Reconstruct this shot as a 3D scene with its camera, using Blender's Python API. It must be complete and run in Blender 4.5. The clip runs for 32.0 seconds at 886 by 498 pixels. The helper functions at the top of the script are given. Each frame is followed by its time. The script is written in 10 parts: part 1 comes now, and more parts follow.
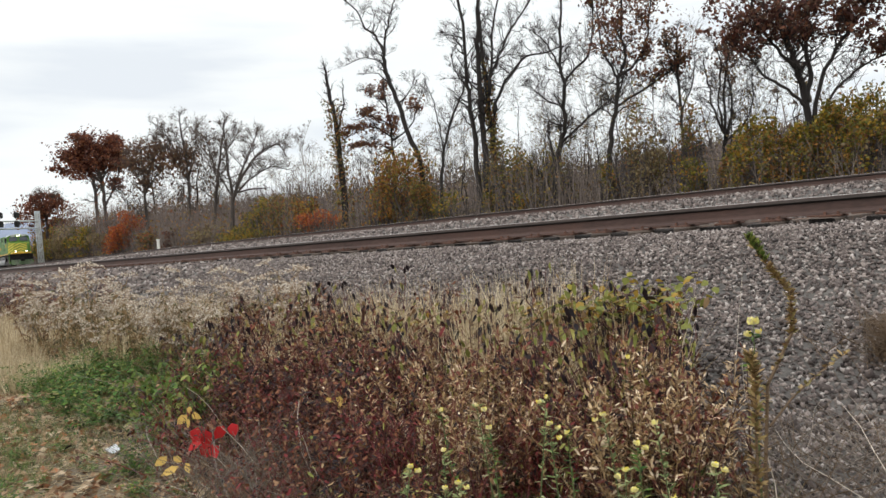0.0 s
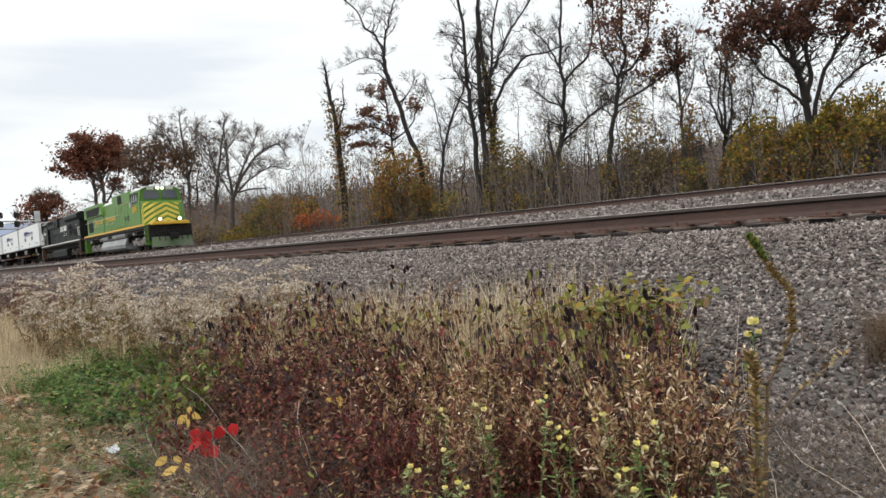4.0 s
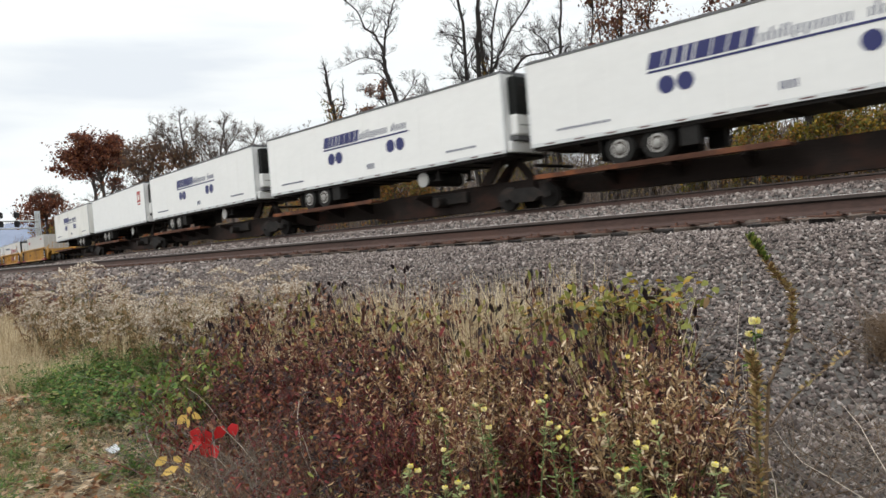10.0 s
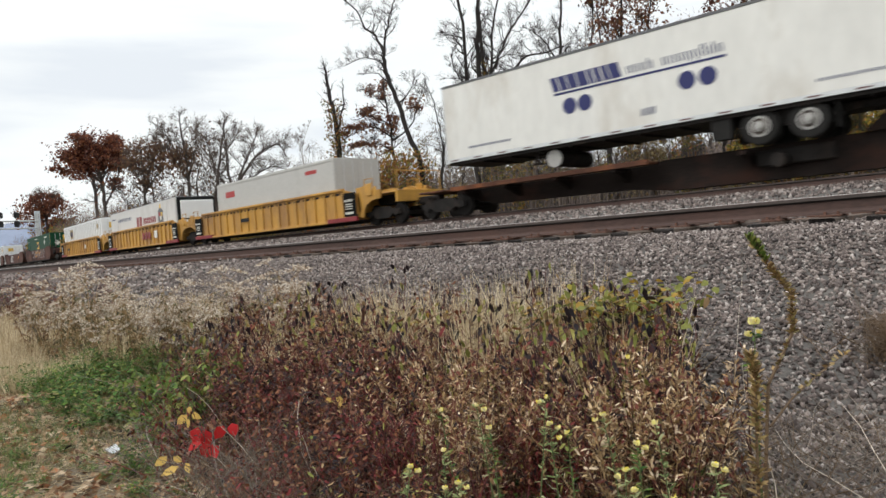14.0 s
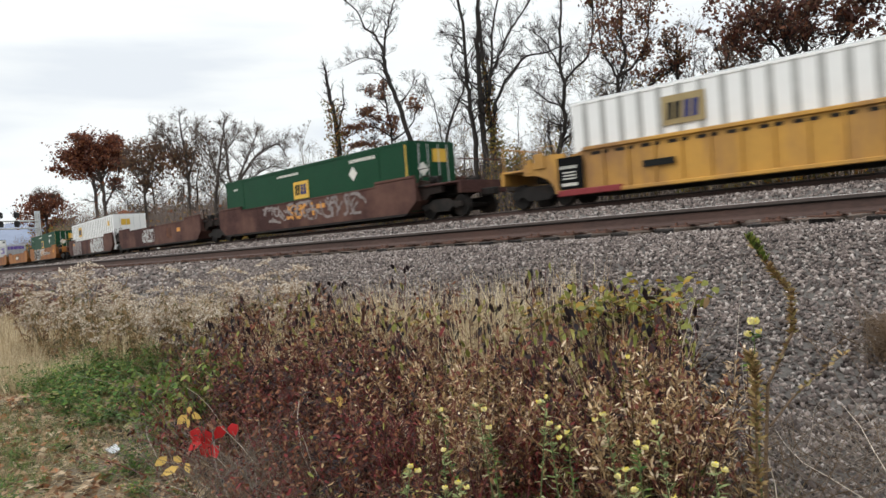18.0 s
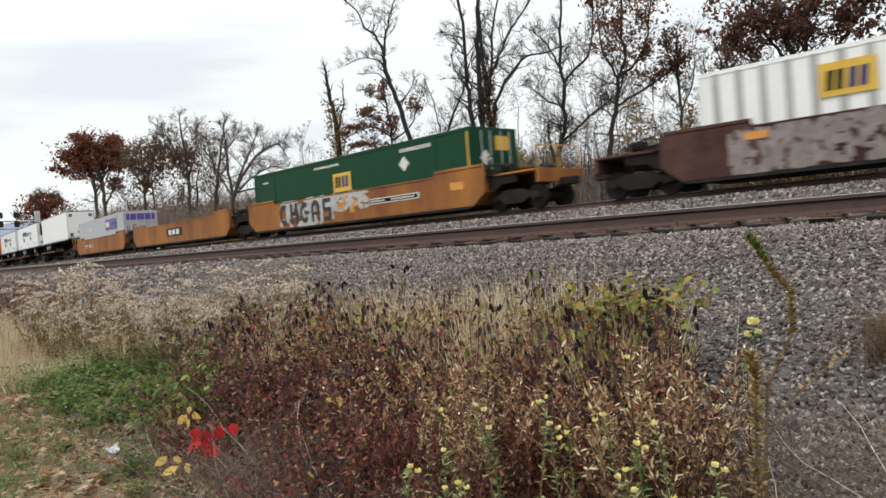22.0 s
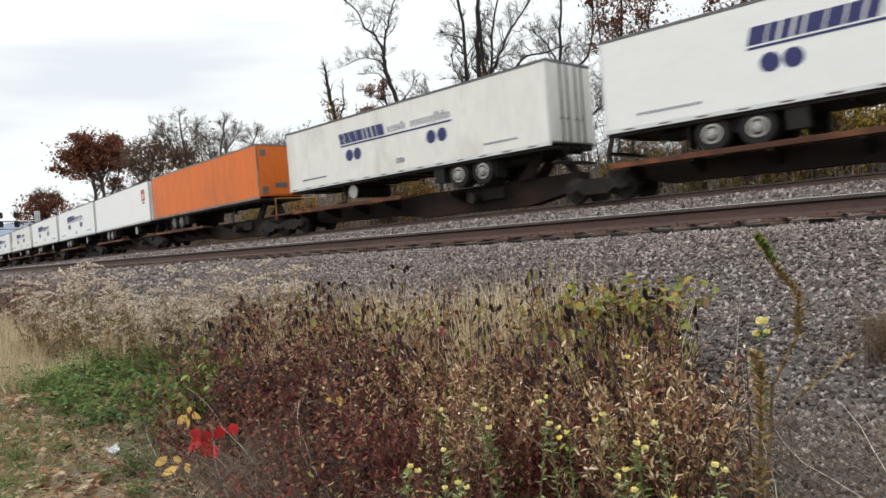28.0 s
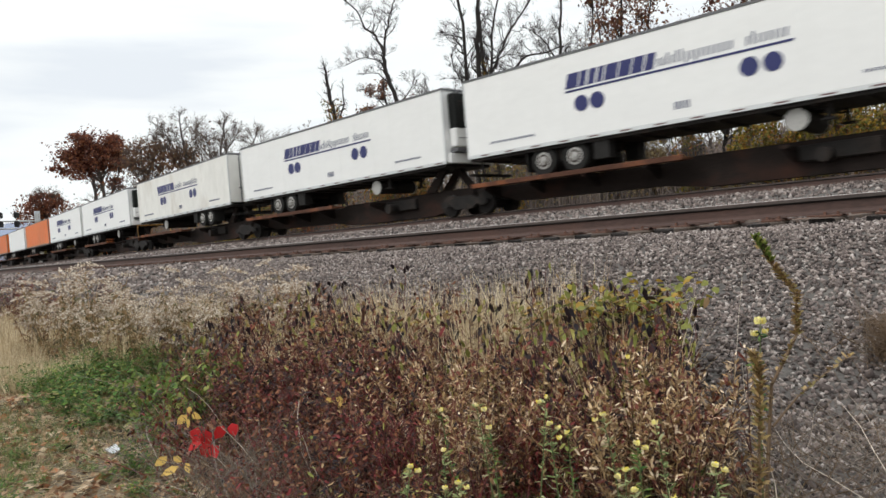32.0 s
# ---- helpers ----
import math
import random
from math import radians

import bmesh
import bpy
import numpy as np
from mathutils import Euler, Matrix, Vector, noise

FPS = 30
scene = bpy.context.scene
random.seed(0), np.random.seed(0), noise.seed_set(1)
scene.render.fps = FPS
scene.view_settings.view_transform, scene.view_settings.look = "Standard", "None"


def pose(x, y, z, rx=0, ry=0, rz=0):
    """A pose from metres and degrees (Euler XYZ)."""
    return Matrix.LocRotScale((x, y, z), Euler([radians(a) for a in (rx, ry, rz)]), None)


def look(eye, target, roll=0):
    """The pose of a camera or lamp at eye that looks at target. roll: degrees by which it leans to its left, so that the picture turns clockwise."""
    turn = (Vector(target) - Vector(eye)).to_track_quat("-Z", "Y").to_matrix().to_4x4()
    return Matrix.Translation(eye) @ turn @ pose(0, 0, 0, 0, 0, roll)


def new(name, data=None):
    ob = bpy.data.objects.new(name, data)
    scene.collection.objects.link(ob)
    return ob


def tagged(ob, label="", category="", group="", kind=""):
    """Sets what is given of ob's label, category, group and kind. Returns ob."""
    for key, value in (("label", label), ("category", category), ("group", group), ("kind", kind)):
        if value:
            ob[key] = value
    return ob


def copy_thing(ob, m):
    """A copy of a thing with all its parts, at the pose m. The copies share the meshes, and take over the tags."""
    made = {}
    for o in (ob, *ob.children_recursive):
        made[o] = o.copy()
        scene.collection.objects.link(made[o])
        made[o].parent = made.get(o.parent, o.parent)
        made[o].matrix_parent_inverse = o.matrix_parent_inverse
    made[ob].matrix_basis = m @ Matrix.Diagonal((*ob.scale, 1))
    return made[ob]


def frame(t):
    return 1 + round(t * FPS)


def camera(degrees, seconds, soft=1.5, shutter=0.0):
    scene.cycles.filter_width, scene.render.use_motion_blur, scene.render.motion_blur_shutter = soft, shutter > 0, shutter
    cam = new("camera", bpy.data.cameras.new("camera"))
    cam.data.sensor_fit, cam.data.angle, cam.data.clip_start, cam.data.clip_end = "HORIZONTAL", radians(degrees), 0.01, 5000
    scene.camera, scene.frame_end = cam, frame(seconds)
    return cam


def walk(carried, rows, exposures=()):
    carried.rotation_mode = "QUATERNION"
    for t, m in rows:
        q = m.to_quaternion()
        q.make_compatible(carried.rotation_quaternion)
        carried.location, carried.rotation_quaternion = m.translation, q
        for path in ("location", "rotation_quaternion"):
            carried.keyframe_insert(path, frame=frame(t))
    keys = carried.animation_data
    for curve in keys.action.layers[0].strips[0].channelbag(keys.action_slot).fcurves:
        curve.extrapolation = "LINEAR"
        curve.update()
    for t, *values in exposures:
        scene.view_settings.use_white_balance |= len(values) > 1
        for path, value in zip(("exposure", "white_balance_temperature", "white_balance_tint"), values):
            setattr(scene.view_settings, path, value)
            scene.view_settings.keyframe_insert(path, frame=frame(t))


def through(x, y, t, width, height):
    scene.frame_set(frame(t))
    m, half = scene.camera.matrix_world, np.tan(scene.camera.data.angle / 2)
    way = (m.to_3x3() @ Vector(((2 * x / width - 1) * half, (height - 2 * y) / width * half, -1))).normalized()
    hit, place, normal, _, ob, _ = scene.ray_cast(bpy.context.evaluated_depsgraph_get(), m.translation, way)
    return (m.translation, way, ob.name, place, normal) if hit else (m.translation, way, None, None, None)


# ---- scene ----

# ---------------------------------------------------------------- camera
EYE = Vector((0.0, 0.0, 1.30))
YAW, TILT, LEAN = radians(-42.03), radians(-0.97), -4.51
AIM = EYE + Vector((math.sin(YAW) * math.cos(TILT), math.cos(YAW) * math.cos(TILT), math.sin(TILT)))
cam = camera(64.1, 32.0, soft=1.5, shutter=0.32)
walk(cam, [(0.0, look(EYE, AIM, LEAN)), (32.0, look(EYE, AIM, LEAN))])
scene.view_settings.exposure = 0.0

# ---------------------------------------------------------------- sky and sun: a bright overcast November day
world = bpy.data.worlds.new("overcast_sky")
scene.world = world
world.use_nodes = True
wn, wl = world.node_tree.nodes, world.node_tree.links
wn.clear()
w_out = wn.new("ShaderNodeOutputWorld")
w_bg = wn.new("ShaderNodeBackground")
w_sky = wn.new("ShaderNodeTexSky")
w_sky.sky_type, w_sky.sun_disc = "NISHITA", False
w_sky.sun_elevation, w_sky.sun_rotation = radians(35), radians(200)
w_co = wn.new("ShaderNodeTexCoord")
w_map = wn.new("ShaderNodeMapping")
w_map.inputs["Scale"].default_value = (1.3, 1.3, 8.0)
w_map.inputs["Rotation"].default_value = (radians(5), radians(-7), 0)
w_noise = wn.new("ShaderNodeTexNoise")
w_noise.inputs["Scale"].default_value = 1.7
w_noise.inputs["Detail"].default_value = 5
w_noise.inputs["Roughness"].default_value = 0.5
w_ramp = wn.new("ShaderNodeValToRGB")
w_ramp.color_ramp.elements[0].position, w_ramp.color_ramp.elements[0].color = 0.34, (0.80, 0.845, 0.89, 1)
w_ramp.color_ramp.elements[1].position, w_ramp.color_ramp.elements[1].color = 0.50, (0.955, 0.985, 0.985, 1)
w_sep = wn.new("ShaderNodeSeparateXYZ")
w_up = wn.new("ShaderNodeMapRange")          # an overcast sky is brighter overhead than at the horizon
w_up.inputs["From Min"].default_value, w_up.inputs["From Max"].default_value = 0.25, 1.0
w_up.inputs["To Min"].default_value, w_up.inputs["To Max"].default_value = 1.0, 1.75
w_mul = wn.new("ShaderNodeVectorMath")
w_mul.operation = "SCALE"
w_mix = wn.new("ShaderNodeMix")
w_mix.data_type, w_mix.blend_type = "RGBA", "MIX"
w_mix.inputs["Factor"].default_value = 0.93
w_gain = wn.new("ShaderNodeVectorMath")
w_gain.operation = "SCALE"
w_gain.inputs["Scale"].default_value = 9.9
wl.new(w_co.outputs["Generated"], w_map.inputs["Vector"])
wl.new(w_map.outputs["Vector"], w_noise.inputs["Vector"])
wl.new(w_noise.outputs["Fac"], w_ramp.inputs["Fac"])
wl.new(w_co.outputs["Generated"], w_sep.inputs["Vector"])
wl.new(w_sep.outputs["Z"], w_up.inputs["Value"])
wl.new(w_ramp.outputs["Color"], w_mul.inputs[0])
wl.new(w_up.outputs["Result"], w_mul.inputs["Scale"])
wl.new(w_mul.outputs["Vector"], w_gain.inputs[0])
wl.new(w_sky.outputs["Color"], w_mix.inputs["A"])
wl.new(w_gain.outputs["Vector"], w_mix.inputs["B"])
wl.new(w_mix.outputs["Result"], w_bg.inputs["Color"])
w_bg.inputs["Strength"].default_value = 0.11
wl.new(w_bg.outputs["Background"], w_out.inputs["Surface"])

sun_data = bpy.data.lights.new("sun", "SUN")
sun_data.energy, sun_data.angle, sun_data.color = 1.4, radians(20), (1.0, 0.97, 0.92)
sun = new("sun", sun_data)
sun.matrix_world = look((0, 0, 60), (0 + 25, 40, 0))

# ---------------------------------------------------------------- materials


def mat(name, color, rough=0.7, metal=0.0, vary=0.25, scale=6.0, bump=0.15, grime=None, grime_at=0.62, streak=(1, 1, 1),
        island=0.0, per_object=0.0, emit=0.0, fine=60.0, spec=0.5):
    """A surface with a coarse and a fine scale of variation, optional stains of another colour, and fine relief."""
    m = bpy.data.materials.new(name)
    m.use_nodes = True
    n, l = m.node_tree.nodes, m.node_tree.links
    bsdf = n["Principled BSDF"]
    co = n.new("ShaderNodeTexCoord")
    mp = n.new("ShaderNodeMapping")
    mp.inputs["Scale"].default_value = streak
    l.new(co.outputs["Object"], mp.inputs["Vector"])
    big = n.new("ShaderNodeTexNoise")
    big.inputs["Scale"].default_value, big.inputs["Detail"].default_value = scale, 4
    small = n.new("ShaderNodeTexNoise")
    small.inputs["Scale"].default_value, small.inputs["Detail"].default_value = fine, 2
    l.new(mp.outputs["Vector"], big.inputs["Vector"])
    l.new(mp.outputs["Vector"], small.inputs["Vector"])
    add = n.new("ShaderNodeMath")
    add.operation = "ADD"
    l.new(big.outputs["Fac"], add.inputs[0])
    l.new(small.outputs["Fac"], add.inputs[1])
    val = n.new("ShaderNodeMapRange")
    val.inputs["From Min"].default_value, val.inputs["From Max"].default_value = 0.6, 1.4
    val.inputs["To Min"].default_value, val.inputs["To Max"].default_value = 1.0 - vary, 1.0 + vary
    l.new(add.outputs["Value"], val.inputs["Value"])
    last = val.outputs["Result"]
    for use, node, socket in ((island, "ShaderNodeNewGeometry", "Random Per Island"), (per_object, "ShaderNodeObjectInfo", "Random")):
        if use:
            src = n.new(node)
            rng = n.new("ShaderNodeMapRange")
            rng.inputs["To Min"].default_value, rng.inputs["To Max"].default_value = 1.0 - use, 1.0 + use
            l.new(src.outputs[socket], rng.inputs["Value"])
            mu = n.new("ShaderNodeMath")
            mu.operation = "MULTIPLY"
            l.new(last, mu.inputs[0])
            l.new(rng.outputs["Result"], mu.inputs[1])
            last = mu.outputs["Value"]
    sc = n.new("ShaderNodeVectorMath")
    sc.operation = "SCALE"
    sc.inputs[0].default_value = color
    l.new(last, sc.inputs["Scale"])
    col = sc.outputs["Vector"]
    if grime:
        spot = n.new("ShaderNodeTexNoise")
        spot.inputs["Scale"].default_value, spot.inputs["Detail"].default_value = scale * 0.55, 7
        spot.inputs["Roughness"].default_value = 0.65
        l.new(mp.outputs["Vector"], spot.inputs["Vector"])
        cut = n.new("ShaderNodeMapRange")
        cut.inputs["From Min"].default_value, cut.inputs["From Max"].default_value = grime_at - 0.12, grime_at + 0.12
        l.new(spot.outputs["Fac"], cut.inputs["Value"])
        mx = n.new("ShaderNodeMix")
        mx.data_type = "RGBA"
        l.new(cut.outputs["Result"], mx.inputs["Factor"])
        l.new(col, mx.inputs["A"])
        mx.inputs["B"].default_value = (*grime, 1)
        col = mx.outputs["Result"]
    l.new(col, bsdf.inputs["Base Color"])
    bsdf.inputs["Roughness"].default_value = rough
    bsdf.inputs["Metallic"].default_value = metal
    bsdf.inputs["Specular IOR Level"].default_value = spec
    if bump:
        bp = n.new("ShaderNodeBump")
        bp.inputs["Strength"].default_value, bp.inputs["Distance"].default_value = bump, 0.02
        l.new(add.outputs["Value"], bp.inputs["Height"])
        l.new(bp.outputs["Normal"], bsdf.inputs["Normal"])
    if emit:
        bsdf.inputs["Emission Color"].default_value = (*color, 1)
        bsdf.inputs["Emission Strength"].default_value = emit
    return m


M_GROUND = mat("dry_ground", (0.165, 0.13, 0.085), 0.95, vary=0.45, scale=1.6, fine=28, bump=0.8, grime=(0.055, 0.06, 0.026), grime_at=0.58)
# soil under the weeds, its colour darkened for their shade
M_WEEDSHADE_SOIL = mat("shaded_weed_soil", (0.022, 0.016, 0.012), 0.95, vary=0.45, scale=3, fine=30, bump=0.8)
M_BALLAST = mat("ballast_bed", (0.085, 0.077, 0.070), 0.95, vary=0.5, scale=5, fine=22, bump=1.0, grime=(0.09, 0.08, 0.075), grime_at=0.6)
M_RAIL = mat("rusty_rail_steel", (0.064, 0.036, 0.029), 0.8, vary=0.35, scale=3, fine=40, grime=(0.085, 0.042, 0.030), streak=(0.3, 1, 1))
M_RAILSIDE = mat("worn_rail_head_side", (0.055, 0.041, 0.036), 0.7, metal=0.0, vary=0.3, scale=3, fine=30, streak=(0.3, 1, 1))
# shade below the rail head, painted as a near-black colour
M_HEADSHADE = mat("shade_under_rail_head", (0.008, 0.007, 0.006), 0.8, vary=0.3, scale=3)
M_RAILTOP = mat("polished_rail_head", (0.52, 0.50, 0.47), 0.32, metal=0.9, vary=0.15, scale=2, streak=(0.2, 3, 1))
M_TIE = mat("weathered_tie_wood", (0.085, 0.062, 0.048), 0.9, vary=0.45, scale=4, fine=30, bump=0.6, per_object=0.4, streak=(4, 0.6, 2), grime=(0.2, 0.09, 0.05))
# end grain coloured near black for the shade at the tie ends
M_TIE_END_SHADE = mat("shaded_tie_end_grain", (0.014, 0.011, 0.010), 0.95, vary=0.5, scale=9, fine=40, bump=0.6, per_object=0.5)
M_PLATE = mat("rusted_tie_plate", (0.11, 0.052, 0.035), 0.85, vary=0.4, scale=12)
M_WHITE = mat("white_trailer_paint", (0.79, 0.79, 0.775), 0.42, vary=0.03, scale=0.7, fine=3, bump=0, grime=(0.71, 0.70, 0.675), grime_at=0.74, streak=(0.6, 1, 1.6), per_object=0.03)
M_WHITE_OLD = mat("dulled_white_paint", (0.72, 0.71, 0.67), 0.5, vary=0.08, scale=0.9, fine=5, bump=0.03, grime=(0.47, 0.42, 0.35), grime_at=0.66, streak=(0.8, 1, 0.35))
M_ALU = mat("aluminium_trim", (0.62, 0.63, 0.63), 0.4, metal=0.6, vary=0.12, scale=3)
M_DULLTRIM = mat("dirty_grey_trim", (0.25, 0.215, 0.185), 0.7, vary=0.35, scale=2, fine=18, grime=(0.13, 0.09, 0.065), grime_at=0.55)
# ribs coloured greyer than the white panels between them
M_RIB = mat("grey_rib_paint", (0.40, 0.40, 0.385), 0.5, vary=0.15, scale=2, fine=20, bump=0.03)
M_DULLGOLD = mat("faded_golden_panel", (0.30, 0.225, 0.10), 0.6, vary=0.2, scale=4, bump=0)
M_STEPRED = mat("dark_red_step_paint", (0.20, 0.016, 0.020), 0.6, vary=0.2, scale=4, bump=0)
M_DULLWHITE = mat("greyed_white_container_paint", (0.58, 0.565, 0.54), 0.5, vary=0.06, scale=0.8, fine=5, bump=0.02, grime=(0.42, 0.39, 0.35), grime_at=0.66, streak=(0.8, 1, 0.4))
M_NOSEYEL = mat("lemon_nose_stripe_paint", (0.60, 0.47, 0.055), 0.5, vary=0.08, scale=2, bump=0.02)
M_DUSTBLACK = mat("dusty_black_truck_casting", (0.055, 0.046, 0.041), 0.8, vary=0.4, scale=3, fine=25, grime=(0.10, 0.075, 0.06), grime_at=0.6, spec=0.2)
M_RAILBLACK = mat("worn_black_handrail_paint", (0.035, 0.034, 0.032), 0.6, vary=0.3, scale=5)
M_DARKRAIL = mat("dark_roof_rail", (0.11, 0.11, 0.115), 0.55, vary=0.3, scale=3)
M_ORANGE = mat("orange_trailer_paint", (0.66, 0.150, 0.020), 0.5, vary=0.10, scale=1.1, fine=5, bump=0.03, grime=(0.44, 0.13, 0.035), grime_at=0.62, spec=0.3, streak=(1, 1, 0.3))
M_BLUE = mat("blue_lettering", (0.012, 0.017, 0.11), 0.5, vary=0.08, scale=4, bump=0)
M_BLUEGREY = mat("grey_blue_lettering", (0.13, 0.14, 0.20), 0.5, vary=0.08, scale=4, bump=0)
M_RED = mat("red_marking", (0.36, 0.03, 0.028), 0.5, vary=0.1, scale=4, bump=0)
M_DARKRED = mat("dark_red_marking", (0.23, 0.026, 0.026), 0.5, vary=0.15, scale=4, bump=0)
M_BLACK = mat("black_running_gear", (0.017, 0.015, 0.014), 0.8, vary=0.4, scale=3, fine=25, grime=(0.045, 0.032, 0.025), grime_at=0.62, spec=0.2)
M_TYRE = mat("tyre_rubber", (0.02, 0.019, 0.018), 0.85, vary=0.25, scale=8, spec=0.2)
M_HUB = mat("dull_wheel_hub", (0.40, 0.39, 0.37), 0.6, metal=0.2, vary=0.2, scale=14)
M_SPINE = mat("rust_brown_car_steel", (0.020, 0.0145, 0.0125), 0.85, vary=0.4, scale=1.6, fine=25, grime=(0.05, 0.022, 0.015), grime_at=0.64, spec=0.15, streak=(0.6, 1, 1))
M_SPINETOP = mat("worn_orange_deck_edge", (0.085, 0.038, 0.024), 0.8, vary=0.45, scale=1.2, fine=20, grime=(0.30, 0.10, 0.036), grime_at=0.64, spec=0.2)
M_YELLOW = mat("yellow_well_car_paint", (0.50, 0.262, 0.042), 0.6, vary=0.16, scale=1.2, fine=14, grime=(0.25, 0.125, 0.045), grime_at=0.56, streak=(1, 1, 0.35))
M_REDWELL = mat("faded_maroon_well_paint", (0.060, 0.030, 0.027), 0.85, vary=0.4, scale=0.9, fine=14, grime=(0.14, 0.075, 0.058), grime_at=0.56, spec=0.12, streak=(0.8, 1, 0.8))
M_OCHRE = mat("faded_ochre_well_paint", (0.33, 0.132, 0.029), 0.66, vary=0.24, scale=0.9, fine=14, grime=(0.17, 0.060, 0.026), grime_at=0.54, streak=(1, 1, 0.4), spec=0.25)
M_GREENBOX = mat("green_container_paint", (0.009, 0.052, 0.024), 0.55, vary=0.12, scale=1.1, fine=12, bump=0.04, grime=(0.015, 0.044, 0.024), grime_at=0.66, spec=0.12)
M_GREYBOX = mat("grey_container_paint", (0.40, 0.41, 0.42), 0.5, vary=0.06, scale=1.1, fine=8, bump=0.03, grime=(0.3, 0.3, 0.3), grime_at=0.66)
M_PALEBOX = mat("pale_grey_container_paint", (0.45, 0.44, 0.415), 0.5, vary=0.06, scale=1.1, fine=8, bump=0.03, grime=(0.36, 0.345, 0.32), grime_at=0.66)
M_PURPLE = mat("purple_panel", (0.105, 0.055, 0.29), 0.5, vary=0.08, scale=3, bump=0)
M_GOLDBLOCK = mat("golden_yellow_panel", (0.66, 0.40, 0.045), 0.5, vary=0.1, scale=3, bump=0)
M_LOCOGREEN = mat("locomotive_green_paint", (0.090, 0.205, 0.027), 0.42, vary=0.08, scale=1.2, fine=10, bump=0.02, grime=(0.075, 0.165, 0.032), grime_at=0.66, spec=0.28, streak=(1, 1, 0.5))
M_LOCOYEL = mat("locomotive_yellow_paint", (0.66, 0.38, 0.03), 0.45, vary=0.06, scale=1.5, bump=0.02)
M_LOCOBLACK = mat("locomotive_black_paint", (0.0075, 0.0085, 0.008), 0.5, vary=0.3, scale=1.2, fine=14, bump=0.05, grime=(0.017, 0.016, 0.0145), grime_at=0.62, spec=0.16)
M_PLOW = mat("dusty_green_plow_paint", (0.075, 0.12, 0.05), 0.7, vary=0.3, scale=2, fine=18, grime=(0.12, 0.11, 0.09), grime_at=0.55)
M_DEEPBLACK = mat("black_grille", (0.005, 0.005, 0.005), 0.8, vary=0.3, scale=4, bump=0.1, spec=0.1)
M_RUSTSTEP = mat("rusty_brown_step", (0.10, 0.052, 0.034), 0.8, vary=0.3, scale=4)
M_CREAM = mat("cream_rail_paint", (0.60, 0.55, 0.33), 0.5, vary=0.1, scale=4, bump=0)
M_BROWNTAPE = mat("dark_red_reflector", (0.12, 0.055, 0.05), 0.5, vary=0.2, scale=4, bump=0)
M_OFFWHITE = mat("off_white_marking", (0.68, 0.66, 0.60), 0.5, vary=0.1, scale=4, bump=0)
M_ROOFSILVER = mat("pale_cab_roof", (0.62, 0.64, 0.60), 0.45, vary=0.12, scale=2)
M_TANK = mat("silver_grey_tank", (0.33, 0.335, 0.34), 0.5, metal=0.2, vary=0.2, scale=1.4, grime=(0.16, 0.15, 0.14), grime_at=0.6)
M_TRUCK = mat("dusty_grey_truck_casting", (0.25, 0.225, 0.205), 0.75, vary=0.35, scale=3, fine=25, grime=(0.10, 0.085, 0.075), grime_at=0.55)
M_GLASS = mat("dark_cab_glass", (0.05, 0.056, 0.07), 0.08, vary=0.1, scale=2, bump=0, spec=0.8)
M_LIGHT = mat("lit_headlight", (1.0, 0.93, 0.72), 0.3, vary=0, bump=0, emit=5.0)
M_SIGNAL = mat("galvanised_signal_steel", (0.55, 0.56, 0.56), 0.5, metal=0.4, vary=0.15, scale=3)
M_SIGBLACK = mat("black_signal_head", (0.015, 0.015, 0.015), 0.6, vary=0.2, scale=6)
M_POSTWHITE = mat("white_post_paint", (0.75, 0.74, 0.70), 0.6, vary=0.15, scale=6)

# ---------------------------------------------------------------- mesh helpers


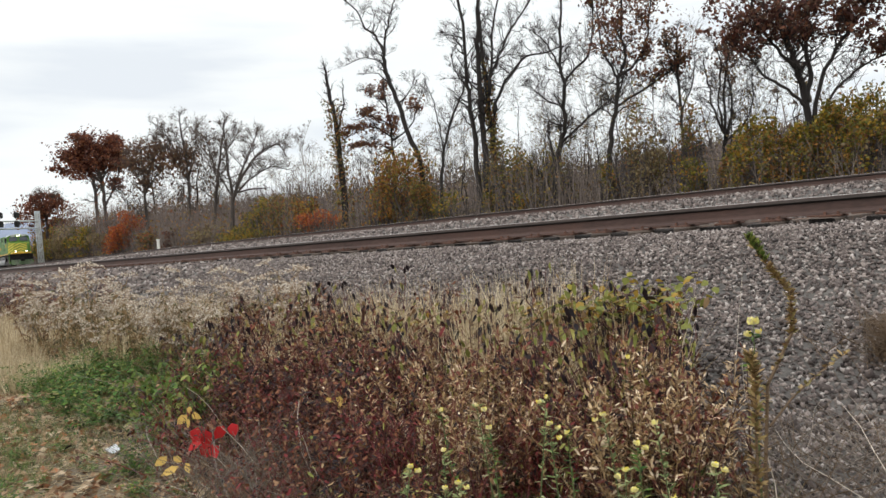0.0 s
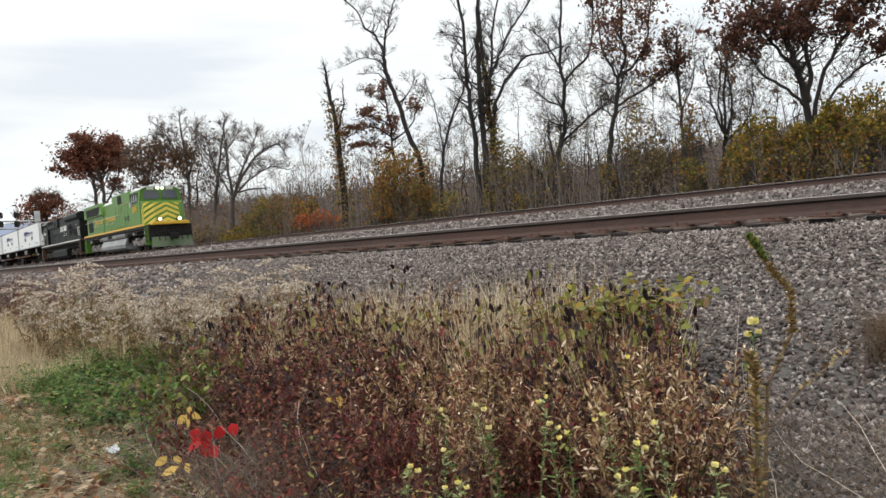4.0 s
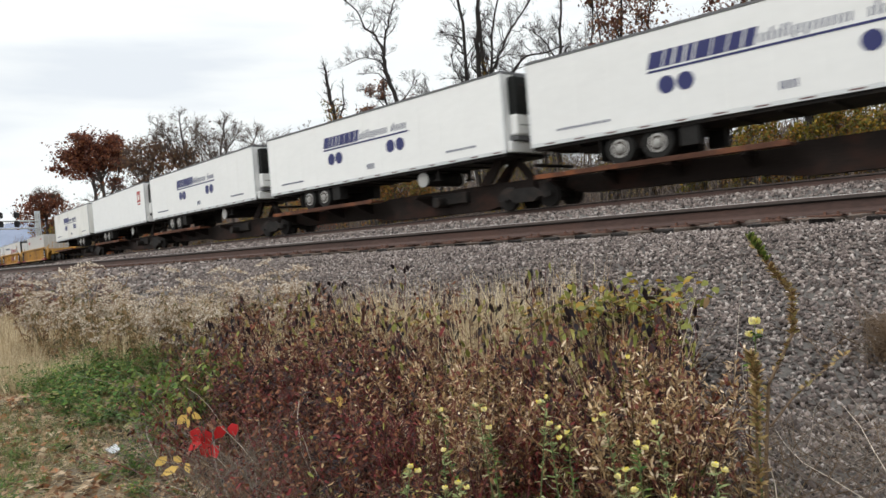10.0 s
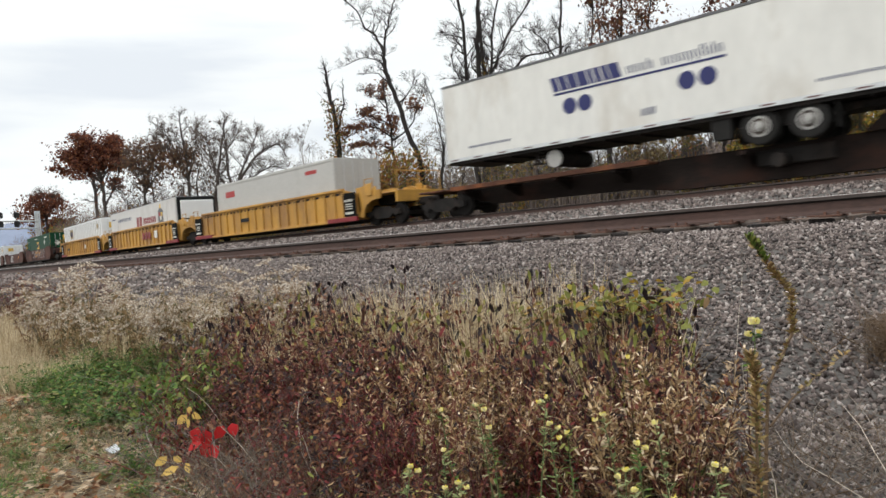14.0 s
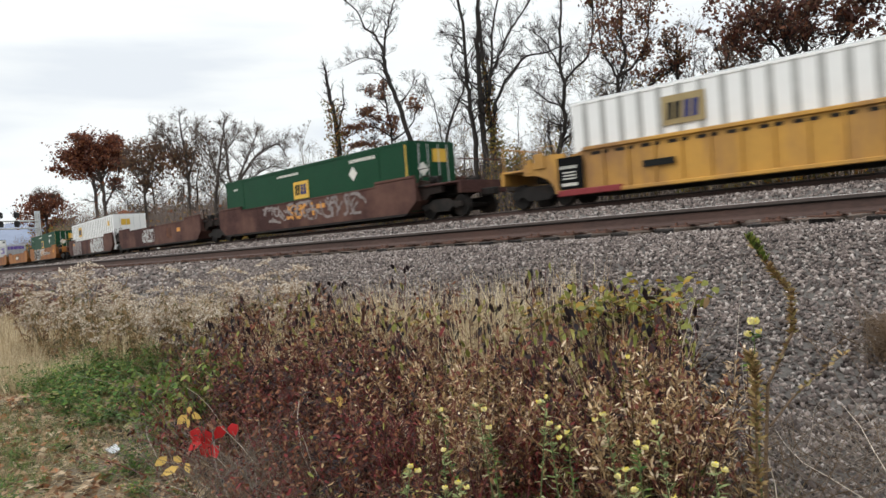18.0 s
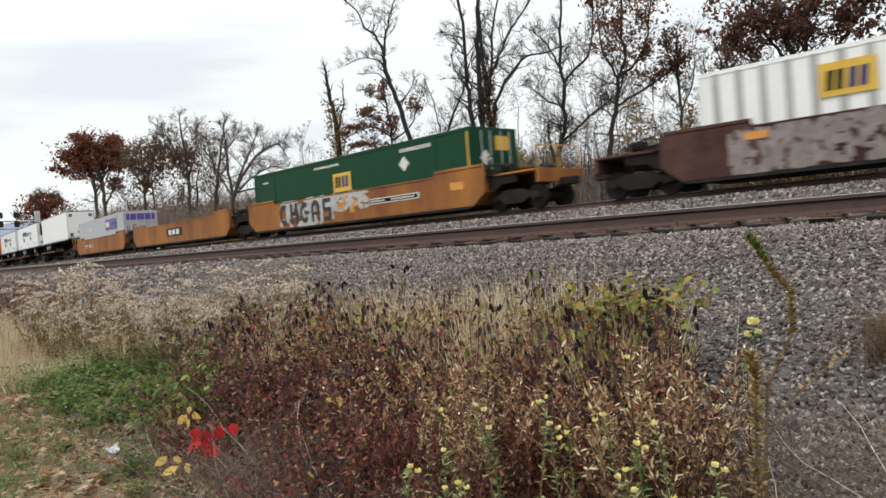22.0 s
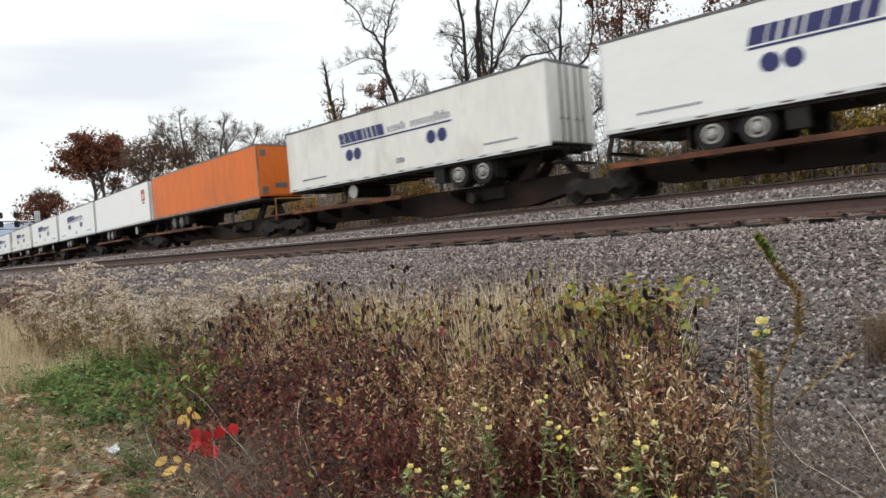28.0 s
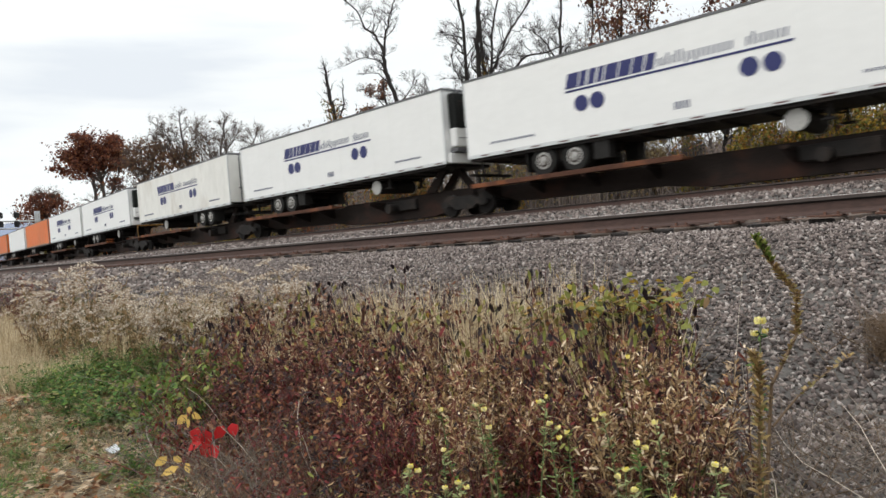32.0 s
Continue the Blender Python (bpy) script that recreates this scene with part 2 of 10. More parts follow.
class Mesh:
    """Collects boxes, prisms, tubes and leaves into one mesh."""

    def __init__(self):
        self.v, self.f = [], []

    def add(self, verts, faces):
        k = len(self.v)
        self.v.extend(verts)
        self.f.extend([tuple(i + k for i in f) for f in faces])
        return self

    def box(self, x0, x1, y0, y1, z0, z1, b=0.0):
        """A box; b: width of the chamfer along its edges."""
        if b <= 0:
            return self.add([(x, y, z) for x in (x0, x1) for y in (y0, y1) for z in (z0, z1)],
                            [(0, 1, 3, 2), (4, 6, 7, 5), (0, 4, 5, 1), (2, 3, 7, 6), (0, 2, 6, 4), (1, 5, 7, 3)])
        xs, ys, zs, v, idx = (x0, x1), (y0, y1), (z0, z1), [], {}
        for i in (0, 1):
            for j in (0, 1):
                for k in (0, 1):
                    sx, sy, sz = (b, -b)[i], (b, -b)[j], (b, -b)[k]
                    idx[i, j, k] = len(v)
                    v += [(xs[i], ys[j] + sy, zs[k] + sz), (xs[i] + sx, ys[j], zs[k] + sz), (xs[i] + sx, ys[j] + sy, zs[k])]
        f = []
        for i in (0, 1):
            f.append([idx[i, j, k] for j, k in ((0, 0), (1, 0), (1, 1), (0, 1))])
            f.append([idx[j, i, k] + 1 for j, k in ((0, 0), (1, 0), (1, 1), (0, 1))])
            f.append([idx[j, k, i] + 2 for j, k in ((0, 0), (1, 0), (1, 1), (0, 1))])
            for j in (0, 1):
                f.append([idx[i, j, 0], idx[i, j, 1], idx[i, j, 1] + 1, idx[i, j, 0] + 1])
                f.append([idx[i, 0, j], idx[i, 1, j], idx[i, 1, j] + 2, idx[i, 0, j] + 2])
                f.append([idx[0, i, j] + 1, idx[1, i, j] + 1, idx[1, i, j] + 2, idx[0, i, j] + 2])
                for k in (0, 1):
                    f.append([idx[i, j, k], idx[i, j, k] + 1, idx[i, j, k] + 2])
        return self.add(v, f)

    def prism(self, pts, y0, y1, axis="y"):
        """A flat outline (x, z) drawn out along y, or (y, z) along x, or (x, y) along z."""
        n = len(pts)
        put = {"y": lambda a, b, c: (a, c, b), "x": lambda a, b, c: (c, a, b), "z": lambda a, b, c: (a, b, c)}[axis]
        v = [put(a, b, y0) for a, b in pts] + [put(a, b, y1) for a, b in pts]
        f = [tuple(range(n)), tuple(range(2 * n - 1, n - 1, -1))]
        f += [(i, (i + 1) % n, n + (i + 1) % n, n + i) for i in range(n)]
        return self.add(v, f)

    def cyl(self, c, r, h, axis="y", n=14, r2=None):
        """A cylinder or cone whose axis runs h from the centre c of its first end."""
        r2 = r if r2 is None else r2
        ring = [(math.cos(2 * math.pi * i / n), math.sin(2 * math.pi * i / n)) for i in range(n)]
        put = {"y": lambda a, b, t: (c[0] + a, c[1] + t, c[2] + b), "x": lambda a, b, t: (c[0] + t, c[1] + a, c[2] + b),
               "z": lambda a, b, t: (c[0] + a, c[1] + b, c[2] + t)}[axis]
        v = [put(a * r, b * r, 0) for a, b in ring] + [put(a * r2, b * r2, h) for a, b in ring]
        f = [tuple(range(n)), tuple(range(2 * n - 1, n - 1, -1))] + [(i, (i + 1) % n, n + (i + 1) % n, n + i) for i in range(n)]
        return self.add(v, f)

    def tube(self, pts, radii, n=5):
        """A bent tapering rod through points."""
        v, f = [], []
        pts = [Vector(p) for p in pts]
        for i, p in enumerate(pts):
            d = (pts[min(i + 1, len(pts) - 1)] - pts[max(i - 1, 0)])
            d = d.normalized() if d.length > 1e-9 else Vector((0, 0, 1))
            a = d.cross(Vector((0.31, 0.95, 0.05)))
            a = a.normalized() if a.length > 1e-3 else Vector((1, 0, 0))
            b = d.cross(a)
            r = radii[i] if isinstance(radii, (list, tuple)) else radii
            for k in range(n):
                w = 2 * math.pi * k / n
                q = p + a * (r * math.cos(w)) + b * (r * math.sin(w))
                v.append((q.x, q.y, q.z))
        for i in range(len(pts) - 1):
            for k in range(n):
                f.append((i * n + k, i * n + (k + 1) % n, (i + 1) * n + (k + 1) % n, (i + 1) * n + k))
        f.append(tuple(range(n - 1, -1, -1)))
        f.append(tuple(range((len(pts) - 1) * n, len(pts) * n)))
        return self.add(v, f)

    def data(self, name, material, smooth=False):
        me = bpy.data.meshes.new(name)
        me.from_pydata(self.v, [], self.f)
        me.materials.append(material)
        bm = bmesh.new()
        bm.from_mesh(me)
        if len(self.f) < 4000:
            bmesh.ops.recalc_face_normals(bm, faces=bm.faces)
        if smooth:
            for f in bm.faces:
                f.smooth = True
        bm.to_mesh(me)
        bm.free()
        return me


def part(name, mesh, material, parent=None, label="", smooth=False):
    """One mesh object under a thing or under a part; mesh is a Mesh or ready mesh data."""
    ob = new(name, mesh.data(name, material, smooth) if isinstance(mesh, Mesh) else mesh)
    ob.parent = parent
    return tagged(ob, label)


def thing(name, label, category, group=""):
    ob = new(name)
    ob.empty_display_size = 0.3
    return tagged(ob, label, category, group)


def structure(name, mesh, material, label="", category="", kind="structure", smooth=False):
    ob = new(name, mesh.data(name, material, smooth))
    return tagged(ob, label, category, "", kind)


# ---------------------------------------------------------------- the line of the tracks
FAR_Y, NEAR_Y = 21.37, 8.755            # centre lines where they pass the camera
FAR_Z, NEAR_Z = 2.061, 1.406            # tops of the rails
BEND = 0.001538


def sway(x):
    """How far both tracks have bent away from the camera at x."""
    a = 55.0 if x < 0 else 30.0
    if abs(x) <= a:
        return BEND * x * x
    return BEND * a * a + 2 * BEND * a * (abs(x) - a)


def along(x, base_y, z):
    """The pose of a thing that stands on a track at x and faces along it."""
    slope = (sway(x + 0.5) - sway(x - 0.5))
    return pose(x, base_y + sway(x), z, 0, 0, math.degrees(math.atan(slope)))


def run(t):
    """How far the train has come at t seconds."""
    u = (t - 16.0) / 16.0
    early = 0.35 * (5.5 - t) ** 2 if t < 5.5 else 0.0
    return 267.81 * u + 5.603 * u * u - 8.186 * u ** 3 - early


# ---------------------------------------------------------------- ground, one sheet out to the horizon


def step(a, b, x):
    t = min(1.0, max(0.0, (x - a) / (b - a)))
    return t * t * (3 - 2 * t)


def ground_z(x, y):
    q = y - sway(x)
    z = 1.13 * step(3.6, 7.45, q)
    z += 0.68 * step(10.2, 20.0, q)
    z -= 0.25 * step(24.0, 30.0, q)
    z += 0.05 * noise.noise(Vector((x * 0.35, y * 0.35, 2.0))) * (1 - step(3.5, 6.0, q))
    if q < 3.9:
        z += 0.03 * noise.noise(Vector((x * 1.3, y * 1.3, 5.0)))
    if q > 60:
        z += 24.0 * math.exp(-((x + 60) / 130.0) ** 2 - ((y - 290) / 110.0) ** 2)
    return z


def build_ground():
    xs = sorted(set([round(v, 2) for v in np.concatenate([
        np.arange(-30, 16, 0.35), np.arange(-120, -30, 2.5), np.arange(16, 60, 2.5), -120 - 12 * 1.35 ** np.arange(1, 14), 60 + 12 * 1.35 ** np.arange(1, 14)])]))
    ys = sorted(set([round(v, 2) for v in np.concatenate([
        np.arange(-4, 12, 0.3), np.arange(12, 60, 1.2), 60 + 8 * 1.35 ** np.arange(1, 16), -4 - 3 * 1.5 ** np.arange(1, 14)])]))
    m = Mesh()
    m.v = [(x, y + (sway(x) if y > 6 and abs(x) < 400 else sway(x) * step(0, 6, y) if y > 0 and abs(x) < 400 else (sway(400) if y > 6 else 0)), 0.0) for x in xs for y in ys]
    m.v = [(x, y, ground_z(x, y)) for x, y, z in m.v]
    ny = len(ys)
    m.f = [(i * ny + j, (i + 1) * ny + j, (i + 1) * ny + j + 1, i * ny + j + 1) for i in range(len(xs) - 1) for j in range(ny - 1)]
    me = m.data("ground", M_GROUND, True)
    me.materials.append(M_BALLAST)
    me.materials.append(M_WEEDSHADE_SOIL)
    for p in me.polygons:
        c = p.center
        q = c.y - sway(c.x)
        if (4.0 if c.x < -1.7 else 2.2) + 0.5 * noise.noise(Vector((c.x, c.y, 0))) < q < 24.5:
            p.material_index = 1
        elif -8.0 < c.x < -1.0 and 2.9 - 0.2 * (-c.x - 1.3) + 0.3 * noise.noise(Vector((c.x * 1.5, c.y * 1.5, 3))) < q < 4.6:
            # strip beneath the weeds gets the soil with shade painted in
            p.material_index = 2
    tagged(new("ground", me), "dry trackside ground with a crushed stone track bed", "ground", "", "structure")


build_ground()

# ---------------------------------------------------------------- tracks
RAIL = [(-0.076, -0.185), (0.076, -0.185), (0.07, -0.168), (0.02, -0.15), (0.01, -0.135), (0.01, -0.058), (0.037, -0.036), (0.037, -0.006),
        (0.028, 0.0), (-0.028, 0.0), (-0.037, -0.006), (-0.037, -0.036), (-0.01, -0.058), (-0.01, -0.135), (-0.02, -0.15), (-0.07, -0.168)]


def build_track(base_y, z, x0, x1, tie0, tie1, label):
    track = thing("railway_track", label, "railway track", "railway tracks")
    xs = list(np.arange(x0, x1, 3.0))
    n = len(RAIL)
    for side in (-1, 1):
        m, top = Mesh(), Mesh()
        for x in xs:
            p = along(float(x), base_y, z)
            m.v += [tuple(p @ Vector((0, side * 0.7555 + a, b))) for a, b in RAIL]
            top.v += [tuple(p @ Vector((0, side * 0.7555 + a, b))) for a, b in ((-0.027, 0.0), (-0.022, 0.003), (0.022, 0.003), (0.027, 0.0))]
        for i in range(len(xs) - 1):
            m.f += [(i * n + k, i * n + (k + 1) % n, (i + 1) * n + (k + 1) % n, (i + 1) * n + k) for k in range(n)]
            top.f += [(i * 4 + k, i * 4 + k + 1, (i + 1) * 4 + k + 1, (i + 1) * 4 + k) for k in range(3)]
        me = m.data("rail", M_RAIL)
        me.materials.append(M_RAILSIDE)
        me.materials.append(M_HEADSHADE)
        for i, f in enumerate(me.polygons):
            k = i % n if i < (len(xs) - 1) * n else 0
            # 1: sides of the head, 2: its underside, painted dark for shade
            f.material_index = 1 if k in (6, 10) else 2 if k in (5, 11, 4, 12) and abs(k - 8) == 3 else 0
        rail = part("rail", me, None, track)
        part("rail_head", top, M_RAILTOP, rail, "polished strip worn by wheels")
    rnd = random.Random(5)
    tie_data = []
    for k in range(4):
        t = Mesh()
        t.box(-0.115, 0.115, -1.30, 1.30, -0.385, -0.208, 0.012)
        t.v = [(a + rnd.uniform(-0.008, 0.008), b + rnd.uniform(-0.03, 0.03), c + rnd.uniform(-0.01, 0.004)) for a, b, c in t.v]
        me = t.data("tie", M_TIE)
        me.materials.append(M_TIE_END_SHADE)
        # end faces get the colour that carries the shade
        for p in me.polygons:
            if abs(p.center.y) > 1.25:
                p.material_index = 1
        tie_data.append(me)
    pl = Mesh()
    pl.box(-0.10, 0.10, -0.18, 0.18, -0.21, -0.187, 0.004)
    for a in (-0.06, 0.06):
        for b in (-0.10, 0.10):
            pl.box(a - 0.012, a + 0.012, b - 0.012, b + 0.012, -0.19, -0.155)
    plate = pl.data("tie_plate", M_PLATE)
    x = tie0
    while x < tie1:
        tie = part("tie", tie_data[rnd.randrange(4)], None, track)
        tie.matrix_basis = along(x, base_y, z) @ pose(0, rnd.uniform(-0.05, 0.05), rnd.uniform(-0.012, 0.0), 0, 0, rnd.uniform(-1.5, 1.5))
        if x > tie0 + 8:
            for sd in (-0.7555, 0.7555):
                ob = part("tie_plate", plate, None, tie)
                ob.matrix_basis = pose(0, sd, 0)
        x += 0.51
    return track


build_track(NEAR_Y, NEAR_Z, -170, 46, -34.0, 7.0, "rust-brown rails on weathered wooden ties, near track")
build_track(FAR_Y, FAR_Z, -170, 46, -46.0, 14.0, "rust-brown rails on weathered wooden ties, far track")

# ---------------------------------------------------------------- train running gear
TRAIN = []                              # (thing, place along the train)


def side_bars(m, x0, x1, z0, z1, y, count, slant=0.0, fill=0.72):
    """Lettering that cannot be read at speed, as a row of upright bars."""
    w = (x1 - x0) / count
    for i in range(count):
        a = x0 + i * w
        b = a + w * fill
        s = slant * (z1 - z0)
        m.prism([(a, z0), (b, z0), (b + s, z1), (a + s, z1)], y, y - 0.012)


def wheelset(m, x, r=0.46, y=0.755):
    for s in (-1, 1):
        m.cyl((x, s * y - 0.065, r), r, 0.13, "y", 20)
        m.cyl((x, s * (y - 0.09) - 0.015, r), r + 0.03, 0.03, "y", 20)
    m.cyl((x, -y, r), 0.09, 2 * y, "y", 8)


def freight_truck(parent, x, material=None):
    """A two-axle freight truck, as parts of its car."""
    material = material or M_BLACK
    for dx in (-0.89, 0.89):
        m = Mesh()
        wheelset(m, x + dx, 0.42)
        part("wheelset", m, M_BLACK, parent)
    for s in (-1, 1):
        f = Mesh()
        y = s * 1.0
        f.prism([(x - 1.15, 0.36), (x - 1.15, 0.56), (x - 0.7, 0.60), (x - 0.4, 0.74), (x + 0.4, 0.74), (x + 0.7, 0.60), (x + 1.15, 0.56), (x + 1.15, 0.36),
                 (x + 0.65, 0.40), (x + 0.42, 0.24), (x - 0.42, 0.24), (x - 0.65, 0.40)], y - 0.06, y + 0.06)
        for dx in (-0.89, 0.89):
            f.cyl((x + dx, y - 0.07 if s < 0 else y, 0.45), 0.14, 0.07, "y", 10)
        for dx in (-0.12, 0.0, 0.12):
            f.cyl((x + dx, y, 0.30), 0.06, 0.30, "z", 8)
        part("side_frame", f, material, parent)


def place(ob, at):
    TRAIN.append((ob, at))
    return ob

# ---------------------------------------------------------------- locomotives


def loco_truck(parent, x, material):
    """A three-axle locomotive truck with a cast frame."""
    for dx in (-2.05, 0.0, 2.05):
        w = Mesh()
        wheelset(w, x + dx, 0.52)
        part("wheelset", w, M_BLACK, parent)
    for s in (-1, 1):
        y = s * 1.06
        f = Mesh()
        out = [(x - 2.75, 0.62), (x - 2.75, 0.86), (x - 1.6, 0.80), (x - 1.25, 0.95), (x - 0.75, 0.95), (x - 0.4, 0.80), (x + 0.4, 0.80), (x + 0.75, 0.95),
               (x + 1.25, 0.95), (x + 1.6, 0.80), (x + 2.75, 0.86), (x + 2.75, 0.62), (x + 1.5, 0.50), (x + 1.15, 0.36), (x + 0.85, 0.36), (x + 0.5, 0.50),
               (x - 0.5, 0.50), (x - 0.85, 0.36), (x - 1.15, 0.36), (x - 1.5, 0.50)]
        f.prism(out, y - 0.08, y + 0.08)
        part("side_frame", f, material, parent)
        for dx in (-2.05, 0.0, 2.05):
            j = Mesh()
            j.box(x + dx - 0.24, x + dx + 0.24, y - 0.14, y + 0.14, 0.34, 0.76, 0.03)
            j.cyl((x + dx, y - 0.16 if s < 0 else y + 0.10, 0.52), 0.17, 0.06, "y", 12)
            part("journal_box", j, material, parent)
        for dx in (-1.02, 1.02):
            b = Mesh()
            b.cyl((x + dx - 0.3, y + s * 0.16, 0.86), 0.11, 0.6, "x", 10)
            b.box(x + dx + 0.3, x + dx + 0.5, y - 0.05 + s * 0.1, y + 0.05 + s * 0.1, 0.5, 0.92, 0.02)
            part("brake_cylinder", b, material, parent)


def handrail(parent, x0, x1, y, z0, z1, material, gap=1.4, sag=True):
    m = Mesh()
    n = max(2, int((x1 - x0) / gap))
    for i in range(n + 1):
        x = x0 + (x1 - x0) * i / n
        m.tube([(x, y, z0), (x, y, z1)], 0.017, 5)
    m.tube([(x0, y, z1), (x1, y, z1)], 0.019, 5)
    part("handrail", m, material, parent)


def end_steps(parent, x, side, material, edge):
    """A corner stairwell: two stringers and four treads."""
    m = Mesh()
    y0, y1 = (-1.56, -1.12) if side < 0 else (1.12, 1.56)
    for dx in (-0.34, 0.30):
        m.box(x + dx, x + dx + 0.05, y0, y1, 0.30, 1.80, 0.01)
    part("step_well", m, material, parent)
    for k in range(4):
        t = Mesh()
        t.box(x - 0.30, x + 0.30, y0 + 0.02, y1, 0.36 + k * 0.38, 0.40 + k * 0.38, 0.008)
        part("step_tread", t, edge, parent)


def letters(m, x0, x1, z0, z1, y, count):
    """Lettering as thin outlined bars: two strokes and short serifs to each."""
    w = (x1 - x0) / count
    for i in range(count):
        a = x0 + i * w
        for u, v in ((0.06, 0.30), (0.52, 0.76)):
            m.box(a + w * u, a + w * v, *sorted((y, y - 0.012)), z0, z1)
        m.box(a + w * 0.3, a + w * 0.52, *sorted((y, y - 0.012)), *((z1 - 0.06, z1) if i % 2 else (z0, z0 + 0.06)))


def green_locomotive():
    L = thing("diesel_locomotive", "bright green diesel locomotive with yellow nose stripes and silver trucks", "locomotive")
    fr = Mesh()
    fr.box(-10.75, 9.5, -1.54, 1.54, 1.52, 1.72, 0.02)
    fr.box(-10.2, 9.3, -1.1, 1.1, 1.15, 1.52)
    part("underframe", fr, M_BLACK, L)
    st = Mesh()
    st.box(-10.76, 8.5, -1.56, 1.56, 1.73, 1.88, 0.01)
    part("sill_stripe", st, M_LOCOYEL, L, "yellow stripe along the sill")
    # long hood
    h = Mesh()
    h.box(-9.9, -3.75, -1.38, 1.38, 1.88, 3.45, 0.02)
    h.prism([(-10.0, 3.40), (-10.0, 4.30), (-9.6, 4.42), (-4.1, 4.42), (-3.4, 3.40)], -1.56, 1.56)
    part("radiator_hood", h, M_LOCOGREEN, L)
    h = Mesh()
    h.prism([(-1.34, 1.88), (1.34, 1.88), (1.34, 4.08), (1.12, 4.34), (-1.12, 4.34), (-1.34, 4.08)], -3.75, -0.05, "x")
    part("engine_hood", h, M_LOCOGREEN, L)
    for sd in (-1, 1):
        # added pale strip paints the sky's reflection on the green slope
        h = Mesh()
        h.add([(x, sd * (y + d), z + d) for d in (0.004, 0.018) for x, y, z in ((-3.7, 1.335, 4.09), (-0.1, 1.335, 4.09), (-0.1, 1.125, 4.335), (-3.7, 1.125, 4.335))],
              [(0, 1, 2, 3), (4, 5, 6, 7), (0, 1, 5, 4), (2, 3, 7, 6), (1, 2, 6, 5), (3, 0, 4, 7)])
        part("hood_sky_sheen", h, M_ROOFSILVER, L, "pale strip for the sky's sheen on the hood's sloping edge")
        for x0, x1, z0, z1 in ((-5.9, -5.3, 1.18, 1.46), (-2.4, -1.35, 1.2, 1.46), (2.95, 3.35, 0.7, 1.4), (3.5, 4.3, 1.16, 1.40), (4.6, 5.1, 1.2, 1.45), (7.6, 8.3, 1.1, 1.4), (-9.6, -9.0, 1.15, 1.42)):
            h = Mesh()
            h.box(x0, x1, *sorted((sd * 1.12, sd * 1.34)), z0, z1, 0.04)
            part("underframe_box", h, M_TANK if x0 > 4 or x0 < -5 else M_BLACK, L)
        h = Mesh()
        h.tube([(-10.0, sd * 1.40, 1.47), (-6.0, sd * 1.42, 1.44), (-4.0, sd * 1.40, 1.18), (2.8, sd * 1.40, 1.16), (3.4, sd * 1.42, 1.44), (8.6, sd * 1.40, 1.47)], 0.03, 5)
        part("air_pipe", h, M_TRUCK, L)
    h = Mesh()
    h.box(-0.05, 5.2, -1.50, 1.50, 1.88, 4.58, 0.06)
    part("equipment_hood", h, M_LOCOGREEN, L)
    for s in (-1, 1):
        for name, x0, x1, z0, z1, d in (("radiator_grille", -9.4, -4.2, 3.50, 4.16, 1.565), ("rear_louvre", -9.3, -7.6, 2.1, 3.1, 1.385), ("blower_grille", 1.68, 2.85, 3.80, 4.46, 1.505)):
            g = Mesh()
            if name == "radiator_grille":
                g.prism([(x0, z1), (x1 + 0.3, z1), (x1 - 0.35, z0 - 0.05), (x0 + 0.45, z0 - 0.05)], s * (d - 0.03), s * d)
            else:
                g.box(x0, x1, *sorted((s * (d - 0.03), s * d)), z0, z1)
            gr = part(name, g, M_BLACK, L, "black intake grille")
            sl = Mesh()
            for k in range(7):
                z = z0 + (z1 - z0) * (k + 0.5) / 7
                ins = 0.45 * (z1 - z) / (z1 - z0) if name == "radiator_grille" else 0
                sl.box(x0 + 0.05 + ins, x1 - 0.05 - ins * 0.6, *sorted((s * d, s * (d + 0.012))), z - 0.012, z + 0.012)
            part("slat", sl, M_LOCOBLACK, gr)
    # hood doors and latches, recessed seams
    for s in (-1, 1):
        for k in range(9):
            d = Mesh()
            x = -7.4 + k * 0.82
            if x > -2.6:
                x += 0.1
            yy = 1.38 if x < -4.5 else (1.34 if x < -0.8 else 1.5)
            if -4.5 <= x < -3.75 or -0.8 <= x < -0.05:
                continue
            d.box(x, x + 0.76, *sorted((s * yy, s * (yy + 0.014))), 2.05, 3.0, 0.006)
            dr = part("hood_door", d, M_LOCOGREEN, L)
            hd = Mesh()
            hd.box(x + 0.62, x + 0.68, *sorted((s * (yy + 0.014), s * (yy + 0.04))), 2.45, 2.6)
            part("latch", hd, M_ALU, dr)
        for k in range(5):
            d = Mesh()
            x = 0.15 + k * 0.88
            d.box(x, x + 0.82, *sorted((s * 1.50, s * 1.514)), 2.05, 3.65, 0.006)
            part("hood_door", d, M_LOCOGREEN, L)
        v = Mesh()
        for x in (3.45, 4.2):
            for z in (2.42, 2.54, 2.66):
                v.box(x, x + 0.55, *sorted((s * 1.514, s * 1.53)), z, z + 0.06)
        part("louvre", v, M_LOCOBLACK, L)
    fans = Mesh()
    for x in (-9.0, -7.3, -5.6):
        fans.cyl((x, 0, 4.42), 0.72, 0.10, "z", 18)
    part("roof_fans", fans, M_LOCOBLACK, L)
    ex = Mesh()
    ex.box(-1.6, -0.7, -0.35, 0.35, 4.36, 4.56, 0.03)
    ex.box(0.3, 1.3, -0.8, 0.8, 4.58, 4.70, 0.04)
    part("exhaust_stack", ex, M_LOCOBLACK, L)
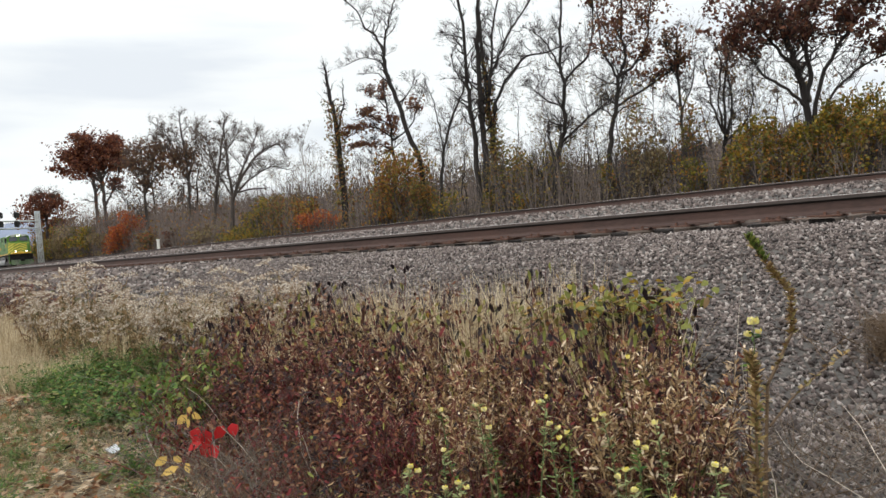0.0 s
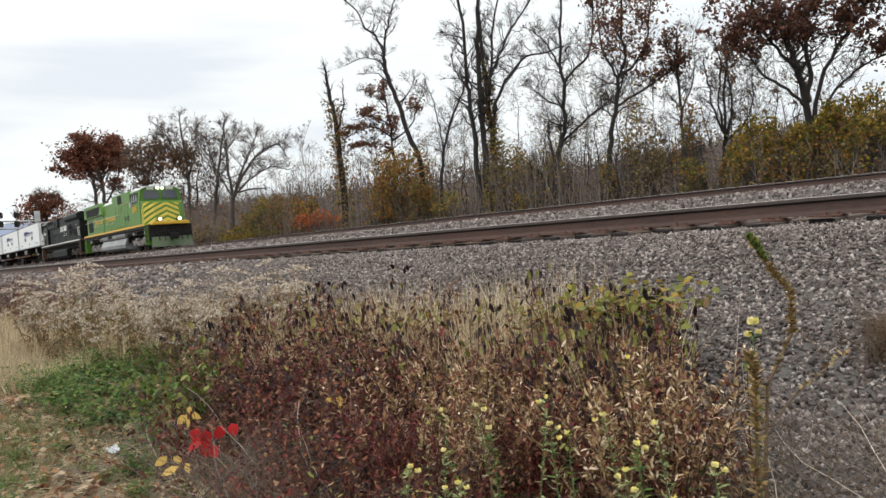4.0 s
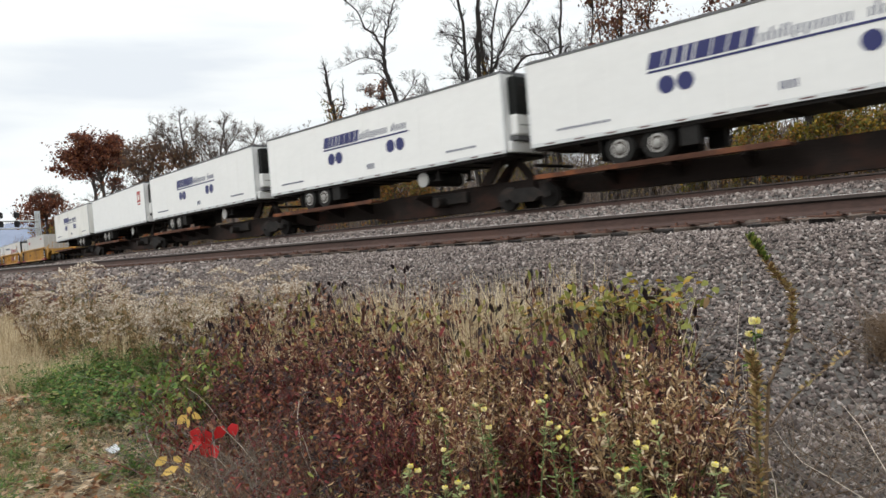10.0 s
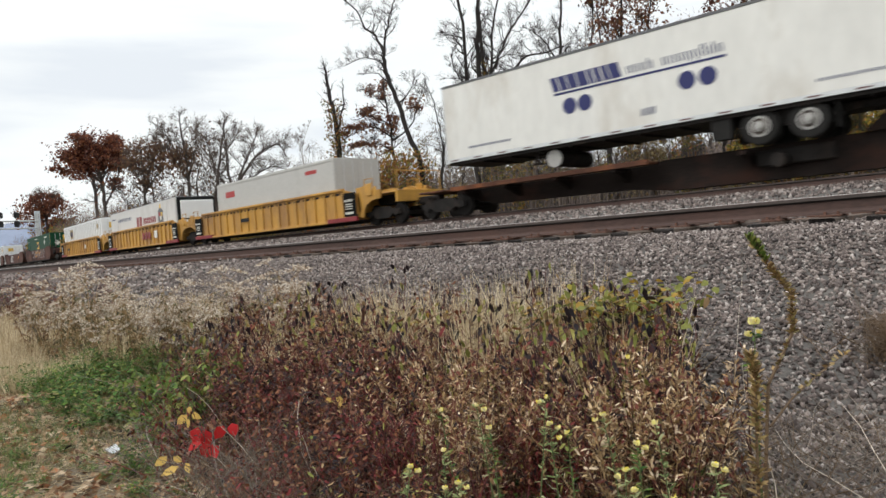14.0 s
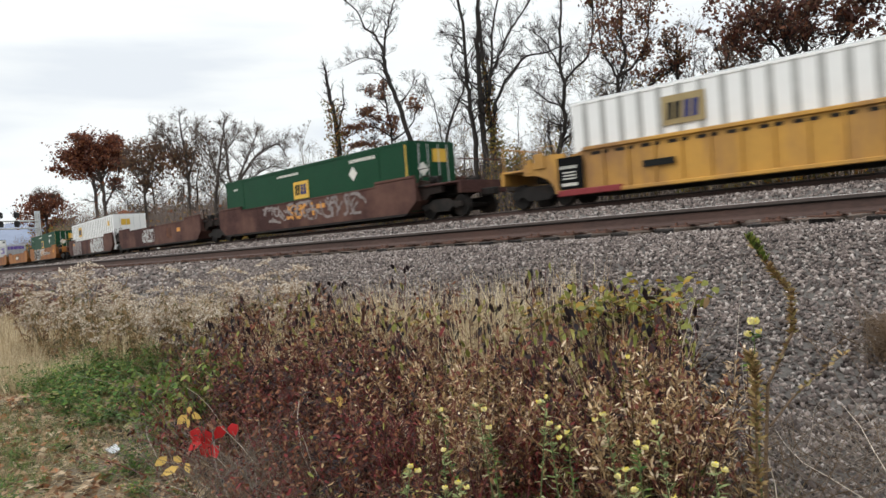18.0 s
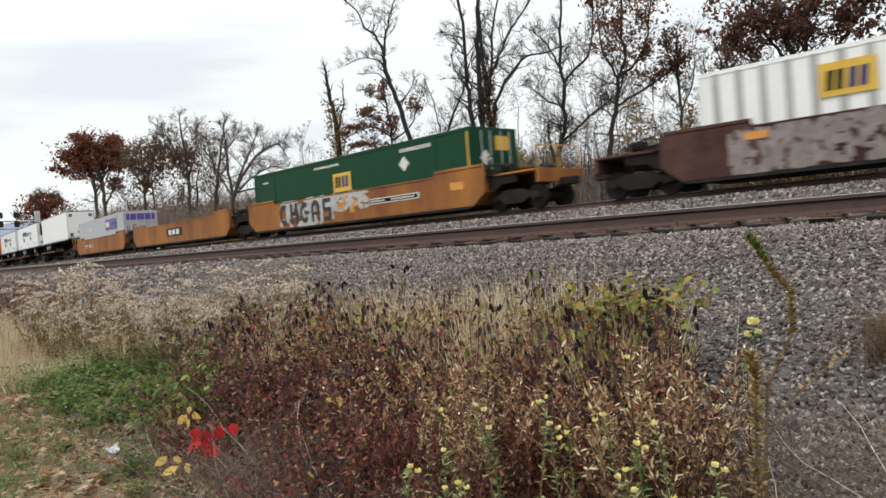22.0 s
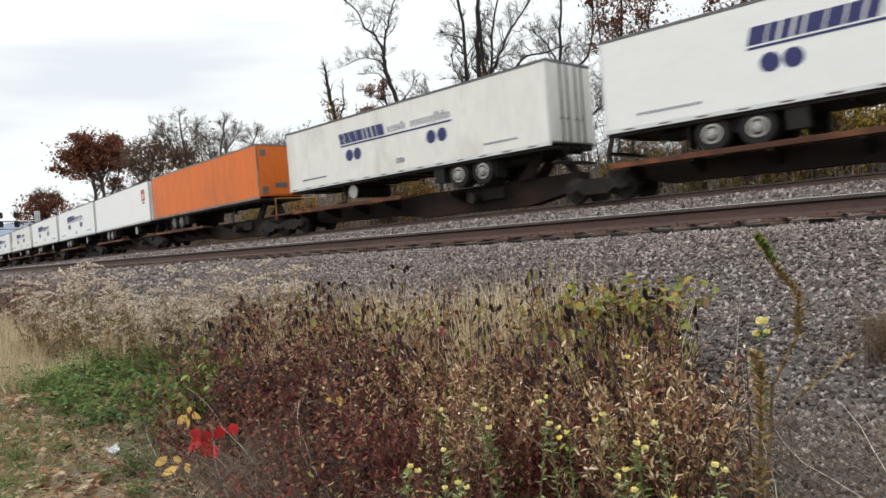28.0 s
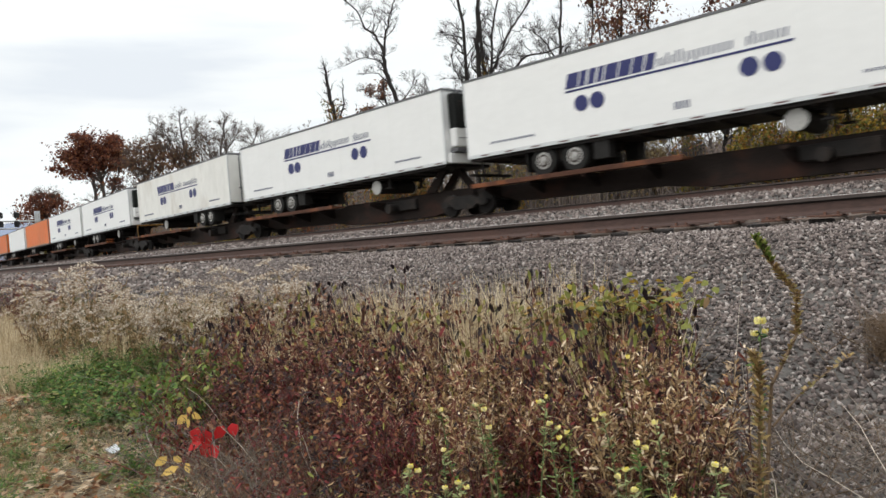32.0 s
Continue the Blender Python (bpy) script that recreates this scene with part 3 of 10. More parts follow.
    # lettering
    for s in (-1, 1):
        t = Mesh()
        for x0, x1, n in ((-6.65, -3.85, 8), (-2.75, -0.1, 6), (0.0, 0.94, 2)):
            y = 1.395 if x1 < -3.5 else 1.36 if x1 < -0.05 else 1.52
            if s < 0:
                letters(t, x0, x1, 2.72, 3.02, -y, n)
                if n > 2:
                    t.box(x0 - 0.02, x0 + 0.12, -y - 0.012, -y, 2.56, 3.18)
                    t.box(x0 - 0.14, x0 + 0.24, -y - 0.012, -y, 3.10, 3.18)
                    t.box(x0 - 0.08, x0 + 0.18, -y - 0.012, -y, 2.54, 2.59)
            else:
                letters(t, x0, x1, 2.72, 3.02, y + 0.012, n)
        part("hood_lettering", t, M_LOCOYEL, L, "yellow lettering on the hood")["kind"] = "stuff"
        t = Mesh()
        y = s * 1.405
        t.tube([(-9.8, s * 1.55, 2.98), (2.17, s * 1.55, 2.98), (2.92, s * 1.55, 3.74), (5.0, s * 1.55, 3.78)], 0.022, 5)
        part("grab_rail", t, M_CREAM, L, "cream grab rail along the hood")
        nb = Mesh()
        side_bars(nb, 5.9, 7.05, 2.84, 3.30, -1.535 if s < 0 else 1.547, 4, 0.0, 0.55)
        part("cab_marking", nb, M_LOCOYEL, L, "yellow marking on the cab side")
    # cab
    c = Mesh()
    c.box(5.2, 7.75, -1.52, 1.52, 1.88, 3.55, 0.03)
    c.prism([(-1.52, 3.55), (1.52, 3.55), (1.42, 4.45), (1.05, 4.66), (-1.05, 4.66), (-1.42, 4.45)], 5.2, 7.70, "x")
    part("cab", c, M_LOCOGREEN, L)
    rf = Mesh()
    rf.prism([(-1.47, 4.40), (-1.43, 4.46), (-1.06, 4.68), (1.06, 4.68), (1.43, 4.46), (1.47, 4.40), (1.0, 4.60), (-1.0, 4.60)], 5.1, 7.85, "x")
    rf.box(6.4, 7.6, -0.55, 0.55, 4.68, 4.80, 0.04)
    part("cab_roof", rf, M_ROOFSILVER, L, "pale silver cab roof")
    for s in (-1, 1):
        for x0, x1 in ((5.52, 5.98), (6.06, 6.58), (6.66, 7.15)):
            g = Mesh()
            y0, y1 = s * 1.515, s * 1.47
            g.add([(x0, y0, 3.60), (x1, y0, 3.60), (x1, y1 + s * 0.02, 4.18), (x0, y1 + s * 0.02, 4.18)], [(0, 1, 2, 3)])
            g.add([(x0, y0 - s * 0.03, 3.60), (x1, y0 - s * 0.03, 3.60), (x1, y1 - s * 0.01, 4.18), (x0, y1 - s * 0.01, 4.18)], [(0, 1, 2, 3)])
            part("cab_side_window", g, M_GLASS, L, "dark glass")
        fr = Mesh()
        for x in (5.45, 5.99, 6.59, 7.16):
            fr.box(x, x + 0.06, *sorted((s * 1.47, s * 1.535)), 3.54, 4.22, 0.008)
        fr.box(5.45, 7.22, *sorted((s * 1.50, s * 1.545)), 3.54, 3.59, 0.008)
        fr.box(5.45, 7.22, *sorted((s * 1.43, s * 1.525)), 4.20, 4.25, 0.008)
        part("window_frame", fr, M_BLACK, L)
        mr = Mesh()
        mr.box(5.60, 5.76, *sorted((s * 1.55, s * 1.66)), 3.30, 3.62, 0.015)
        part("mirror", mr, M_ALU, L)
        wn_ = Mesh()
        wn_.add([(7.76, s * 0.12, 3.75), (7.76, s * 1.25, 3.70), (7.72, s * 1.16, 4.32), (7.72, s * 0.12, 4.36)], [(0, 1, 2, 3)])
        wn_.add([(7.70, s * 0.12, 3.75), (7.70, s * 1.25, 3.70), (7.66, s * 1.16, 4.32), (7.66, s * 0.12, 4.36)], [(0, 1, 2, 3)])
        part("windshield", wn_, M_GLASS, L, "dark glass")
    # nose: wide, with sloping top and chamfered cheeks
    n = Mesh()
    low, top = [(7.7, -1.50), (8.45, -1.50), (9.15, -0.95), (9.15, 0.95), (8.45, 1.50), (7.7, 1.50)], [(7.7, -1.48), (8.30, -1.40), (8.80, -0.80), (8.80, 0.80), (8.30, 1.40), (7.7, 1.48)]
    zt = [3.62, 3.50, 3.40, 3.40, 3.50, 3.62]
    n.add([(a, b, 1.73) for a, b in low] + [(a, b, z) for (a, b), z in zip(top, zt)],
          [(0, 1, 2, 3, 4, 5), (11, 10, 9, 8, 7, 6)] + [(i, (i + 1) % 6, 6 + (i + 1) % 6, 6 + i) for i in range(6)])
    part("nose", n, M_LOCOGREEN, L)

    def on(i, u, w, lift=0.006):
        j = (i + 1) % 6
        a, b = Vector((*low[i], 1.73)), Vector((*low[j], 1.73))
        c_, d_ = Vector((*top[i], zt[i])), Vector((*top[j], zt[j]))
        p = (a * (1 - u) + b * u) * (1 - w) + (c_ * (1 - u) + d_ * u) * w
        nn = (b - a).cross(c_ - a).normalized()
        if nn.x < 0 or (abs(nn.x) < 0.05 and nn.y * a.y < 0):
            nn = -nn
        return p + nn * lift
    # stripes rise from the cab side round the cheek to the middle of the nose, and fall again beyond it
    def band(mesh, face, ua, ub, wa, wb, inward):
        q = [on(face, u, min(0.985, max(0.015, w))) for u, w in ((ua, wa), (ub, wb), (ub, wb + 0.13), (ua, wa + 0.13))]
        if (q[0] - q[3]).length + (q[1] - q[2]).length > 0.02:
            mesh.add([tuple(p) for p in q] + [tuple(p + inward) for p in q], [(0, 1, 2, 3), (7, 6, 5, 4), (0, 4, 5, 1), (2, 6, 7, 3)])
    for k in range(-2, 4):
        s_ = Mesh()
        w0 = 0.10 + k * 0.235
        n4 = 4
        for face, u0, u1, r0, r1, inward in ((0, 0.35, 1.0, -0.30, 0.0, (0, 0.02, 0)), (1, 0.0, 1.0, 0.0, 0.30, (-0.02, 0, 0)), (2, 0.0, 0.5, 0.30, 0.56, (-0.02, 0, 0)), (2, 0.5, 1.0, 0.56, 0.30, (-0.02, 0, 0)),
                                             (3, 0.0, 1.0, 0.30, 0.0, (-0.02, 0, 0)), (4, 0.0, 0.65, 0.0, -0.30, (0, -0.02, 0))):
            for c in range(n4):
                a_, b_ = c / n4, (c + 1) / n4
                band(s_, face, u0 + (u1 - u0) * a_, u0 + (u1 - u0) * b_, w0 + r0 + (r1 - r0) * a_, w0 + r0 + (r1 - r0) * b_, Vector(inward))
        if s_.v:
            part("nose_stripe", s_, M_NOSEYEL, L, "yellow chevron stripe")
    # pilot, plow, anticlimber, lights
    p = Mesh()
    p.box(9.30, 9.55, -1.52, 1.52, 0.62, 1.72, 0.03)
    part("pilot", p, M_BLACK, L)
    p = Mesh()
    p.box(9.1, 9.80, -1.30, 1.30, 1.72, 1.95, 0.03)
    part("anticlimber", p, M_LOCOYEL, L)
    p = Mesh()
    p.prism([(9.5, 0.15), (10.05, 0.12), (9.97, 0.28), (9.70, 0.82), (9.5, 0.86)], -1.40, 1.40)
    part("snow_plow", p, M_PLOW, L, "dusty green snow plow")
    p = Mesh()
    p.box(9.5, 10.5, -0.16, 0.16, 0.72, 1.02, 0.04)
    p.box(10.2, 10.55, -0.26, 0.26, 0.66, 1.08, 0.06)
    part("coupler", p, M_BLACK, L)
    p = Mesh()
    p.box(-11.3, -10.6, -0.16, 0.16, 0.72, 1.02, 0.04)
    part("coupler", p, M_BLACK, L)
    for k in range(6):
        hose = Mesh()
        y = -1.0 + k * 0.4
        hose.tube([(9.55, y, 1.25), (9.85, y, 1.1), (9.9, y + 0.06, 0.75), (9.8, y + 0.1, 0.55)], 0.03, 5)
        part("air_hose", hose, M_BLACK, L)
    for s in (-1, 1):
        li = Mesh()
        li.cyl((9.50, s * 0.70, 2.12), 0.10, 0.10, "x", 14)
        part("ditch_light", li, M_LIGHT, L, "lit ditch light")
        cv = Mesh()
        cv.cyl((9.25, s * 0.70, 2.12), 0.16, 0.26, "x", 14)
        cv.box(9.3, 9.45, s * 0.70 - 0.05, s * 0.70 + 0.05, 1.94, 2.0)
        part("light_housing", cv, M_BLACK, L)
        end_steps(L, 8.92, s, M_LOCOGREEN, M_PLOW)
        end_steps(L, -10.35, s, M_LOCOGREEN, M_PLOW)
    hl = Mesh()
    for y in (-0.16, 0.16):
        hl.cyl((7.72, y, 4.52), 0.085, 0.08, "x", 12)
    part("headlight", hl, M_LIGHT, L, "lit headlight above the windshield")
    nl = Mesh()
    nl.box(7.68, 7.8, -0.95, -0.45, 4.42, 4.6)
    nl.box(7.68, 7.8, 0.45, 0.95, 4.42, 4.6)
    part("number_board", nl, M_OFFWHITE, L)
    end = Mesh()
    end.box(-10.8, -10.6, -1.52, 1.52, 0.55, 1.72, 0.03)
    part("rear_pilot", end, M_LOCOGREEN, L)
    # fuel tank, air reservoirs
    tk = Mesh()
    tk.prism([(-1.45, 0.35), (-1.0, 0.18), (1.0, 0.18), (1.45, 0.35), (1.5, 0.62), (1.3, 1.10), (-1.3, 1.10), (-1.5, 0.62)], -4.75, 2.9, "x")
    part("fuel_tank", tk, M_TANK, L, "silver fuel tank")
    for s in (-1, 1):
        for x0, x1 in ((-4.75, -2.5), (-1.2, 2.72)):
            a = Mesh()
            a.cyl((x0, s * 1.24, 1.36), 0.21, x1 - x0, "x", 14)
            part("air_reservoir", a, M_TANK, L)
    loco_truck(L, -7.4, M_TRUCK)
    loco_truck(L, 6.45, M_TRUCK)
    return L


def black_locomotive():
    """Runs cab last: the cab is at its trailing end."""
    L = thing("diesel_locomotive", "black diesel locomotive with white stripes running long hood first", "locomotive")
    fr = Mesh()
    fr.box(-10.3, 10.6, -1.54, 1.54, 1.50, 1.68, 0.02)
    fr.box(-10.0, 10.2, -1.1, 1.1, 1.12, 1.50)
    part("underframe", fr, M_BLACK, L)
    st = Mesh()
    st.box(-10.2, 10.2, -1.57, 1.57, 1.69, 1.79, 0.01)
    part("sill_stripe", st, M_OFFWHITE, L, "white stripe along the sill")
    h = Mesh()
    h.box(-5.9, 3.9, -1.30, 1.30, 1.79, 4.30, 0.08)
    part("engine_hood", h, M_LOCOBLACK, L)
    h = Mesh()
    h.box(3.9, 10.0, -1.36, 1.38, 1.79, 3.75, 0.04)
    part("radiator_hood", h, M_LOCOBLACK, L)
    h = Mesh()
    h.prism([(-1.40, 3.75), (-1.60, 3.98), (-1.60, 4.26), (-1.2, 4.50), (1.2, 4.50), (1.60, 4.26), (1.60, 3.98), (1.40, 3.75)], 4.0, 10.1, "x")
    part("radiator_wing", h, M_LOCOBLACK, L)
    h = Mesh()
    h.box(-5.9, -0.3, -1.46, 1.46, 3.5, 4.45, 0.08)
    part("equipment_hood", h, M_LOCOBLACK, L)
    ex = Mesh()
    ex.box(0.6, 1.8, -0.6, 0.6, 4.30, 4.60, 0.05)
    part("exhaust_stack", ex, M_BLACK, L)
    for s in (-1, 1):
        for k in range(11):
            d = Mesh()
            x = -5.5 + k * 0.86
            d.box(x, x + 0.80, *sorted((s * 1.30, s * 1.316)), 1.95, 3.35, 0.006)
            dr = part("hood_door", d, M_LOCOBLACK, L)
            hd = Mesh()
            hd.box(x + 0.64, x + 0.70, *sorted((s * 1.316, s * 1.345)), 2.6, 2.75)
            part("latch", hd, M_RAILBLACK, dr)
        for k in range(5):
            d = Mesh()
            x = 4.2 + k * 1.1
            d.box(x, x + 1.0, *sorted((s * 1.38, s * 1.396)), 2.0, 3.5, 0.006)
            part("hood_door", d, M_LOCOBLACK, L)
        for x0, x1, z0, z1, d in ((-5.25, -4.7, 3.98, 4.32, 1.46), (-4.5, -3.6, 3.98, 4.32, 1.46), (-3.4, -2.8, 3.98, 4.32, 1.46), (-1.9, -1.4, 3.7, 4.1, 1.46), (4.9, 5.3, 2.9, 3.3, 1.40),
                                  (5.57, 6.48, 2.4, 3.45, 1.40), (6.9, 7.1, 2.4, 3.2, 1.40), (7.5, 7.8, 2.3, 3.1, 1.40), (8.2, 8.7, 2.2, 2.9, 1.40), (-7.75, -7.15, 2.05, 2.55, 1.52)):
            g = Mesh()
            g.box(x0, x1, *sorted((s * d, s * (d + 0.02))), z0, z1, 0.01)
            part("intake_grille", g, M_DEEPBLACK, L)
        for x0, x1 in ((-5.7, -5.3), (-4.65, -4.55), (-3.55, -3.45), (-2.75, -2.6)):
            g = Mesh()
            g.box(x0, x1, *sorted((s * 1.46, s * 1.485)), 3.95, 4.35, 0.01)
            part("hood_bracket", g, M_BLACK, L)
        for x in (8.1, 8.5, 8.95, -5.4, -4.6, -3.0):
            g = Mesh()
            g.box(x, x + 0.22, *sorted((s * 1.39, s * 1.41) if x > 0 else (s * 1.316, s * 1.34)), 3.22 if x > 0 else 2.2, 3.32 if x > 0 else 2.28)
            part("small_placard", g, M_OFFWHITE if x == 8.5 else M_RUSTSTEP, L)
        # white marking on the hood
        lg = Mesh()
        y0 = -1.318 if s < 0 else 1.330
        for k in range(5):
            z = 2.98 + k * 0.105
            lg.prism([(0.15 + k * 0.05, z), (1.65 + k * 0.05, z), (1.70 + k * 0.05, z + 0.07), (0.2 + k * 0.05, z + 0.07)], y0, y0 - 0.012)
        side_bars(lg, 2.05, 3.55, 2.98, 3.50, y0, 4, 0.25, 0.72)
        side_bars(lg, 2.0, 3.5, 2.66, 2.76, y0, 10, 0, 0.7)
        side_bars(lg, 2.0, 3.5, 2.48, 2.58, y0, 10, 0, 0.7)
        part("hood_lettering", lg, M_OFFWHITE, L, "white slanted marking on the hood")["kind"] = "stuff"
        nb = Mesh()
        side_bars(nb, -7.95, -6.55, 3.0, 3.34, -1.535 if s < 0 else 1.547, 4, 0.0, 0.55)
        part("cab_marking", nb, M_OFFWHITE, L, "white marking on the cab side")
        for x, z0 in ((-9.70, 2.1), (9.25, 2.2)):
            sp = Mesh()
            for k in range(4):
                z = z0 + k * 0.22
                if x < 0:
                    sp.box(x - 0.02 * k + 0.05, x + 0.66 + 0.04 * k, *sorted((s * 1.385, s * 1.40)), z, z + 0.12)
                else:
                    sp.box(x - 0.04 * k, x + 0.76, *sorted((s * 1.40, s * 1.415)), z, z + 0.12)
            part("end_stripes", sp, M_OFFWHITE, L, "white safety stripes")
        end_steps(L, -10.05, s, M_RUSTSTEP, M_OFFWHITE)
        end_steps(L, 10.2, s, M_RUSTSTEP, M_TRUCK)
        handrail(L, -5.8, 10.4, s * 1.55, 1.79, 2.86, M_RAILBLACK, 2.7)
    c = Mesh()
    c.box(-8.5, -5.9, -1.52, 1.52, 1.79, 3.55, 0.03)
    c.prism([(-1.52, 3.55), (1.52, 3.55), (1.44, 4.36), (1.0, 4.60), (-1.0, 4.60), (-1.44, 4.36)], -8.45, -5.9, "x")
    part("cab", c, M_LOCOBLACK, L)
    rf = Mesh()
    rf.prism([(-1.48, 4.32), (-1.46, 4.40), (-1.02, 4.63), (1.02, 4.63), (1.46, 4.40), (1.48, 4.32), (1.0, 4.56), (-1.0, 4.56)], -8.58, -5.8, "x")
    part("cab_roof", rf, M_TRUCK, L)
    for s in (-1, 1):
        for x0, x1 in ((-7.85, -7.25), (-7.12, -6.6)):
            g = Mesh()
            g.add([(x0, s * 1.525, 3.58), (x1, s * 1.525, 3.58), (x1, s * 1.46, 4.15), (x0, s * 1.46, 4.15),
                   (x0, s * 1.49, 3.58), (x1, s * 1.49, 3.58), (x1, s * 1.42, 4.15), (x0, s * 1.42, 4.15)], [(0, 1, 2, 3), (7, 6, 5, 4)])
            part("cab_side_window", g, M_GLASS, L, "dark glass")
        fr = Mesh()
        for x, w in ((-7.92, 0.04), (-7.22, 0.08), (-6.56, 0.20)):
            fr.box(x, x + w, *sorted((s * 1.44, s * 1.545)), 3.55, 4.2, 0.008)
        fr.box(-7.92, -6.4, *sorted((s * 1.50, s * 1.555)), 3.52, 3.57, 0.008)
        part("window_frame", fr, M_DUSTBLACK, L)
        fr = Mesh()
        fr.box(-8.3, -6.5, *sorted((s * 1.44, s * 1.70)), 4.18, 4.24, 0.008)
        part("sun_visor", fr, M_ROOFSILVER, L)
    n = Mesh()
    n.prism([(-8.5, 1.79), (-8.5, 3.88), (-9.60, 3.40), (-9.72, 3.2), (-9.80, 1.79)], -1.38, 1.38)
    part("nose", n, M_LOCOBLACK, L)
    p = Mesh()
    p.box(-10.45, -10.2, -1.52, 1.52, 0.55, 1.68, 0.03)
    part("pilot", p, M_LOCOBLACK, L)
    p = Mesh()
    p.box(10.5, 10.7, -1.52, 1.52, 0.55, 1.68, 0.03)
    part("pilot", p, M_LOCOBLACK, L)
    p = Mesh()
    p.box(-11.1, -10.4, -0.16, 0.16, 0.72, 1.02, 0.04)
    part("coupler", p, M_BLACK, L)
    p = Mesh()
    p.box(10.6, 11.3, -0.16, 0.16, 0.72, 1.02, 0.04)
    part("coupler", p, M_BLACK, L)
    tk = Mesh()
    tk.prism([(-1.45, 0.40), (-1.0, 0.2), (1.0, 0.2), (1.45, 0.40), (1.5, 0.95), (1.3, 1.12), (-1.3, 1.12), (-1.5, 0.95)], -3.9, 3.6, "x")
    part("fuel_tank", tk, M_LOCOBLACK, L)
    loco_truck(L, -6.9, M_DUSTBLACK)
    loco_truck(L, 6.9, M_DUSTBLACK)
    return L


place(green_locomotive(), 136.9)
place(black_locomotive(), 114.0)

# ---------------------------------------------------------------- spine cars and semi-trailers


def spine_unit(first, last):
    """One platform of an articulated spine car, 16.9 m between its trucks; x = 0 in the middle between them."""
    C = thing("spine_car", "low rust-brown articulated spine car carrying one semi-trailer", "railway car", "spine car platforms")
    s = Mesh()
    s.prism([(-8.45, 0.62), (-8.45, 0.98), (-0.2, 0.98), (0.3, 1.08), (8.45, 1.08), (8.45, 0.55), (7.2, 0.30), (6.2, 0.12), (0.5, 0.12), (-1.0, 0.30), (-6.5, 0.36), (-7.4, 0.62)], -0.33, 0.33)
    part("centre_sill", s, M_SPINE, C)
    for y0, y1 in ((-1.32, -0.62), (0.62, 1.32)):
        d = Mesh()
        d.box(-7.9, 0.3, y0, y1, 0.96, 1.05, 0.015)
        d.box(-7.9, 0.3, *((y0 - 0.015, y0 + 0.06) if y0 < 0 else (y1 - 0.06, y1 + 0.015)), 0.94, 1.10, 0.01)
        part("wheel_deck", d, M_SPINETOP, C, "worn orange-brown running platform")
    for x in (-7.4, -5.4, -3.2, -1.0, 3.0):
        b = Mesh()
        b.prism([(-1.3, 0.86), (1.3, 0.86), (1.3, 0.96), (-1.3, 0.96)], x, x + 0.16, "x")
        b.prism([(-1.3, 0.86), (-0.33, 0.5), (0.33, 0.5), (1.3, 0.86)], x + 0.04, x + 0.1, "x")
        part("cross_bearer", b, M_SPINE, C)
    e = Mesh()
    e.box(3.2, 5.2, -0.50, 0.50, 0.5, 0.95, 0.03)
    e.cyl((3.9, -0.95, 0.62), 0.2, 1.9, "y", 12)
    part("brake_gear", e, M_BLACK, C)
    h = Mesh()       # hitch that carries the trailer's kingpin
    h.prism([(5.9, 1.08), (6.5, 1.08), (7.3, 2.02), (6.9, 2.02)], -0.5, -0.35)
    h.prism([(5.9, 1.08), (6.5, 1.08), (7.3, 2.02), (6.9, 2.02)], 0.35, 0.5)
    h.prism([(8.0, 1.08), (8.3, 1.08), (7.5, 2.02), (7.2, 2.02)], -0.12, 0.12)
    h.box(6.6, 7.7, -0.6, 0.6, 2.0, 2.1, 0.03)
    part("trailer_hitch", h, M_SPINE, C)
    freight_truck(C, -8.6)
    if first:
        freight_truck(C, 8.4)
        p = Mesh()
        p.box(8.4, 9.7, -1.25, 1.25, 0.98, 1.06, 0.02)
        p.box(9.5, 9.7, -1.25, 1.25, 0.75, 1.06, 0.02)
        part("end_platform", p, M_SPINETOP, C)
        k = Mesh()
        k.box(9.6, 10.4, -0.16, 0.16, 0.72, 1.0, 0.03)
        part("coupler", k, M_BLACK, C)
        g = Mesh()
        for y in (-1.2, 1.2):
            g.tube([(9.6, y, 1.06), (9.6, y, 1.9)], 0.025, 5)
        g.tube([(9.6, -1.2, 1.9), (9.6, 1.2, 1.9)], 0.025, 5)
        part("end_railing", g, M_YELLOW, C)
    if last:
        p = Mesh()
        p.box(-9.7, -8.4, -1.25, 1.25, 0.98, 1.06, 0.02)
        part("end_platform", p, M_SPINETOP, C)
        k = Mesh()
        k.box(-10.4, -9.6, -0.16, 0.16, 0.72, 1.0, 0.03)
        part("coupler", k, M_BLACK, C)
    return C


def bold_word(m, x0, x1, z0, z1, y):
    """A company name as a row of heavy slanted bars of unlike widths."""
    h = z1 - z0
    x = x0
    for wide, gap in ((0.33, 0.04), (0.19, 0.06), (0.19, 0.06), (0.15, 0.05), (0.33, 0.04), (0.30, 0.04), (0.27, 0.05), (0.22, 0.0)):
        k = (x1 - x0) / 2.32
        m.prism([(x, z0), (x + wide * k, z0), (x + wide * k + 0.28 * h, z1), (x + 0.28 * h, z1)], y, y - 0.012)
        x += (wide + gap) * k


def thin_word(m, x0, x1, z0, z1, y):
    """Small print beside it as thin upright strokes of unlike heights."""
    n, h = 26, z1 - z0
    w = (x1 - x0) / n
    for i in range(n):
        if i in (16, 17):
            continue
        a = x0 + i * w
        low, top = z0 - (0.22 * h if i in (6, 8) else 0), z0 + (1.0 if i in (2, 4, 5, 19) else 0.7) * h
        m.prism([(a, low), (a + 0.42 * w, low), (a + 0.42 * w + 0.1 * h, top), (a + 0.1 * h, top)], y, y - 0.012)


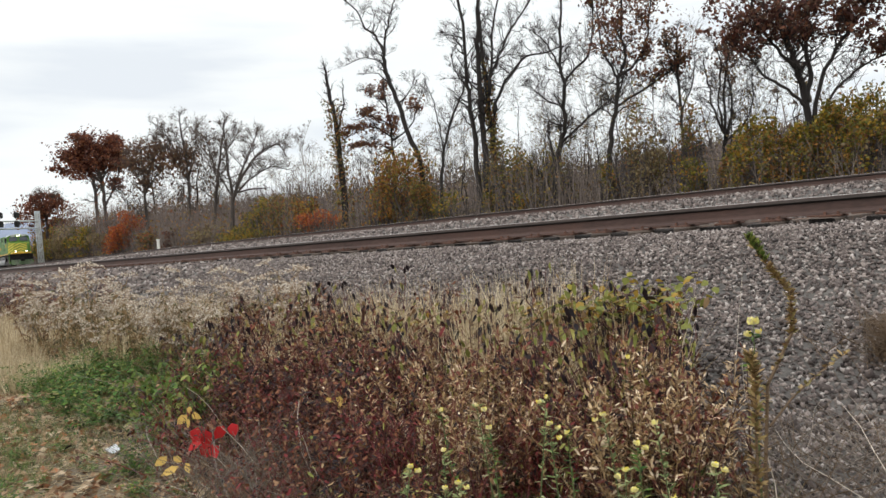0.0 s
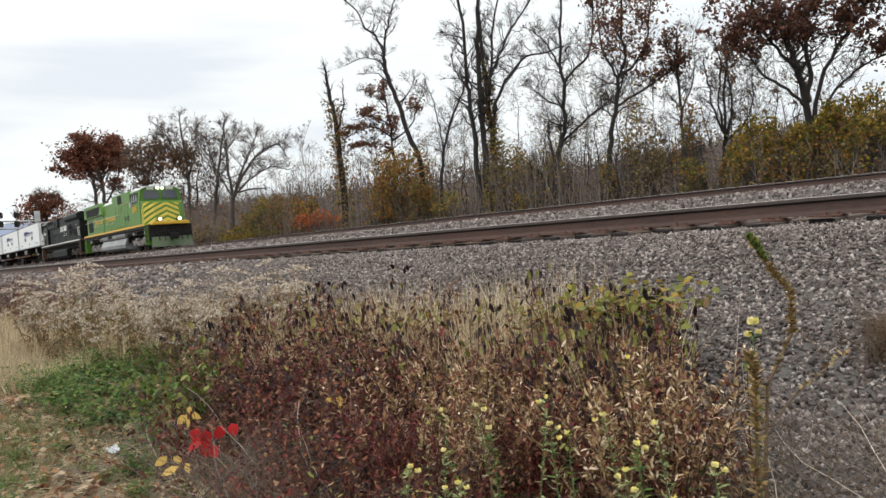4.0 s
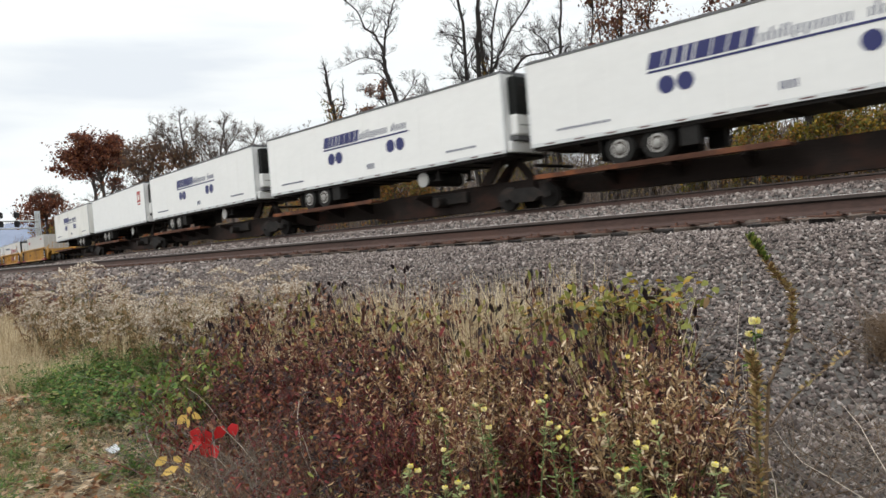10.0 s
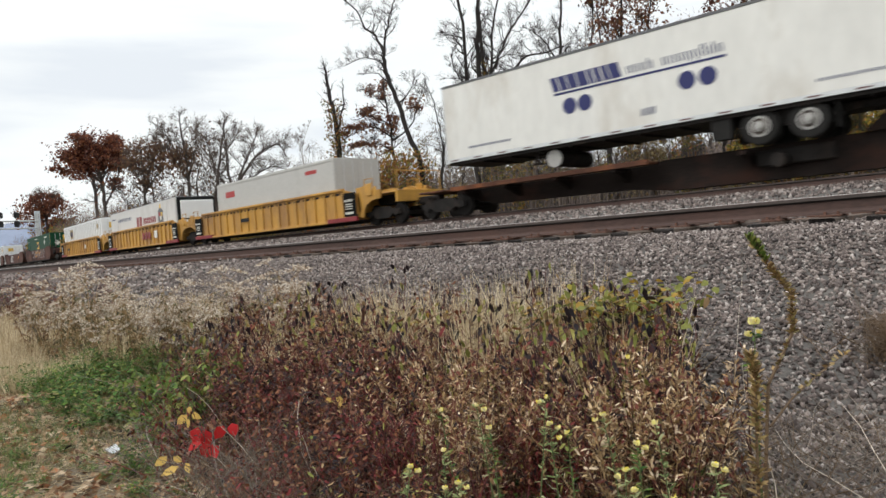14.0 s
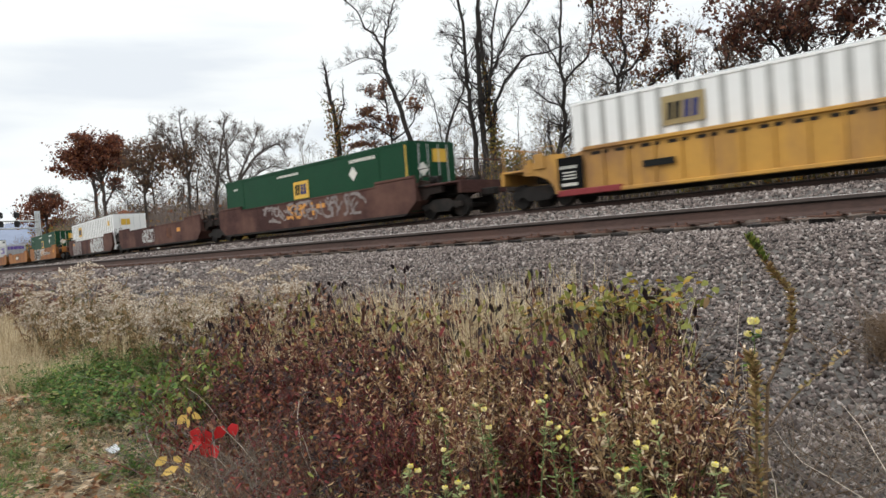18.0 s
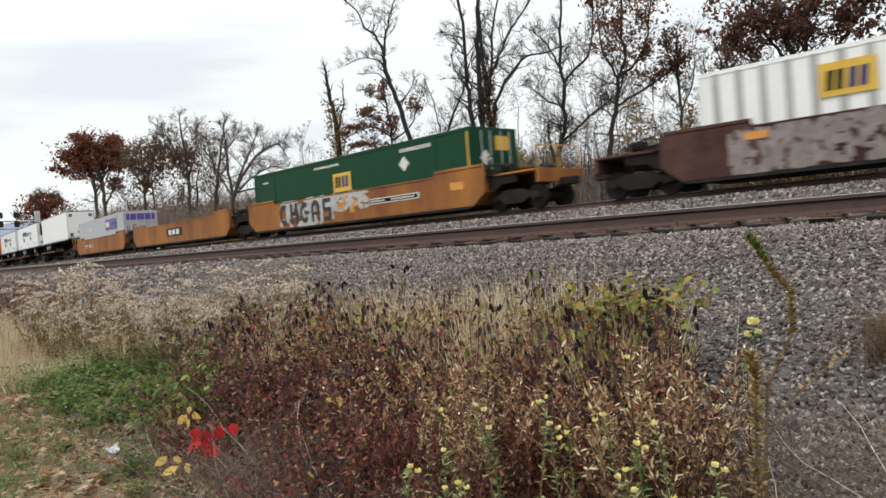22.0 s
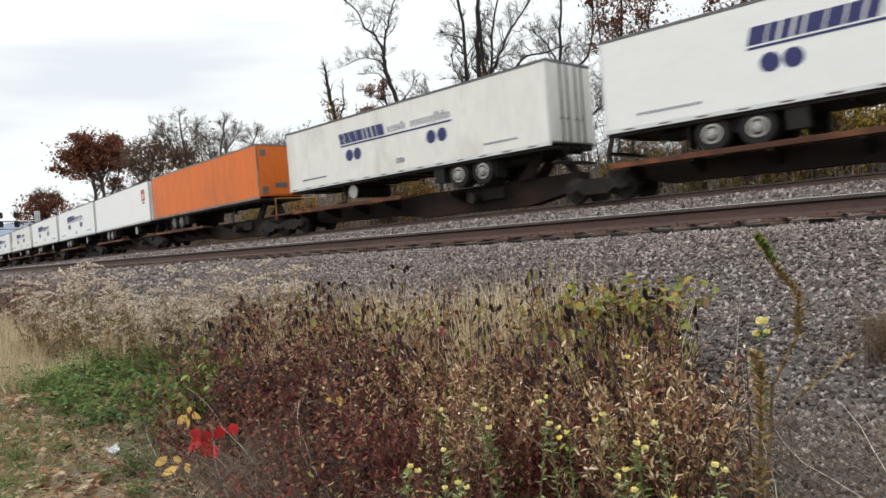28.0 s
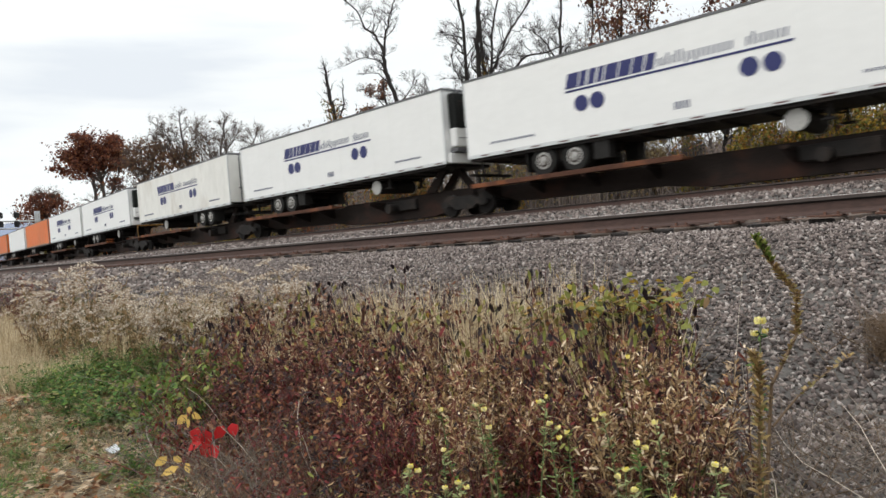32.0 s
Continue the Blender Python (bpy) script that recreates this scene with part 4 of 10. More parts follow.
def trailer(label, paint, lettered=True, reefer=True, logo=False, roof=None, marks=(-2.73, 2.60), shorter=0.0):
    """A semi-trailer, its nose at +x; its floor is 2.02 m above the rails. marks: middles of the two pairs of round marks;
    shorter: how much it is shorter than 53 feet, at the tail."""
    T = thing("semi_trailer", label, "trailer", "semi-trailers on the train")
    B, H, hw, e = 2.02, 2.93, 1.30, shorter
    b = Mesh()
    b.box(-8.02 + e, 8.02, -hw, hw, B + 0.12, B + H - 0.10, 0.02)
    part("box_body", b, paint, T)
    r = Mesh()
    r.prism([(-hw - 0.012, B + H - 0.10), (-hw - 0.012, B + H - 0.02), (-hw + 0.06, B + H), (hw - 0.06, B + H), (hw + 0.012, B + H - 0.02), (hw + 0.012, B + H - 0.10)], -8.04 + e, 8.04, "x")
    part("roof_rail", r, roof or M_DARKRAIL, T, "dark edge of the roof")
    for s in (-1, 1):
        k = Mesh()
        k.box(-8.03 + e, 8.03, *sorted((s * (hw - 0.05), s * (hw + 0.014))), B, B + 0.13, 0.008)
        part("bottom_rail", k, M_ALU if paint is not M_ORANGE else M_DULLTRIM, T)
        rv = Mesh()
        for i in range(14):
            x = -7.4 + e + i * (1.14 - e / 14)
            rv.box(x, x + 0.36, *sorted((s * (hw + 0.014), s * (hw + 0.02))), B + 0.045, B + 0.085)
        part("reflector_tape", rv, M_RED if paint is M_ORANGE else M_BROWNTAPE, T, "dark reflector tape")["kind"] = "stuff"
        pn = Mesh()
        for i in range(13):
            x = -7.4 + e + i * (1.22 - e / 13)
            pn.box(x, x + 0.02, *sorted((s * hw, s * (hw + 0.006))), B + 0.14, B + H - 0.12)
        part("panel_seam", pn, paint, T)["kind"] = "stuff"
        for x in (-8.03 + e, 7.96):
            c = Mesh()
            c.box(x, x + 0.07, *sorted((s * (hw - 0.06), s * (hw + 0.012))), B + 0.1, B + H - 0.08, 0.01)
            part("corner_post", c, M_ALU if paint is not M_ORANGE else M_DULLTRIM, T)
    fl = Mesh()
    fl.box(-7.95 + e, 7.95, -hw + 0.06, hw - 0.06, B - 0.10, B + 0.02)
    part("floor_pan", fl, M_BLACK, T)
    for i in range(12):
        fl = Mesh()
        fl.box(-7.5 + e + i * (1.25 - e / 12), -7.42 + e + i * (1.25 - e / 12), -hw + 0.1, hw - 0.1, B - 0.16, B - 0.1)
        part("floor_beam", fl, M_BLACK, T)
    # tail doors
    for s in (-1, 1):
        d = Mesh()
        d.box(-8.075 + e, -8.03 + e, *sorted((s * 0.012, s * (hw - 0.06))), B + 0.14, B + H - 0.16, 0.008)
        dr = part("tail_door", d, M_WHITE_OLD if paint is not M_ORANGE else M_ORANGE, T)
        for off in (0.25, 0.62):
            bar = Mesh()
            bar.cyl((-8.10 + e, s * off, B + 0.12), 0.035, H - 0.26, "z", 6)
            bar.box(-8.13 + e, -8.08 + e, s * off - 0.03, s * off + 0.12, B + 0.9, B + 0.96)
            part("lock_rod", bar, M_DARKRAIL, dr)
    bp = Mesh()
    bp.box(-8.10 + e, -7.95 + e, -hw + 0.1, hw - 0.1, B - 0.62, B - 0.52, 0.01)
    for y in (-0.5, 0.44):
        bp.box(-8.08 + e, -7.98 + e, y, y + 0.06, B - 0.55, B, 0.008)
    part("rear_bumper", bp, M_BLACK, T)
    # nose
    if reefer:
        u = Mesh()
        u.box(8.03, 8.42, -1.02, 1.02, B + 1.35, B + H - 0.22, 0.05)
        cu = part("cooling_unit", u, M_LOCOBLACK, T, "black refrigeration unit on the nose")
        g = Mesh()
        for i in range(6):
            g.box(8.42, 8.435, -0.85, 0.85, B + 1.65 + i * 0.14, B + 1.71 + i * 0.14)
        part("grille_slat", g, M_BLACK, cu)
        u = Mesh()
        u.box(8.03, 8.40, -1.05, 1.05, B + 0.62, B + 1.36, 0.05)
        part("cooling_unit_cover", u, M_WHITE, T)
        u = Mesh()
        u.box(8.03, 8.38, -1.02, 1.02, B + 0.44, B + 0.60, 0.02)
        u.box(8.40, 8.412, -0.9, 0.9, B + 0.96, B + 0.99)
        part("cooling_unit_gap", u, M_DARKRAIL, T)
        u = Mesh()
        u.box(8.03, 8.20, -1.2, 1.2, B + 0.02, B + 0.42, 0.03)
        part("nose_guard", u, M_WHITE, T)
    else:
        n = Mesh()
        n.box(8.03, 8.06, -hw + 0.08, hw - 0.08, B + 0.2, B + H - 0.2, 0.006)
        part("nose_panel", n, paint, T)
        for y, w, z0, z1 in ((-1.1, 0.32, 2.3, 2.62), (0.78, 0.32, 2.3, 2.62), (-1.1, 0.32, 0.25, 0.65), (0.78, 0.32, 0.25, 0.65), (-0.35, 0.7, 0.6, 0.85)):
            n = Mesh()
            n.box(8.06, 8.09, y, y + w, B + z0, B + z1, 0.006)
            part("nose_fitting", n, M_DARKRAIL, T)
    # running gear
    sub = Mesh()
    sub.box(-6.6, -2.6, -0.55, 0.55, B - 0.34, B - 0.12, 0.02)
    sub.box(-5.2, -3.0, -0.95, -0.75, B - 0.5, B - 0.1)
    sub.box(-5.2, -3.0, 0.75, 0.95, B - 0.5, B - 0.1)
    part("bogie_frame", sub, M_BLACK, T)
    for x in (-4.75, -3.50):
        ax = Mesh()
        ax.cyl((x, -1.0, 1.56), 0.07, 2.0, "y", 8)
        part("axle", ax, M_BLACK, T)
        for s in (-1, 1):
            for dy in (0.72, 1.04):
                w = Mesh()
                y = s * dy - 0.13
                w.cyl((x, y, 1.56), 0.46, 0.02, "y", 20, 0.50)
                w.cyl((x, y + 0.02, 1.56), 0.50, 0.22, "y", 20)
                w.cyl((x, y + 0.24, 1.56), 0.50, 0.02, "y", 20, 0.46)
                wh = part("wheel", w, M_TYRE, T)
                if dy > 1:
                    rim = Mesh()
                    yy = s * 1.172
                    rim.cyl((x, yy, 1.56), 0.29, s * 0.012, "y", 20, 0.27)
                    part("rim", rim, M_TRUCK if paint is M_ORANGE else M_HUB, wh, "dusty wheel rim")
                    # flat dark disc paints the shade inside the hollow wheel
                    dish = Mesh()
                    dish.cyl((x, yy + s * 0.012, 1.56), 0.225, s * 0.006, "y", 18)
                    part("wheel_dish", dish, M_DUSTBLACK, wh, "dark disc for the shade in the wheel's hollow")
                    hub = Mesh()
                    hub.cyl((x, yy + s * 0.018, 1.56), 0.155, s * 0.03, "y", 14, 0.13)
                    hub.cyl((x, yy + s * 0.048, 1.56), 0.085, s * 0.05, "y", 12, 0.07)
                    part("hub", hub, M_TRUCK if paint is M_ORANGE else M_HUB, wh, "dusty wheel hub")
    for s in (-1, 1):
        mud = Mesh()
        mud.box(-5.45, -5.42, *sorted((s * 0.6, s * 1.2)), 1.25, B)
        part("mud_flap", mud, M_TYRE, T)
        mud = Mesh()
        mud.box(-2.75, -2.2, *sorted((s * 0.75, s * 1.2)), 1.35, B - 0.1)
        part("spare_tyre", mud, M_TYRE, T)
    for s in (-1, 1):
        lg = Mesh()
        lg.box(4.0, 4.14, *sorted((s * 0.82, s * 0.96)), 1.52, B - 0.05, 0.01)
        lg.box(3.9, 4.24, *sorted((s * 0.76, s * 1.02)), 1.48, 1.54, 0.01)
        lg.tube([(4.07, s * 0.9, 1.8), (3.2, s * 0.5, B - 0.1)], 0.03, 5)
        part("landing_leg", lg, M_BLACK, T)
    if reefer or lettered:
        ft = Mesh()
        ft.cyl((3.3, -1.00, B - 0.42), 0.28, 2.00, "y", 16)
        tank = part("fuel_tank", ft, M_BLACK, T, "round fuel tank below the floor")
        for y0, y1 in ((-1.05, -1.0), (1.0, 1.05)):
            cap = Mesh()
            cap.cyl((3.3, y0, B - 0.42), 0.30, y1 - y0, "y", 18)
            cap.box(3.22, 3.38, y0 - 0.008, y1 + 0.008, B - 0.48, B - 0.36)
            part("end_cap", cap, M_HUB, tank, "pale tank end")
    kp = Mesh()
    kp.box(5.8, 7.8, -0.6, 0.6, B - 0.06, B + 0.0)
    part("kingpin_plate", kp, M_BLACK, T)
    # side markings
    if lettered:
        for s in (-1, 1):
            y = -hw if s < 0 else hw + 0.012
            def mx(x):
                return x if s < 0 else -x
            m0, m1 = marks
            wide = m1 - m0 + 1.72                # the lettering reaches a little past the marks on both sides
            x0 = m0 - 0.86
            t = Mesh()
            a, c_ = sorted((mx(x0), mx(x0 + 0.44 * wide)))
            bold_word(t, a, c_, B + 1.72, B + 2.20, y)
            part("bold_lettering", t, M_BLUE, T, "bold slanted blue lettering")["kind"] = "stuff"
            t = Mesh()
            a, c_ = sorted((mx(x0 + 0.46 * wide), mx(x0 + 0.99 * wide)))
            thin_word(t, a, c_, B + 1.76, B + 2.10, y)
            part("thin_lettering", t, M_BLUEGREY, T)["kind"] = "stuff"
            t = Mesh()
            a, c_ = sorted((mx(x0), mx(x0 + wide)))
            t.box(a, c_, y - 0.012, y, B + 1.60, B + 1.665)
            part("underline", t, M_BLUE, T)
            for x in (m0 - 0.29, m0 + 0.29, m1 - 0.31, m1 + 0.31):
                t = Mesh()
                t.cyl((mx(x), y, B + 1.18), 0.265, -0.012, "y", 20)
                part("round_mark", t, M_BLUE, T, "round blue mark")
            t = Mesh()
            side_bars(t, *sorted((mx(-6.9), mx(-4.9))), B + 0.42, B + 0.50, y, 22, 0, 0.55)
            side_bars(t, *sorted((mx(5.0), mx(6.6))), B + 0.42, B + 0.50, y, 18, 0, 0.55)
            side_bars(t, *sorted((mx(0.1), mx(0.6))), B + 0.40, B + 0.62, y, 5, 0, 0.55)
            part("small_lettering", t, M_BLUEGREY, T)["kind"] = "stuff"
    if logo:
        for s in (-1, 1):
            y = -hw - 0.012 if s < 0 else hw
            t = Mesh()
            t.box(6.2, 7.0, y, y + 0.012, B + 1.55, B + 2.35)
            lg = part("emblem_square", t, M_RED, T, "red square emblem")
            w = Mesh()
            y2 = -hw - 0.018 if s < 0 else hw + 0.012
            w.prism([(6.35, B + 2.2), (6.6, B + 1.95), (6.9, B + 2.2), (6.8, B + 1.75), (6.45, B + 1.65)], y2, y2 + 0.006)
            part("emblem_figure", w, M_OFFWHITE, lg)
            w = Mesh()
            side_bars(w, 6.3, 6.95, B + 1.36, B + 1.46, -hw if s < 0 else hw + 0.012, 6, 0, 0.6)
            part("emblem_caption", w, M_RED, T)
    return T


FIRST = spine_unit(True, False)
MID = spine_unit(False, False)
LAST = spine_unit(False, True)
A_LABEL = "white refrigerated semi-trailer with blue lettering and round blue marks"
T_A = trailer(A_LABEL, M_WHITE)
T_B = trailer(A_LABEL, M_WHITE, marks=(-2.2, 2.05))
T_OLD = trailer("dulled white semi-trailer with blue lettering and worn doors", M_WHITE_OLD, True, False)
T_OLD_B = trailer("dulled white semi-trailer with blue lettering and worn doors", M_WHITE_OLD, True, False, marks=(-2.08, 1.94))
T_RED = trailer("plain white refrigerated semi-trailer with a red square emblem", M_WHITE, False, True, True)
T_PLAIN = trailer("plain white semi-trailer with small dark nose fittings", M_WHITE, False, False, shorter=1.43)
T_ORANGE = trailer("plain orange semi-trailer with grey corner posts", M_ORANGE, False, False, roof=M_DULLTRIM)

used = set()


def take(ob):
    """The first use takes the thing itself, later ones take copies."""
    if ob in used:
        return copy_thing(ob, Matrix.Identity(4))
    used.add(ob)
    return ob


# front edge of each trailer along the train; turned: it rides tail first
for group in (
        ((101.45, T_A, False), (84.4, T_B, False), (66.87, T_B, False), (49.4, T_RED, False), (31.6, T_OLD_B, True)),
        ((-177.8, T_PLAIN, False), (-195.4, T_A, False), (-213.45, T_OLD, True)),
        ((-232.5, T_ORANGE, False), (-249.3, T_RED, False), (-265.9, T_A, False), (-283.0, T_A, False), (-300.6, T_OLD, True)),
        ((-319.2, T_A, False), (-336.0, T_A, False), (-352.8, T_ORANGE, False), (-370.0, T_PLAIN, False), (-387.0, T_ORANGE, True))):
    for i, (front, kind, turned) in enumerate(group):
        unit = FIRST if i == 0 else LAST if i == len(group) - 1 else MID
        place(take(unit), front - 8.1)
        tr = take(kind)
        if turned:
            tr["turned"] = 1
        place(tr, front - 8.04)

# ---------------------------------------------------------------- well cars and containers


def well_unit(paint, style, label, first, last):
    """One well of an articulated container car; x = 0 at its middle, trucks 10 m from it."""
    W = thing("well_car", label, "railway car", "container well cars")
    L = 8.35
    for s in (-1, 1):
        w = Mesh()
        y0, y1 = sorted((s * 1.40, s * 1.50))
        if style == "ribbed":
            out = [(-L, 0.55), (-L, 1.45), (-L + 1.0, 1.68), (L - 1.0, 1.68), (L, 1.45), (L, 0.55), (L - 0.8, 0.26), (-L + 0.8, 0.26)]
        else:
            out = [(-L - 0.3, 0.75), (-L - 0.3, 1.66), (-L + 2.3, 1.66), (-L + 2.4, 1.56), (L - 2.4, 1.56), (L - 2.3, 1.66), (L + 0.3, 1.66), (L + 0.3, 0.75), (L - 0.3, 0.30), (-L + 0.3, 0.30)]
        w.prism(out, y0, y1)
        side = part("side_wall", w, paint, W)
        if style == "ribbed":
            for i in range(19):
                x = -L + 0.75 + i * (2 * L - 1.5) / 18
                r = Mesh()
                r.box(x - 0.045, x + 0.045, *sorted((s * 1.50, s * 1.57)), 0.36, 1.60, 0.012)
                part("rib", r, paint, side)
            r = Mesh()
            r.box(-L + 0.9, L - 0.9, *sorted((s * 1.42, s * 1.60)), 1.62, 1.74, 0.02)
            part("top_chord", r, paint, side)
            r = Mesh()
            r.box(-L + 0.9, L - 0.9, *sorted((s * 1.40, s * 1.60)), 0.24, 0.36, 0.02)
            part("bottom_chord", r, paint, side)
            for i in range(17):
                x = -L + 1.05 + i * (2 * L - 2.1) / 17
                g = Mesh()
                g.box(x + 0.12, x + 0.72, *sorted((s * 1.50, s * 1.512)), 1.46, 1.56)
                part("drain_slot", g, M_BLACK, side)
            for x0, x1 in ((-L - 0.1, -L + 2.2), (L - 2.2, L + 0.1)):
                g = Mesh()
                g.box(x0, x1, *sorted((s * 1.50, s * 1.62)), 0.24, 0.44, 0.02)
                part("red_step", g, M_STEPRED, side, "red step plate")
            for x in (-L - 0.05, L - 0.85):
                g = Mesh()
                g.box(x, x + 0.95, *sorted((s * 1.58, s * 1.60)), 0.46, 1.50)
                part("data_panel", g, M_DEEPBLACK, side, "black data panel")
                t = Mesh()
                yy = -1.60 if s < 0 else 1.612
                side_bars(t, x + 0.12, x + 0.78, 1.12, 1.22, yy, 4, 0, 0.55)
                for z, n in ((0.98, 3), (0.88, 5), (0.78, 4)):
                    side_bars(t, x + 0.2, x + 0.7, z, z + 0.045, yy, n, 0, 0.75)
                side_bars(t, x + 0.15, x + 0.75, 0.56, 0.66, yy, 3, 0, 0.8)
                part("panel_text", t, M_OFFWHITE, side)["kind"] = "stuff"
        else:
            r = Mesh()
            for x0, x1 in ((-L - 0.2, -L + 2.3), (L - 2.3, L + 0.2)):
                r.box(x0, x1, *sorted((s * 1.36, s * 1.52)), 1.67, 1.78, 0.02)
            r.box(-L + 2.3, L - 2.3, *sorted((s * 1.40, s * 1.53)), 1.52, 1.58, 0.01)
            part("top_chord", r, paint, side)
            r = Mesh()
            r.prism([(-L + 0.2, 0.29), (L - 0.2, 0.29), (L - 0.5, 0.20), (-L + 0.5, 0.20)], s * 1.30, s * 1.53)
            part("bottom_chord", r, M_BLACK, side)
            for i in range(6):
                x = -L + 1.4 + i * 2.85
                g = Mesh()
                g.box(x, x + 0.015, *sorted((s * 1.50, s * 1.506)), 0.32, 1.5)
                part("weld_seam", g, paint, side)
    f = Mesh()
    f.box(-L + 0.4, L - 0.4, -1.40, 1.40, 0.22, 0.30)
    for i in range(7):
        x = -L + 1.0 + i * 2.4
        f.box(x, x + 0.3, -1.40, 1.40, 0.30, 0.36)
    part("well_floor", f, M_BLACK, W)
    for s in (-1, 1):
        b = Mesh()
        b.prism([(s * (L - 0.3), 0.30), (s * (L - 0.1), 1.50), (s * (L + 0.1), 1.50), (s * (L + 0.3), 0.75)], -1.40, 1.40)
        part("bulkhead", b, paint, W)
        b = Mesh()
        b.box(*sorted((s * (L + 0.1), s * (L + 1.75))), -0.45, 0.45, 0.85, 1.30, 0.04)
        part("drawbar", b, M_BLACK, W)
        b = Mesh()
        b.box(*sorted((s * (L + 0.15), s * (L + 0.9))), -1.30, 1.30, 1.28, 1.36, 0.03)
        part("walkway", b, M_BLACK, W)
        for t in (-1, 1):
            if style == "ribbed":
                b = Mesh()
                b.prism([(s * x, z) for x, z in ((L - 0.1, 0.42), (L - 0.1, 1.66), (L + 0.5, 1.70), (9.3, 1.52), (9.92, 1.46), (9.92, 1.10), (9.4, 1.06), (8.95, 0.88), (8.72, 0.62), (8.66, 0.36))], t * 1.30, t * 1.40)
                part("end_arch", b, paint, W)
                b = Mesh()
                b.box(*sorted((s * 9.0, s * 9.45)), *sorted((t * 1.40, t * 1.46)), 1.25, 1.78, 0.03)
                part("lifting_bracket", b, paint, W)
                b = Mesh()
                b.box(*sorted((s * 9.55, s * 9.75)), *sorted((t * 1.40, t * 1.44)), 1.16, 1.62, 0.02)
                part("lifting_bracket", b, paint, W)
            else:
                b = Mesh()
                b.prism([(s * x, z) for x, z in ((L + 0.2, 0.80), (L + 0.2, 1.60), (9.0, 1.50), (9.4, 1.36), (9.92, 1.30), (9.92, 0.98), (9.2, 0.95), (8.9, 0.75))], t * 1.05, t * 1.22)
                part("end_casting", b, M_SPINE, W)
                b = Mesh()
                b.cyl((s * 9.2, t * 1.1, 1.52), 0.14, s * 0.5, "x", 10)
                part("air_reservoir", b, M_BLACK, W)
                b = Mesh()
                b.tube([(s * 8.75, t * 1.28, 1.60), (s * 9.1, t * 1.28, 1.72), (s * 9.7, t * 1.28, 1.55), (s * 9.85, t * 1.28, 1.30)], 0.03, 5)
                part("brake_hose", b, M_BLACK, W)
        for y in (-1.25, 1.25):
            g = Mesh()
            g.tube([(s * (L + 0.35), y, 1.42), (s * (L + 0.35), y, 2.0), (s * (L + 0.95), y, 2.0), (s * (L + 0.95), y, 1.42)], 0.022, 5)
            part("grab_iron", g, M_SPINE if paint is not M_YELLOW else paint, W)
    freight_truck(W, -10.0 if not last else -9.6)
    if first:
        freight_truck(W, 9.6)
    for s, is_end in ((1, first), (-1, last)):
        if is_end:
            p = Mesh()
            p.box(*sorted((s * (L + 0.6), s * 11.0)), -1.30, 1.30, 1.26, 1.34, 0.02)
            p.box(*sorted((s * 10.85, s * 11.0)), -1.30, 1.30, 0.85, 1.34, 0.02)
            part("end_platform", p, paint, W)
            k = Mesh()
            k.box(*sorted((s * 10.9, s * 11.65)), -0.16, 0.16, 0.72, 1.0, 0.03)
            part("coupler", k, M_BLACK, W)
            g = Mesh()
            for y in (-1.2, 0, 1.2):
                g.tube([(s * 10.9, y, 1.3), (s * 10.9, y, 2.15)], 0.025, 5)
            g.tube([(s * 10.9, -1.2, 2.15), (s * 10.9, 1.2, 2.15)], 0.025, 5)
            part("end_railing", g, M_YELLOW if paint is not M_REDWELL else paint, W)
    return W


def spray(parent, material, x0, x1, z0, z1, y, seed, strokes=26, width=0.09):
    """Painted scrawl on a car's side: overlapping bent strokes."""
    rnd = random.Random(seed)
    m = Mesh()
    for i in range(strokes):
        x = x0 + (x1 - x0) * (i + 0.5) / strokes
        a, pts = rnd.uniform(0, 6.3), []
        z = rnd.uniform(z0, z1)
        for k in range(5):
            pts.append((min(x1, max(x0, x)), min(z1, max(z0, z))))
            a += rnd.uniform(-1.1, 1.1)
            x += 0.22 * math.cos(a)
            z += 0.30 * math.sin(a)
        for (xa, za), (xb, zb) in zip(pts, pts[1:]):
            d = Vector((xb - xa, zb - za))
            if d.length < 0.02:
                continue
            n = Vector((-d.y, d.x)).normalized() * width * rnd.uniform(0.4, 0.8)
            yy = y - 0.0004 * i - 0.004
            m.add([(xa - n.x, yy, za - n.y), (xb - n.x, yy, zb - n.y), (xb + n.x, yy, zb + n.y), (xa + n.x, yy, za + n.y)], [(0, 1, 2, 3)])
    ob = part("spray_paint", m, material, parent, "sprayed scrawl")
    ob["kind"] = "stuff"
    return ob


